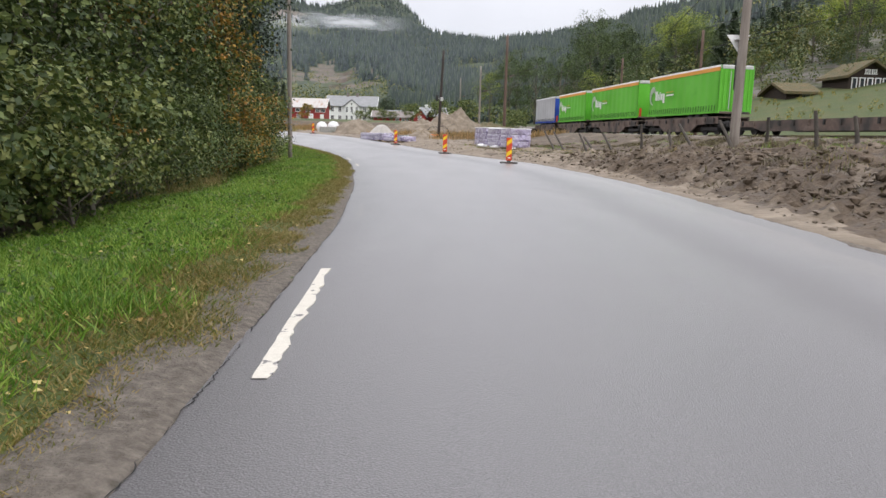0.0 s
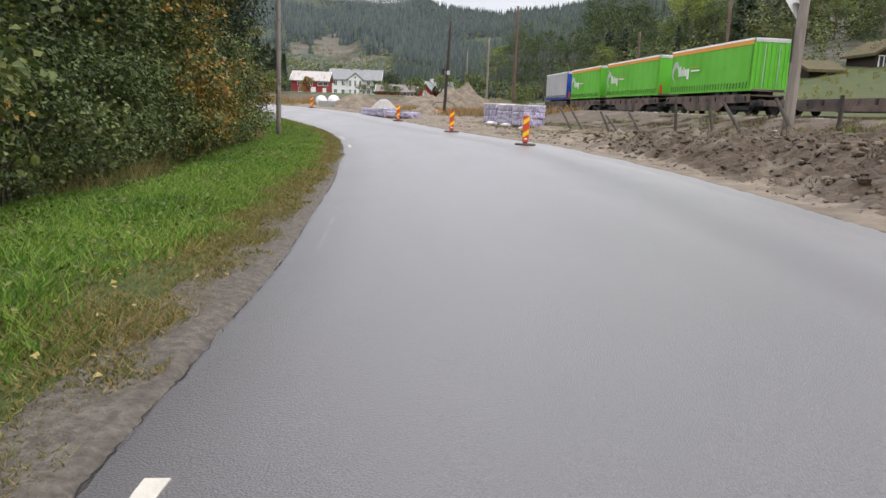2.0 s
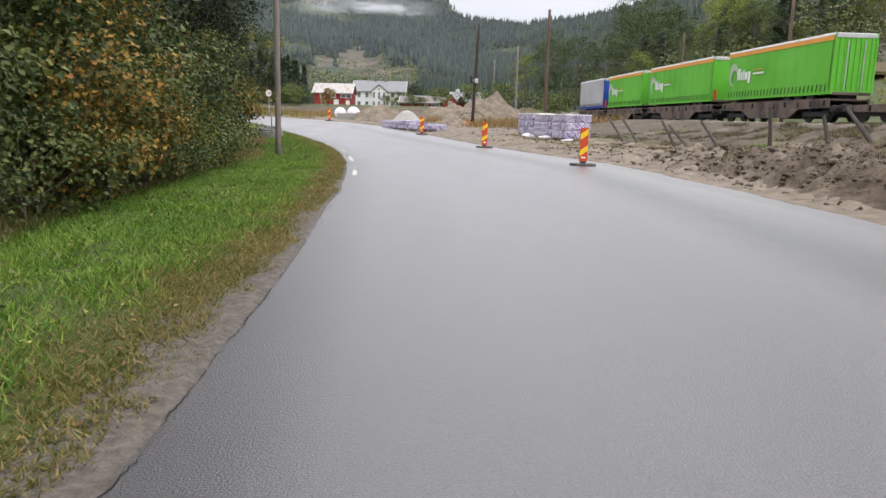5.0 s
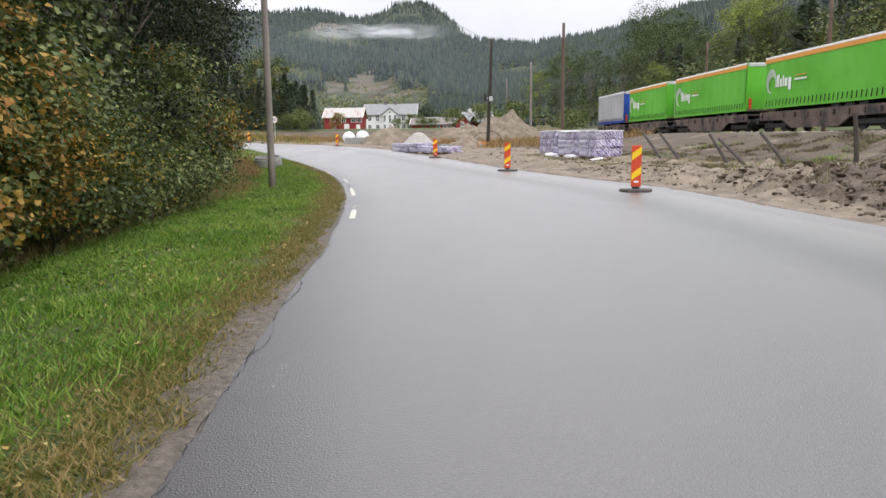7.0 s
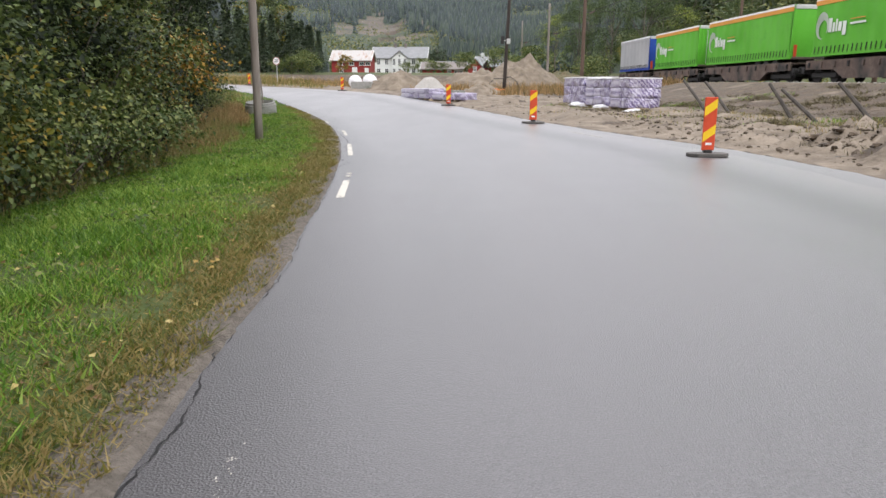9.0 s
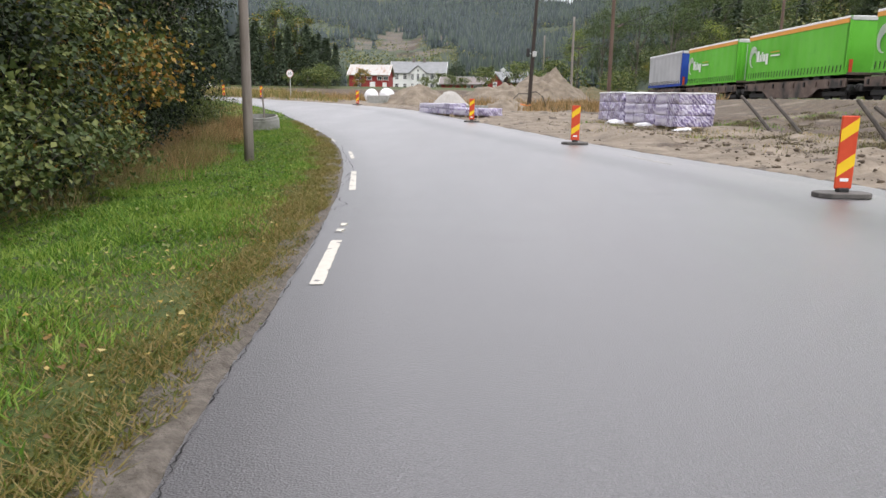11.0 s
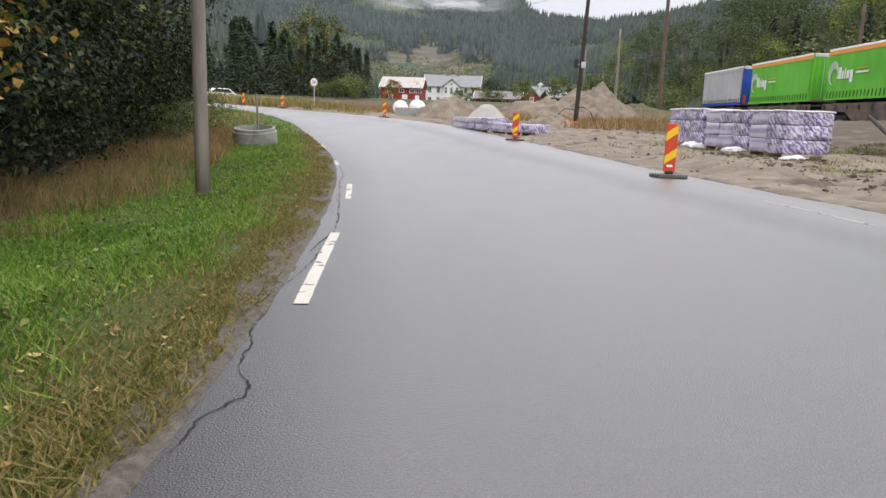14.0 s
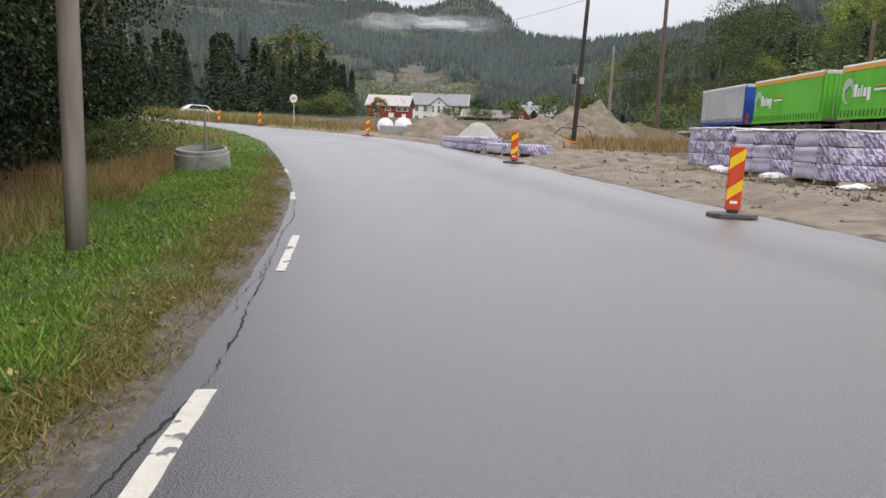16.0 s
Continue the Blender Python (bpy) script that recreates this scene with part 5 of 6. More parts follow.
def car(x, y, turn):
    t = thing("parked_car", pose(x, y, land(x, y), 0, 0, turn), "small white car parked by the far road", "car")
    bm = bmesh.new()
    prism(bm, [(-2.1, -0.85, 0.3), (2.1, -0.85, 0.3), (2.15, -0.85, 0.7), (1.2, -0.85, 0.9), (0.6, -0.85, 1.42), (-1.2, -0.85, 1.45), (-2.0, -0.85, 0.95)], (0, 1.7, 0))
    bmesh.ops.bevel(bm, geom=bm.edges[:], offset=0.07, segments=2, affect='EDGES')
    part("body", bm, M["car_white"], t, smooth=True)
    for s in (-0.86, 0.86):
        bm = bmesh.new()
        prism(bm, [(-1.5, s - 0.01, 0.95), (0.95, s - 0.01, 0.95), (0.55, s - 0.01, 1.34), (-1.15, s - 0.01, 1.36)], (0, 0.02, 0))
        part("side_window", bm, M["glass"], t)
        for w in (-1.3, 1.3):
            bm = bmesh.new()
            bmesh.ops.create_cone(bm, cap_ends=True, segments=20, radius1=0.31, radius2=0.31, depth=0.2, matrix=Matrix.Translation((w, s * 0.95, 0.31)) @ pose(0, 0, 0, 90, 0, 0))
            part("wheel", bm, M["tyre"], t)


car(-37.4, 101.5, 40)

# ---- vegetation ----
def leaf_mat(name, cols, isl=0.75, transl=0.25, rough=(0.45, 0.7)):
    return material(name, cols, 0.5, rough, bump=0, island=isl, transl=transl, spec=0.35)


M["leaf"] = leaf_mat("leaf_green", [(0.032, 0.052, 0.016), (0.066, 0.096, 0.028), (0.14, 0.18, 0.055)])
M["leaf_light"] = leaf_mat("leaf_light", [(0.05, 0.08, 0.02), (0.1, 0.135, 0.035), (0.19, 0.21, 0.06)])
M["leaf_yellow"] = leaf_mat("leaf_yellowing", [(0.06, 0.09, 0.02), (0.15, 0.17, 0.03), (0.3, 0.22, 0.03)])
M["leaf_autumn"] = leaf_mat("leaf_autumn", [(0.09, 0.11, 0.026), (0.2, 0.155, 0.032), (0.36, 0.16, 0.038), (0.38, 0.24, 0.045)], 0.9)
# Leaves darkened: the thicket's deep shade is put into their colour.
M["leaf_shaded"] = leaf_mat("leaf_thicket_shade", [(0.007, 0.013, 0.006), (0.018, 0.03, 0.012), (0.042, 0.062, 0.022)], rough=(0.6, 0.8))
M["leaf_lime"] = leaf_mat("leaf_lime", [(0.13, 0.19, 0.025), (0.23, 0.3, 0.04), (0.34, 0.38, 0.06)])
M["leaf_wood"] = leaf_mat("leaf_woodland", [(0.028, 0.05, 0.016), (0.055, 0.085, 0.024), (0.1, 0.135, 0.04)])
M["needle"] = leaf_mat("needles", [(0.02, 0.036, 0.018), (0.04, 0.062, 0.03), (0.07, 0.095, 0.045)], 0.7, 0.1)
M["bark"] = material("bark", [(0.06, 0.05, 0.04), (0.14, 0.12, 0.1), (0.22, 0.2, 0.17)], 5, bump=0.7, stretch=(1, 1, 0.3))
M["grass"] = leaf_mat("grass_blades", [(0.062, 0.145, 0.012), (0.13, 0.265, 0.022), (0.26, 0.36, 0.065)], 0.75, 0.35)
M["grass_dry"] = leaf_mat("dry_grass", [(0.12, 0.14, 0.03), (0.24, 0.2, 0.07), (0.36, 0.27, 0.12)], 0.8, 0.3)
M["grass_olive"] = leaf_mat("yellowing_grass", [(0.1, 0.115, 0.02), (0.2, 0.175, 0.042), (0.29, 0.22, 0.085)], 0.85, 0.35)
M["grass_red"] = leaf_mat("reddish_dry_grass", [(0.15, 0.11, 0.04), (0.27, 0.17, 0.07), (0.38, 0.25, 0.12)], 0.8, 0.3)
M["brush"] = leaf_mat("withered_weeds", [(0.045, 0.036, 0.02), (0.1, 0.08, 0.042), (0.16, 0.14, 0.06)], 0.8, 0.2)
# Needles tinted bluish, with the haze of distance in the base colour.
M["far_needle_hazed"] = leaf_mat("far_spruce_hazed", [(0.009, 0.02, 0.018), (0.017, 0.031, 0.025), (0.034, 0.052, 0.03)], 0.8, 0)
M["far_gold"] = leaf_mat("far_golden_birch", [(0.06, 0.09, 0.02), (0.12, 0.145, 0.03), (0.21, 0.19, 0.045)], 0.8, 0.1)
M["far_leaf"] = leaf_mat("far_birch", [(0.045, 0.075, 0.02), (0.085, 0.115, 0.03), (0.16, 0.16, 0.045)], 0.8, 0.1)

RNG = np.random.default_rng(12)


def mesh_np(name, V, F, mat, parent=None):
    """A mesh from arrays of vertices and of equal-sized faces."""
    V, F = np.asarray(V, np.float32), np.asarray(F, np.int32)
    me = bpy.data.meshes.new(name)
    me.vertices.add(len(V))
    me.vertices.foreach_set("co", V.ravel())
    k = F.shape[1]
    me.loops.add(F.size)
    me.loops.foreach_set("vertex_index", F.ravel())
    me.polygons.add(len(F))
    me.polygons.foreach_set("loop_start", np.arange(0, F.size, k, dtype=np.int32))
    me.update(calc_edges=True)
    me.materials.append(mat)
    ob = new(name, me)
    if parent:
        ob.parent = parent
    return ob


def unit(v):
    return v / np.maximum(1e-6, np.linalg.norm(v, axis=1, keepdims=True))


def leaves(P, N, size, aspect=0.33, fold=0.16, shape="leaf"):
    """Folded leaves at points P that face N. A lobed leaf has six corners, a plain one four."""
    n = len(P)
    R = unit(RNG.normal(size=(n, 3)))
    T = unit(np.cross(N, R))
    B = np.cross(N, T)
    s = np.asarray(size).reshape(-1, 1) * np.ones((n, 1))
    if shape == "leaf":
        pts = [(0, 0, 0), (aspect, 0.45, fold), (0, 1, 0), (-aspect, 0.45, fold)]
        tri = [(0, 1, 2), (0, 2, 3)]
    else:
        pts = [(0, 0, 0), (0.5, 0.34, 0.16), (0.27, 0.62, 0.06), (0, 1.0, -0.08), (-0.27, 0.62, 0.06), (-0.5, 0.34, 0.16)]
        tri = [(0, 1, 2), (0, 2, 3), (0, 3, 4), (0, 4, 5)]
    V = np.stack([P + s * (a * T + b * B + c * N) for a, b, c in pts], 1).reshape(-1, 3)
    k = len(pts)
    F = (np.arange(n)[:, None, None] * k + np.array(tri)[None]).reshape(-1, 3)
    return V, F


def crown_points(n, clumps, centre, radii, low=0.0, spread=0.3):
    """Leaf places in uneven clumps spread through an egg-shaped crown, denser outside."""
    c = unit(RNG.normal(size=(clumps, 3)))
    c[:, 2] = np.abs(c[:, 2]) * np.where(RNG.random(clumps) < 0.62, 1, -1)
    rad = RNG.uniform(0.3, 1.2, (clumps, 1)) ** 0.6
    C = c * rad * np.array(radii) + np.array(centre)
    w = RNG.uniform(0.4, 1.6, clumps)
    idx = RNG.choice(clumps, n, p=w / w.sum())
    sz = RNG.uniform(0.6, 1.4, (clumps, 1)) * spread
    P = C[idx] + RNG.normal(size=(n, 3)) * sz[idx] * np.array((1, 1, 0.62))
    P[:, 2] = np.maximum(P[:, 2], low + RNG.random(n) * 0.3)
    N = unit((P - np.array(centre)) / np.array(radii) * 0.5 + RNG.normal(size=(n, 3)) * 0.55 + np.array((0, 0, 0.55)))
    return P, N, C


def broadleaf(name, h, r, n, leaf, mat, label, m, clumps=60, low=0.4, trunk=0.12, spread=None, shape="leaf", group="trees by the road", base=0.45, category="tree", mat2=None, frac2=0.0):
    t = thing(name, m, label, category, group)
    cz = h * (0.5 + base * 0.12)
    P, N, C = crown_points(n, clumps, (0, 0, cz), (r, r, h - cz), low, spread or r * 0.17)
    bm = bmesh.new()
    n0 = 7
    sway = RNG.normal(size=(n0 + 1, 2)) * 0.06 * r
    axis = [(sway[i][0] * i / n0 * 2, sway[i][1] * i / n0 * 2, -0.2 + (h * 0.9 + 0.2) * i / n0) for i in range(n0 + 1)]
    tube(bm, axis, [trunk * (1 - 0.85 * i / n0) for i in range(n0 + 1)], 8)
    part("trunk", bm, M["bark"], t, smooth=True)
    bm = bmesh.new()
    for q in C[:: max(1, clumps // 12)]:
        k = min(n0 - 1, max(1, int(n0 * (q[2] * 0.65) / h)))
        a = Vector(axis[k])
        b = Vector(q)
        tube(bm, [a, a.lerp(b, 0.5) + Vector((0, 0, 0.06 * h * random.uniform(-0.3, 0.6))), b], [trunk * 0.35, trunk * 0.2, trunk * 0.06], 4)
    part("limb_frame", bm, M["bark"], t)
    size = leaf * RNG.uniform(0.65, 1.3, n)
    if mat2:
        k = int(n * (1 - frac2))
        order = np.argsort(np.sin(P[:, 0] * 1.7) + np.cos(P[:, 2] * 1.3 + P[:, 1]) + RNG.normal(size=n) * 0.5)
        P, N = P[order], N[order]
        mesh_np("crown", *leaves(P[:k], N[:k], size[:k], shape=shape), mat, t)
        tagged(mesh_np("crown", *leaves(P[k:], N[k:], size[k:], shape=shape), mat2, t), "turning autumn leaves")
    else:
        mesh_np("crown", *leaves(P, N, size, shape=shape), mat, t)
    return t


def spruce(h, r, n, m, label, mat="needle", group="spruces"):
    t = thing("spruce_tree", m, label, "tree", group)
    bm = tube(bmesh.new(), [(0, 0, -0.3), (0, 0, h * 0.5), (0, 0, h)], [h * 0.014, h * 0.009, 0.01], 7)
    part("trunk", bm, M["bark"], t)
    z = h * (0.04 + 0.96 * RNG.random(n) ** 0.8)
    tier = np.round(z / (h * 0.05)) * h * 0.05
    z = tier + RNG.normal(size=n) * h * 0.008
    nb = 9
    a = (RNG.integers(0, nb, n) * 2 * np.pi / nb + tier * 7.3 + RNG.normal(size=n) * 0.16)
    rr = r * np.clip(1 - z / h, 0, 1) ** 0.85 * (0.85 + 0.3 * np.sin(tier * 13 + a)) * RNG.uniform(0.1, 1.0, n) ** 0.6 + 0.05
    P = np.stack([rr * np.cos(a), rr * np.sin(a), z - rr * 0.32 + 0.12 * rr ** 2 / max(r, 1)], 1)
    N = unit(np.stack([0.5 * np.cos(a), 0.5 * np.sin(a), np.ones(n)], 1) + RNG.normal(size=(n, 3)) * 0.35)
    mesh_np("crown", *leaves(P, N, h * 0.055 * RNG.uniform(0.6, 1.3, n), 0.22, -0.12), M[mat], t)
    return t


def on(x, y, s=1.0, rz=0.0, dz=0.0):
    return Matrix.Translation((x, y, land(x, y, False) + dz)) @ pose(0, 0, 0, 0, 0, rz) @ Matrix.Diagonal((s, s, s, 1))


def copy_scaled(ob, x, y, s, rz, dz=0.0):
    c = copy_thing(ob, pose(x, y, land(x, y, False) + dz, 0, 0, rz))
    c.scale = (s, s, s)
    return c


# roadside thicket: a front of bushes, trees behind
LBL_T = ("dense dark green roadside tree with broad leaves", "green roadside alder with paler leaves", "roadside maple with leaves turning orange")
proto = [
    broadleaf("broadleaf_tree", 10.5, 2.6, 9500, 0.098, M["leaf"], LBL_T[0], on(-9.0, -9.5), 90, 0.8, 0.16),
    broadleaf("broadleaf_tree", 9.0, 2.3, 9000, 0.095, M["leaf_light"], LBL_T[1], on(-7.6, -6.0), 80, 0.5, 0.13),
    broadleaf("broadleaf_tree", 8.5, 2.2, 9000, 0.1, M["leaf_light"], LBL_T[2], on(xl(12.5) - 5.2, 12.5), 70, 0.4, 0.12, shape="lobed", mat2=M["leaf_autumn"], frac2=0.38),
    broadleaf("broadleaf_tree", 11.5, 2.7, 9500, 0.098, M["leaf"], LBL_T[0], on(-10.0, 1.0), 95, 1.0, 0.17),
    broadleaf("broadleaf_tree", 11.0, 2.8, 3000, 0.255, M["leaf_shaded"], LBL_T[0], on(-16, -4), 80, 0.6, 0.17),
    broadleaf("broadleaf_tree", 10.5, 2.6, 7000, 0.12, M["leaf_shaded"], "roadside tree with small leaves, darkened as if in shade", on(xl(28) - 7.2, 28), 90, 0.5, 0.16),
]
rng = random.Random(5)
y, i = -13.0, 0
while y < 47:
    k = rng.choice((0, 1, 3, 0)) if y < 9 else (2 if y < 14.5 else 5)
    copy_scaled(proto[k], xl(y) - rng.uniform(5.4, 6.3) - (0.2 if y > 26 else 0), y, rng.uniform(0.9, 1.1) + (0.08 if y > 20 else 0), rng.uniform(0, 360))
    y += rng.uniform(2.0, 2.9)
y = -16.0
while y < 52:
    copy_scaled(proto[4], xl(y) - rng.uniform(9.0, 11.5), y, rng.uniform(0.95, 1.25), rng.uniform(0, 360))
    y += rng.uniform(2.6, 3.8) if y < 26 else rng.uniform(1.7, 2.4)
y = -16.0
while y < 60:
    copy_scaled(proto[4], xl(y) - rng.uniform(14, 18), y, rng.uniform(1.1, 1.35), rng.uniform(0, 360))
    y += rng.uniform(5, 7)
LBL_B = ("leafy dark green bush at the edge of the thicket", "bush with yellowing leaves at the verge", "low bush with orange autumn leaves")
bush = [
    broadleaf("bush", 2.9, 1.35, 4400, 0.08, M["leaf"], LBL_B[0], on(-3.9, -3.0), 46, 0.05, 0.05, group="bushes along the verge", category="bush"),
    broadleaf("bush", 2.4, 1.2, 2400, 0.095, M["leaf_light"], LBL_B[0], on(-4.1, 2.0), 40, 0.05, 0.05, group="bushes along the verge", category="bush", shape="lobed"),
    broadleaf("bush", 2.2, 1.1, 3600, 0.075, M["leaf_light"], LBL_B[1], on(xl(16) - 3.8, 16), 36, 0.05, 0.05, group="bushes along the verge", category="bush", mat2=M["leaf_yellow"], frac2=0.4),
    broadleaf("bush", 1.6, 0.95, 2400, 0.072, M["leaf_light"], LBL_B[2], on(xl(11.2) - 3.7, 11.2), 30, 0.03, 0.04, group="bushes along the verge", category="bush", mat2=M["leaf_autumn"], frac2=0.5, shape="lobed"),
    broadleaf("bush", 4.0, 1.8, 2600, 0.12, M["leaf"], LBL_B[0], on(-6.2, -1.0), 40, 0.05, 0.06, group="bushes along the verge", category="bush"),
    broadleaf("bush", 1.5, 0.95, 1700, 0.07, M["leaf_light"], LBL_B[0], on(-3.6, 0.4), 26, 0.02, 0.03, group="bushes along the verge", category="bush"),
    broadleaf("bush", 3.2, 1.45, 3600, 0.09, M["leaf_shaded"], "dense bush behind the dry grass, darkened as if in shade", on(xl(31) - 6.0, 31), 46, 0.05, 0.05, group="bushes along the verge", category="bush"),
    broadleaf("bush", 3.4, 1.3, 5200, 0.078, M["leaf_light"], "young maple bush with orange and yellow leaves", on(xl(11.7) - 3.6, 11.7), 34, 0.1, 0.05, group="bushes along the verge", category="bush", mat2=M["leaf_autumn"], frac2=0.42, shape="lobed"),
]
for y, off, s in ((10.2, 3.9, 0.7), (13.4, 4.2, 0.9), (14.6, 4.4, 1.0), (21.4, 4.1, 0.85), (22.6, 4.2, 1.1), (23.9, 4.7, 0.9), (14.2, 3.7, 0.7), (12.6, 3.7, 0.75), (8.2, 3.9, 0.6)):
    copy_scaled(bush[7], xl(y) - off, y, s, rng.uniform(0, 360))
y = -14.0
while y < 46:
    k = rng.choice((0, 0, 1, 0, 2)) if y < 20 else 6
    if 8.5 < y < 14:
        k = rng.choice((1, 2, 3, 0))
    elif 14 <= y < 18:
        k = rng.choice((6, 6, 0))
    if 2 < y < 4 or 10.6 < y < 12.4 or 20.5 < y < 23:
        k = 3
    off = rng.uniform(3.9, 4.9) + (1.1 if 22 < y else 0) + (0.8 if y > 30 else 0)
    copy_scaled(bush[k], xl(y) - off, y, rng.uniform(0.75, 1.25), rng.uniform(0, 360))
    y += rng.uniform(0.85, 1.5)
y = -14.0
while y < 44:
    copy_scaled(bush[4], xl(y) - rng.uniform(5.0, 6.6) - (1.2 if y > 24 else 0), y, rng.uniform(1.0, 1.3), rng.uniform(0, 360))
    y += rng.uniform(1.3, 2.0)


y = -12.0
while y < 44:
    if not (23 < y < 36):
        copy_scaled(bush[5], xl(y) - rng.uniform(3.5, 4.2) - (0.8 if y > 30 else 0), y, rng.uniform(0.7, 1.25), rng.uniform(0, 360))
    y += rng.uniform(0.9, 1.5)


# ---- grass ----
class Field:
    """A function of the plan sampled on a grid, read by bilinear steps."""

    def __init__(self, f, x0, x1, y0, y1, step):
        self.x0, self.y0, self.step = x0, y0, step
        xs, ys = np.arange(x0, x1 + step, step), np.arange(y0, y1 + step, step)
        self.g = np.array([[f(a, b) for b in ys] for a in xs])

    def __call__(self, x, y):
        u = np.clip((np.asarray(x) - self.x0) / self.step, 0, self.g.shape[0] - 1.001)
        v = np.clip((np.asarray(y) - self.y0) / self.step, 0, self.g.shape[1] - 1.001)
        i, j = u.astype(int), v.astype(int)
        a, b = u - i, v - j
        g = self.g
        return g[i, j] * (1 - a) * (1 - b) + g[i + 1, j] * a * (1 - b) + g[i, j + 1] * (1 - a) * b + g[i + 1, j + 1] * a * b


NOISE = Field(lambda a, b: fbm(a, b, 1.0), 0, 40, 0, 40, 0.2)
LAND_L = Field(land, -17, 1, -10, 47, 0.14)
LAND_R = Field(land, -4, 24, -6, 48, 0.16)


def blades(n, ylo, yhi, e0, e1, hlo, hhi, name, mat, label, side=-1, dens=None, width=0.005, curve=0.5):
    """Single bent blades: a strip of one narrow triangle each, on one side of the road."""
    y = RNG.uniform(ylo, yhi, n)
    e = e0 + (e1 - e0) * RNG.random(n)
    edge = np.interp(y, LEy, LEx) if side < 0 else np.interp(y, REy, REx)
    x = edge + side * e
    if dens is not None:
        keep = RNG.random(n) < dens(x, y, e)
        x, y, e = x[keep], y[keep], e[keep]
    n = len(x)
    if yhi < 50:
        z = (LAND_L if side < 0 else LAND_R)(x, y)
    else:
        z = np.array([land(a, b) for a, b in zip(x, y)])
    if side < 0 and e0 < 1:
        z = z + 0.07 * np.clip(1 - e / 0.55, 0, 1)
    h = RNG.uniform(hlo, hhi, n) * (0.75 + 0.6 * patch(x, y, 1.2).clip(-0.6, 1))
    a = RNG.uniform(0, 2 * np.pi, n)
    b = RNG.uniform(0, 2 * np.pi, n)
    P = np.stack([x, y, z - 0.01], 1)
    D = np.stack([np.cos(a), np.sin(a), np.zeros(n)], 1) * (width * (0.7 + 0.6 * RNG.random(n)))[:, None]
    lean = np.stack([np.cos(b), np.sin(b), np.zeros(n)], 1) * RNG.uniform(0.1, curve, n)[:, None]
    T = P + h[:, None] * (np.array((0, 0, 0.95)) + lean)
    V = np.stack([P - D, P + D, T], 1).reshape(-1, 3)
    F = np.arange(3 * n).reshape(-1, 3)
    return tagged(mesh_np(name, V, F, mat), label, "grass", kind="stuff")


def patch(x, y, s=0.7):
    return NOISE((np.asarray(x) * s + 400) % 40, (np.asarray(y) * s + 400) % 40)


def off_soil(x, y, e):
    return np.clip((e - soil_width(y) + 0.16 * patch(x, y, 2.1)) * 7, 0, 1)


def lush(x, y, e):
    return np.clip((e - np.interp(y, (4, 9), (0.68, 0.5)) + 0.35 * patch(x, y, 0.9)) * 2.2, 0, 1) * np.clip(0.75 + 0.5 * patch(x, y, 2.6), 0.3, 1)


blades(300000, -9, 26, 0.3, 3.9, 0.05, 0.14, "verge_grass", M["grass"], "short bright green verge grass", dens=lush, width=0.008, curve=1.6)
blades(110000, 22, 46, 0.25, 4.2, 0.05, 0.14, "verge_grass", M["grass"], "green verge grass near the ring", dens=lush, width=0.009, curve=1.3)
blades(330000, -9, 46, 0.05, 1.5, 0.025, 0.075, "verge_dry_grass", M["grass_olive"], "yellowed mown grass beside the asphalt", dens=lambda x, y, e: np.clip(1.6 - e * 0.95 + 0.5 * patch(x, y, 1.1), 0.03, 1) * off_soil(x, y, e), width=0.0062, curve=2.2)
blades(40000, -9, 40, 0.1, 1.2, 0.015, 0.03, "mown_litter", M["grass_olive"], "brown mown straw lying on the soil edge", dens=lambda x, y, e: np.clip(0.5 + patch(x, y, 1.7), 0, 1) * np.clip(off_soil(x, y, e) + 0.08, 0, 1), width=0.004, curve=4.5)
blades(40000, 5, 46, 2.9, 4.8, 0.2, 0.6, "tall_dry_grass", M["grass_dry"], "tall dry grass before the thicket", dens=lambda x, y, e: np.clip(patch(x, y, 0.6) + 0.45 - 1.2 * np.clip(3.5 - e, 0, 1), 0, 1), width=0.006, curve=0.8)
blades(34000, 25, 46, 2.7, 5.8, 0.2, 0.55, "reddish_dry_grass", M["grass_red"], "reddish dry grass behind the pole", dens=lambda x, y, e: np.clip(patch(x, y, 0.5) + 0.4, 0, 1) * np.clip((e - 2.6) + (y > 30) * 0.6, 0, 1), width=0.008, curve=0.9)
blades(22000, -4, 44, 2.2, 8.0, 0.06, 0.2, "bank_grass", M["grass_dry"], "sparse dry grass on the earth bank", side=1, dens=lambda x, y, e: np.clip(patch(x, y, 0.45) * 3 - 0.25, 0, 1), width=0.01)
blades(70000, -2, 46, 3.6, 14.5, 0.06, 0.22, "bank_green_grass", M["grass"], "green grass patches on the bank", side=1, dens=lambda x, y, e: np.clip(patch(x + 30, y, 0.35) * 3 - 0.6 + (y < 15) * (e > 5) * 0.5, 0, 1), width=0.012)
blades(330000, -4, 46, 0.9, 16.0, 0.05, 0.24, "bank_brush", M["brush"], "withered brown weeds on the earth bank", side=1, dens=lambda x, y, e: np.clip(patch(x + 7, y, 0.8) * 3 - 0.1, 0, 1) * np.clip((e - 1.0) * 0.6, 0.1, 1) * np.where((y > 24) & (e < 4), 0.05, 1), width=0.012, curve=2.2)
blades(24000, 60, 100, 7, 20, 0.4, 1.0, "track_dry_grass", M["grass_red"], "tall reddish dry grass by the line", side=1, dens=lambda x, y, e: np.clip(patch(x, y, 0.2) * 2 + 0.6, 0, 1), width=0.03)
blades(26000, 46, 90, 0.15, 6.5, 0.06, 0.2, "bend_grass", M["grass"], "green grass on the inside of the bend", dens=lambda x, y, e: np.clip(0.6 + patch(x, y, 0.4), 0.2, 1), width=0.02, curve=1.2)
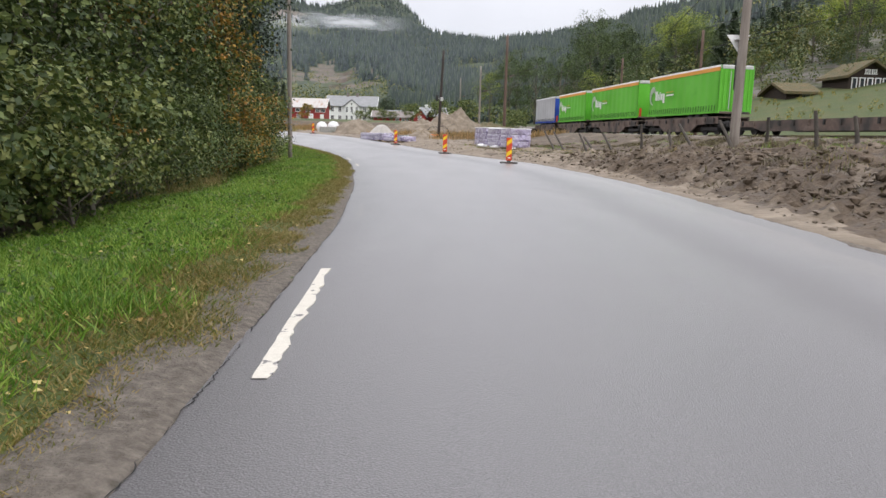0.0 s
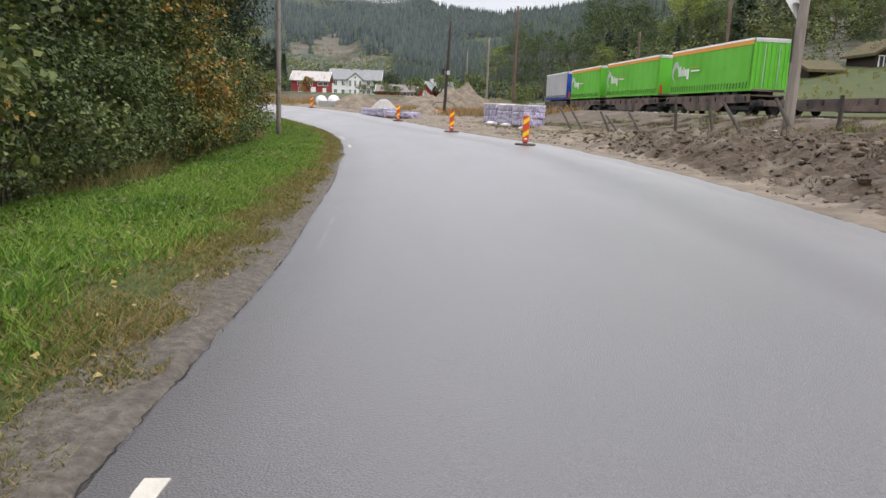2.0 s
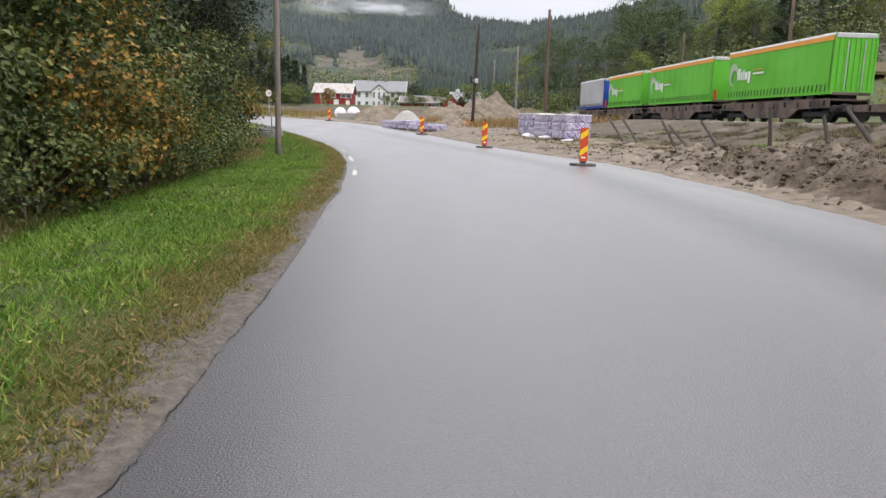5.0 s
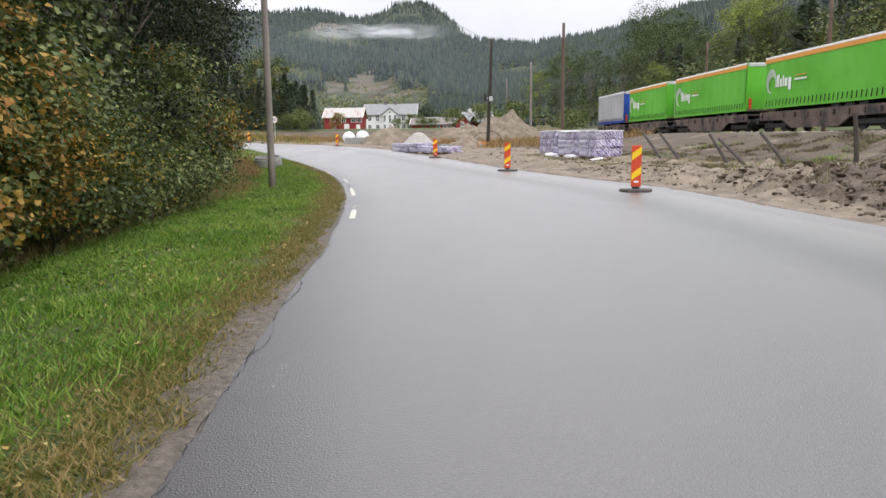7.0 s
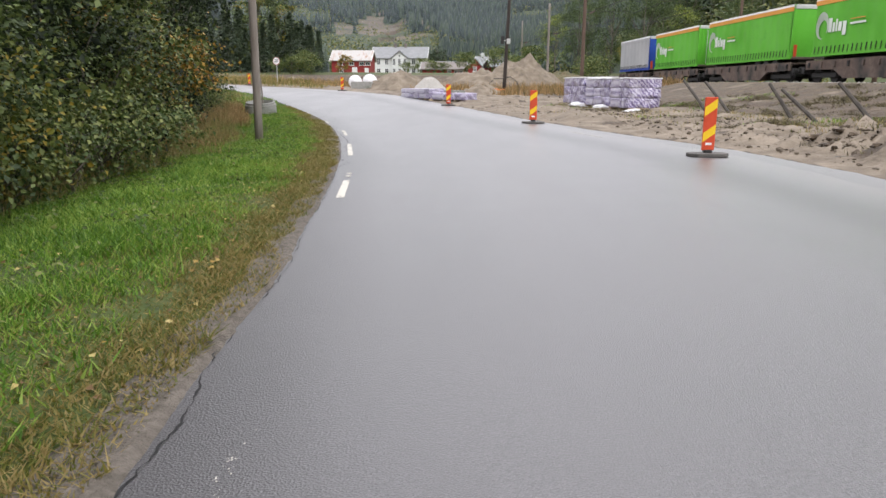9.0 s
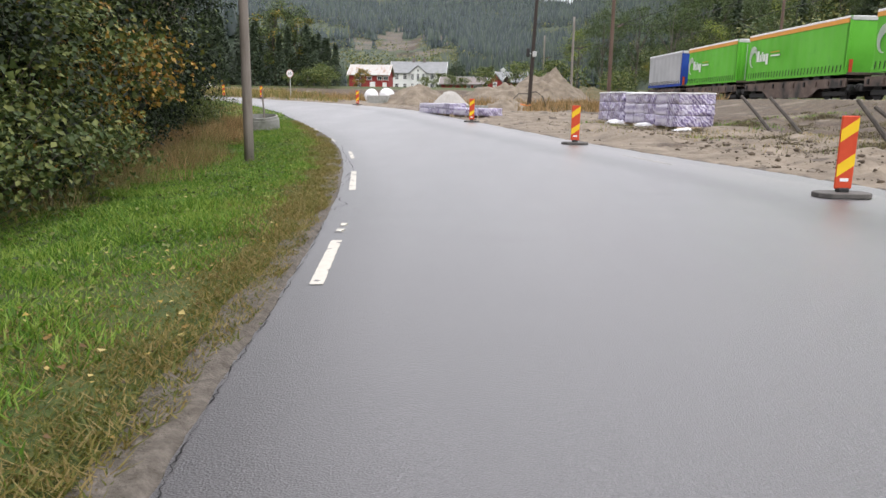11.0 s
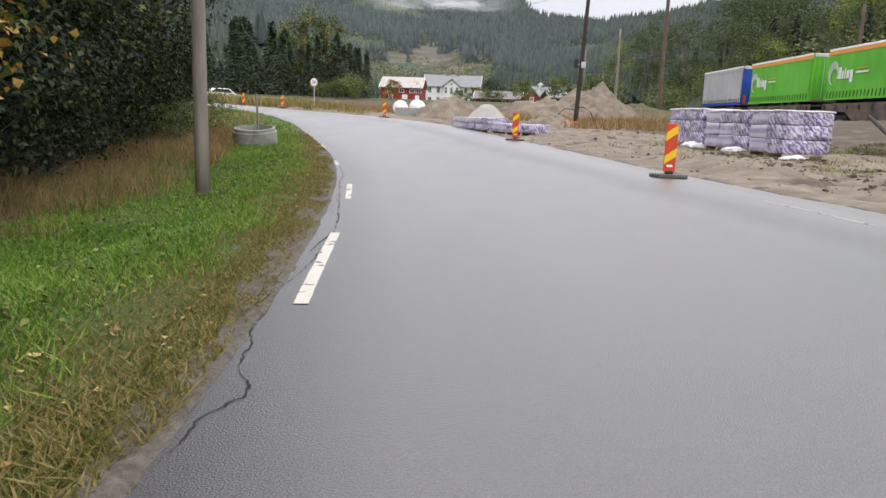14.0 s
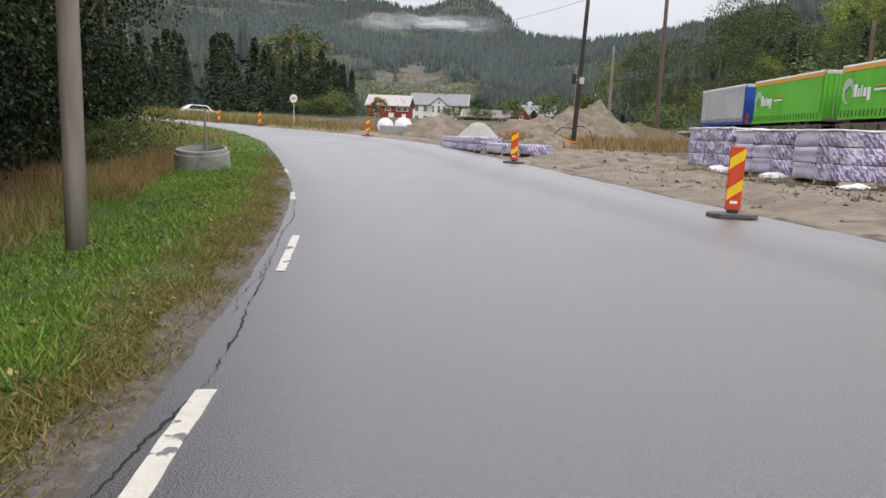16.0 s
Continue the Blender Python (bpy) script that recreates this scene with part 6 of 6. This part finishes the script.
blades(9000, 46, 90, 1.5, 8, 0.3, 0.8, "bend_dry_grass", M["grass_dry"], "tall dry grass on the inside of the bend", dens=lambda x, y, e: np.clip(0.3 + patch(x, y, 0.3), 0, 1), width=0.02, curve=0.8)
blades(20000, 82, 108, 1.5, 10, 0.7, 1.25, "far_bend_grass", M["grass_dry"], "tall dry grass placed to hide the far car from camera", side=1, width=0.04)
blades(9000, 62, 130, 0.8, 14, 0.3, 0.8, "far_verge_grass", M["grass_dry"], "dry grass beside the far bend", side=1, dens=lambda x, y, e: (x < -14) * 1.0, width=0.03)

# fallen leaves on verge and road edge
n = 2200
yy = RNG.uniform(-8, 40, n)
ee = 0.12 + 2.2 * RNG.random(n) ** 1.7
xx = np.interp(yy, LEy, LEx) - ee
zz = np.array([max(land(a, b), road_z(a, b) if e < 0 else -9) + 0.03 for a, b, e in zip(xx, yy, ee)])
P = np.stack([xx, yy, zz], 1)
N = unit(RNG.normal(size=(n, 3)) * 0.25 + np.array((0, 0, 1)))
M["fallen"] = leaf_mat("fallen_leaf", [(0.14, 0.08, 0.03), (0.4, 0.26, 0.06), (0.5, 0.4, 0.16)], 0.9)
tagged(mesh_np("fallen_leaves", *leaves(P, N, RNG.uniform(0.018, 0.05, n), shape="lobed"), M["fallen"]), "fallen yellow leaves on the grass verge", "leaves", kind="stuff")


# broad low weeds in the verge
n = 15000
yy = RNG.uniform(-9, 40, n)
ee = RNG.uniform(0.9, 3.9, n)
xx = np.interp(yy, LEy, LEx) - ee
keep = patch(xx, yy, 1.6) > 0.05
xx, yy = xx[keep], yy[keep]
zz = np.array([land(a, b) + 0.03 for a, b in zip(xx, yy)]) + RNG.random(len(xx)) * 0.11
N = unit(RNG.normal(size=(len(xx), 3)) * 0.5 + np.array((0, 0, 1)))
tagged(mesh_np("verge_weeds", *leaves(np.stack([xx, yy, zz], 1), N, RNG.uniform(0.025, 0.06, len(xx)), 0.35), M["leaf_light"]), "low broad-leaved weeds in the verge", "weeds", kind="stuff")


# ---- trees in the middle distance ----
sp = spruce(10.5, 3.0, 2000, on(-46, 128), "dark green spruce at the forest edge")
for x, y, s in ((-52.5, 130, 0.85), (-44, 126, 0.8), (-49, 133, 0.95), (-56, 128, 1.0), (-61, 132, 1.1), (-41, 131, 0.72), (-66, 126, 1.1), (-38.5, 126, 0.85), (-35, 128, 0.75), (-33, 126, 0.85), (-29.2, 127, 0.72), (-27.4, 129, 0.7), (-25.8, 128, 0.62), (-31, 130, 0.9), (-72, 135, 1.2), (-58, 138, 1.2), (-50, 140, 1.2), (-42, 138, 1.05), (-79, 130, 1.3), (-54, 127, 0.9), (-47.5, 129, 1.05), (-63.5, 129, 1.0), (-43, 134, 1.0), (-39.5, 130, 0.95), (-45.5, 141, 1.15), (-53, 144, 1.25), (-48, 137, 1.1), (-56, 136, 1.1), (-61, 141, 1.25), (-40.5, 143, 1.2), (-67, 137, 1.2), (-36, 139, 1.0), (-32.5, 134, 0.85), (-30, 134, 0.8), (-28.5, 132, 0.72)):
    copy_scaled(sp, x, y, s, rng.uniform(0, 360))
bl = broadleaf("broadleaf_tree", 13.5, 3.6, 5200, 0.34, M["leaf"], "tall broadleaf tree turning yellow at the top", on(-37.2, 133), 90, 1.5, 0.25, group="far trees", mat2=M["leaf_yellow"], frac2=0.25)
copy_scaled(bl, -34.2, 135, 0.95, 100)
shrub = broadleaf("bush", 2.6, 1.6, 1500, 0.2, M["leaf_light"], "green shrub at the field edge", on(-27.5, 117), 30, 0.05, 0.06, group="field shrubs", category="bush")
for x, y, s in ((-24.5, 116, 1.1), (-26, 120, 1.3), (-30, 118, 0.8), (-14.5, 210, 1.7), (-8.2, 150, 0.9), (-6.5, 151, 0.8), (13.5, 95, 1.1), (-13.4, 150, 0.8), (15, 102, 1.4), (6, 108, 1.2), (8, 118, 1.6), (3, 125, 1.5), (-2, 135, 1.3)):
    copy_scaled(shrub, x, y, s, rng.uniform(0, 360))
broadleaf("bush", 2.9, 1.2, 1500, 0.2, M["leaf_autumn"], "orange autumn bush before the barn", on(-20.3, 120), 30, 0.05, 0.06, group="field shrubs", category="bush")
broadleaf("broadleaf_tree", 9.0, 3.0, 2600, 0.4, M["needle"], "round dark purple-black tree behind the farmhouse", on(-12.4, 240), 60, 1.0, 0.25, group="far trees")
tr = [broadleaf("broadleaf_tree", 18, 4.4, 6500, 0.25, M["leaf_wood"], "tall dark green tree behind the railway", on(33, 128), 80, 1.0, 0.25, group="trees behind the railway"),
      broadleaf("broadleaf_tree", 17, 4.2, 6000, 0.25, M["leaf_light"], "tall yellow-green tree behind the railway", on(52, 140), 80, 1.0, 0.22, group="trees behind the railway", mat2=M["leaf_lime"], frac2=0.35),
      broadleaf("broadleaf_tree", 8, 2.6, 4200, 0.18, M["leaf_light"], "young birch on the slope behind the railway", on(70, 130), 50, 0.6, 0.15, group="trees behind the railway", mat2=M["leaf_yellow"], frac2=0.2)]
for name, x, y, top, r, mat, label in (("broadleaf_tree", 42, 173, 32.0, 6.0, "leaf_wood", "very tall full green tree above the train"),
                                       ("broadleaf_tree", 51.5, 176, 30.0, 5.0, "leaf_wood", "tall green tree beside the tallest one"),
                                       ("broadleaf_tree", 65, 172, 33.0, 7.0, "leaf_lime", "bright lime-green tree above the train"),
                                       ("broadleaf_tree", 106, 168, 38.0, 6.5, "leaf_lime", "bright lime-green tree above the cabins")):
    broadleaf(name, top - land(x, y, False), r, 11000, 0.36, M[mat], label, on(x, y), 150, 2.0, 0.35, group="trees behind the railway")
for x, y, top in ((62.7, 143.5, 25.5), (72, 160, 31), (80, 158, 32), (57, 158, 26)):
    spruce(top - land(x, y, False), 4.2, 3600, on(x, y), "tall dark spruce behind the railway", group="trees behind the railway")
for x, y, s, k in ((29, 126, 0.75, 0), (37, 130, 0.8, 0), (41, 136, 0.8, 0), (45, 128, 0.7, 0), (55, 136, 0.8, 0), (58, 142, 0.8, 0), (25, 120, 0.75, 0), (30, 116, 0.6, 1), (22, 130, 0.8, 0), (47.5, 140, 0.75, 1), (65, 138, 0.8, 2), (74, 128, 1.0, 2), (81, 130, 1.5, 1), (88, 134, 1.4, 1), (78, 122, 0.9, 2), (86, 120, 1.0, 2), (60, 118, 0.7, 2), (46, 108, 0.6, 2), (42, 104, 0.55, 2), (36, 112, 0.6, 0), (32, 106, 0.45, 2), (92, 128, 1.3, 0), (96, 120, 1.3, 2), (18, 140, 0.8, 0), (15, 150, 0.7, 1), (21, 150, 0.9, 0), (100, 110, 1.2, 1), (90, 100, 1.0, 2), (24, 106, 0.5, 2), (21, 112, 0.55, 2), (38, 120, 0.8, 2), (70, 105, 0.5, 2), (73, 112, 0.7, 0)):
    copy_scaled(tr[k], x, y, s, rng.uniform(0, 360))


# ---- wooded hills ----
def hill_points(n, a0, a1, d0, d1, keep):
    out = []
    while len(out) < n:
        a = rng.uniform(a0, a1)
        d = d0 * (d1 / d0) ** rng.random()
        x, y = d * math.sin(radians(a)), 10 + d * math.cos(radians(a))
        if d < table(D0, a) * 1.02 or d > table(DI, a) * 1.06 or region(x, y) in (7, 8, 4) or not keep(x, y, a, d):
            n -= 0.15
            continue
        out.append((x, y, land(x, y, False), d))
    return np.array(out)


def cone_forest(P, name, mat, label, hlo, hhi, seg=7, tiers=((0.02, 0.55, 1.0), (0.3, 0.8, 0.72), (0.58, 1.0, 0.45)), slim=(0.13, 0.2)):
    n = len(P)
    h = RNG.uniform(hlo, hhi, n)
    r = h * RNG.uniform(*slim, n)
    V, F = [], []
    base = 0
    for lo, hi, w in tiers:
        a = np.arange(seg) * 2 * np.pi / seg
        ring = RNG.uniform(0.65, 1.25, (n, seg)) * (r * w)[:, None]
        ang = a[None] + RNG.uniform(0, 6.28, (n, 1))
        X = P[:, 0:1] + ring * np.cos(ang)
        Y = P[:, 1:2] + ring * np.sin(ang)
        Z = P[:, 2:3] + (lo * h)[:, None] + RNG.uniform(-0.04, 0.04, (n, seg)) * h[:, None]
        top = np.stack([P[:, 0], P[:, 1], P[:, 2] + hi * h], 1)[:, None]
        V.append(np.concatenate([np.stack([X, Y, Z], 2), top], 1).reshape(-1, 3))
        f = np.array([(k, (k + 1) % seg, seg) for k in range(seg)])
        F.append((np.arange(n)[:, None, None] * (seg + 1) + f[None]).reshape(-1, 3) + base)
        base += n * (seg + 1)
    return tagged(mesh_np(name, np.concatenate(V), np.concatenate(F), mat), label, "forest", kind="stuff")


def clump_forest(P, name, mat, label, hlo, hhi, q, fine=1.0):
    n = len(P)
    h = RNG.uniform(hlo, hhi, n)
    c = unit(RNG.normal(size=(n * q, 3))) * RNG.uniform(0.5, 1.0, (n * q, 1))
    hh = np.repeat(h, q)[:, None]
    B = np.repeat(P[:, :3], q, 0)
    Q = B + c * np.concatenate([hh * 0.3, hh * 0.3, hh * 0.45], 1) + np.concatenate([hh * 0, hh * 0, hh * 0.55], 1)
    N = unit(c + np.array((0, 0, 0.5)) + RNG.normal(size=c.shape) * 0.4)
    s = hh[:, 0] * RNG.uniform(0.07, 0.14, n * q) * fine
    return tagged(mesh_np(name, *leaves(Q, N, s, 0.5, 0.15), mat), label, "forest", kind="stuff")


FAR = ((0.02, 0.7, 1.0), (0.4, 1.0, 0.62))
cone_forest(hill_points(42000, -42, 36, 330, 2350, lambda x, y, a, d: fbm(x, y, 0.005) < 0.32 and not (-13 < a < -3 and hill(x, y) < 0.066 * d)), "spruce_forest", M["far_needle_hazed"], "dark spruce forest covering the hills", 9, 19, 5, FAR, (0.14, 0.22))
cone_forest(hill_points(3500, 6, 48, 230, 700, lambda x, y, a, d: True), "slope_spruces", M["far_needle_hazed"], "spruces on the near slope", 8, 13, 6)
far_sp = spruce(11, 2.2, 800, on(64, 150), "dark spruce on the slope behind the railway", group="spruces on the slope")
for x, y, z, d in hill_points(70, 10, 46, 105, 260, lambda x, y, a, d: True):
    copy_scaled(far_sp, x, y, rng.uniform(0.6, 1.15), rng.uniform(0, 360))
clump_forest(hill_points(5200, -22, 40, 300, 1900, lambda x, y, a, d: fbm(x, y, 0.005) > 0.12 or (a > 0 and fbm(x, y, 0.02) > 0.1)), "birch_forest", M["far_gold"], "yellow-green birches among the spruces", 7, 12, 16)
clump_forest(hill_points(950, 5, 48, 100, 420, lambda x, y, a, d: True), "slope_birches", M["far_leaf"], "yellow-green young trees on the near slope", 5, 10, 210, 0.5)
sp8 = [(d * math.sin(radians(a)), 10 + d * math.cos(radians(a)), d) for a, d in ((rng.uniform(23, 52), rng.uniform(108, 195)) for _ in range(330))]
clump_forest(np.array([(x, y, land(x, y, False), d) for x, y, d in sp8]), "rock_scrub", M["far_leaf"], "small trees and scrub among the rocks", 2, 6, 130, 0.6)
mp = [(d * math.sin(radians(a)), 10 + d * math.cos(radians(a)), d) for a, d in ((rng.uniform(20, 58), rng.uniform(56, 118)) for _ in range(420))]
clump_forest(np.array([(x, y, land(x, y, False), d) for x, y, d in mp if x > xt(y) + 6 and fbm(x, y, 0.06) > -0.2]), "meadow_scrub", M["leaf_yellow"], "low weeds and scrub on the meadow below the cabins", 0.4, 1.3, 60)
cp = [(d * math.sin(radians(a)), 10 + d * math.cos(radians(a)), d) for a, d in ((rng.uniform(-13.5, -2), rng.uniform(350, 1250)) for _ in range(3600))]
clump_forest(np.array([(x, y, land(x, y, False), d) for x, y, d in cp if region(x, y) == 7 and fbm(x, y, 0.02) > -0.1 or region(x, y) == 6 and hill(x, y) < 0.066 * d]), "clearing_scrub", M["far_leaf"], "low scrub in the felled clearing", 1.5, 5, 8)
# valley-floor wood behind the farm
vp = np.array([(x, y, land(x, y, False), math.hypot(x, y)) for x, y in ((rng.uniform(-120, 40), rng.uniform(255, 330)) for _ in range(420))])
cone_forest(vp[:200], "valley_spruces", M["far_needle_hazed"], "spruces behind the farm", 7, 12)
clump_forest(vp[200:], "valley_trees", M["far_leaf"], "broadleaf trees behind the farm", 6, 10, 50)
lp = np.array([(x, y, land(x, y, False), math.hypot(x, y)) for x, y in ((rng.uniform(-170, -48), rng.uniform(140, 210)) for _ in range(260))])
cone_forest(lp, "left_wood", M["far_needle_hazed"], "spruce wood beyond the bend", 12, 18)


# ---- mist along the mountain ----
def mist():
    m = bpy.data.materials.new("mist")
    m.use_nodes = True
    nn, l = m.node_tree.nodes, m.node_tree.links
    b = nn["Principled BSDF"]
    b.inputs["Base Color"].default_value = (0.85, 0.87, 0.9, 1)
    b.inputs["Roughness"].default_value = 1.0
    t = nn.new("ShaderNodeTexCoord")
    s = nn.new("ShaderNodeSeparateXYZ")
    l.new(t.outputs["Generated"], s.inputs[0])
    ns = nn.new("ShaderNodeTexNoise")
    ns.inputs["Scale"].default_value, ns.inputs["Detail"].default_value = 5.0, 6
    mp = nn.new("ShaderNodeMapping")
    mp.inputs["Scale"].default_value = (0.9, 1, 0.35)
    l.new(t.outputs["Generated"], mp.inputs["Vector"])
    l.new(mp.outputs[0], ns.inputs["Vector"])
    def arch(sock, p):
        a = nn.new("ShaderNodeMath")
        a.operation = 'SUBTRACT'
        l.new(sock, a.inputs[0])
        a.inputs[1].default_value = 0.5
        c = nn.new("ShaderNodeMath")
        c.operation = 'ABSOLUTE'
        l.new(a.outputs[0], c.inputs[0])
        d = nn.new("ShaderNodeMapRange")
        d.inputs["From Min"].default_value, d.inputs["From Max"].default_value = 0.5, p
        d.interpolation_type = 'SMOOTHSTEP'
        l.new(c.outputs[0], d.inputs["Value"])
        return d.outputs[0]
    u, v = arch(s.outputs["X"], 0.15), arch(s.outputs["Z"], 0.0)
    q = nn.new("ShaderNodeMapRange")
    q.inputs["From Min"].default_value, q.inputs["From Max"].default_value = 0.3, 0.62
    l.new(ns.outputs["Fac"], q.inputs["Value"])
    a = nn.new("ShaderNodeMath")
    a.operation = 'MULTIPLY'
    l.new(u, a.inputs[0])
    l.new(v, a.inputs[1])
    c = nn.new("ShaderNodeMath")
    c.operation = 'MULTIPLY'
    l.new(a.outputs[0], c.inputs[0])
    l.new(q.outputs[0], c.inputs[1])
    dm = nn.new("ShaderNodeMath")
    dm.operation = 'MULTIPLY'
    dm.inputs[1].default_value = 0.42
    l.new(c.outputs[0], dm.inputs[0])
    l.new(dm.outputs[0], b.inputs["Alpha"])
    verts, faces = [], []
    n = 40
    for i in range(n + 1):
        az = radians(-13.0 + 12.6 * i / n)
        for d, h in ((1150, 160), (1170, 190)):
            verts.append((d * math.sin(az), 10 + d * math.cos(az), h + 8 * fbm(i * 0.4, h, 0.5)))
    for i in range(n):
        faces.append((2 * i, 2 * i + 2, 2 * i + 3, 2 * i + 1))
    ob = from_arrays("mist_bank", verts, faces, m, smooth=True)
    tagged(ob, "thin white mist lying along the mountain", "mist", kind="structure")


mist()


def haze_veil():
    """Tinted sheet added before the mountain for haze, clear at its ends and at the top."""
    m = bpy.data.materials.new("haze")
    m.use_nodes = True
    nn, l = m.node_tree.nodes, m.node_tree.links
    b = nn["Principled BSDF"]
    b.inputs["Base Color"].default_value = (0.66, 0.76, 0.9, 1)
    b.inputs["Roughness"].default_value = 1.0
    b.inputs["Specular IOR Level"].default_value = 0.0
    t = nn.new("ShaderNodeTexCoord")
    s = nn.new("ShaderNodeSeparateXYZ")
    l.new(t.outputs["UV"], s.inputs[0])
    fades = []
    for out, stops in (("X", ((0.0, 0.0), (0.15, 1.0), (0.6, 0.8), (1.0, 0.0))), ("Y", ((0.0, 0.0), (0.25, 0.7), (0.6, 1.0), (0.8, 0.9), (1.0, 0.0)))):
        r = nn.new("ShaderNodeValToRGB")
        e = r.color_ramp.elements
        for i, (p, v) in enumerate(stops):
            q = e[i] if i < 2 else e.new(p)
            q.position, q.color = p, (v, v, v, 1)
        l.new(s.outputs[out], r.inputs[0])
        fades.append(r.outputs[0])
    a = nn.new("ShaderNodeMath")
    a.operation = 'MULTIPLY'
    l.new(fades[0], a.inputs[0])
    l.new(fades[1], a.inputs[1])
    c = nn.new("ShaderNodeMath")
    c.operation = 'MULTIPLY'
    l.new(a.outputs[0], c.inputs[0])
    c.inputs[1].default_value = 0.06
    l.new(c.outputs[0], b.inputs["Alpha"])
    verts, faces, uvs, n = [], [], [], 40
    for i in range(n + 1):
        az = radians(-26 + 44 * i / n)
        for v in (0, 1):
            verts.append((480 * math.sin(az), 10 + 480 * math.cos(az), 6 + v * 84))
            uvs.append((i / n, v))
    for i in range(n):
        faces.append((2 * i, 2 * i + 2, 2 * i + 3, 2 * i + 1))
    ob = from_arrays("haze_sheet", verts, faces, m, smooth=True)
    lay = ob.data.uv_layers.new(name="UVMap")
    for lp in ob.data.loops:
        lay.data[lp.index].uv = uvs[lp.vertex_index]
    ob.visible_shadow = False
    tagged(ob, "see-through bluish sheet added for distance haze", "haze", kind="structure")


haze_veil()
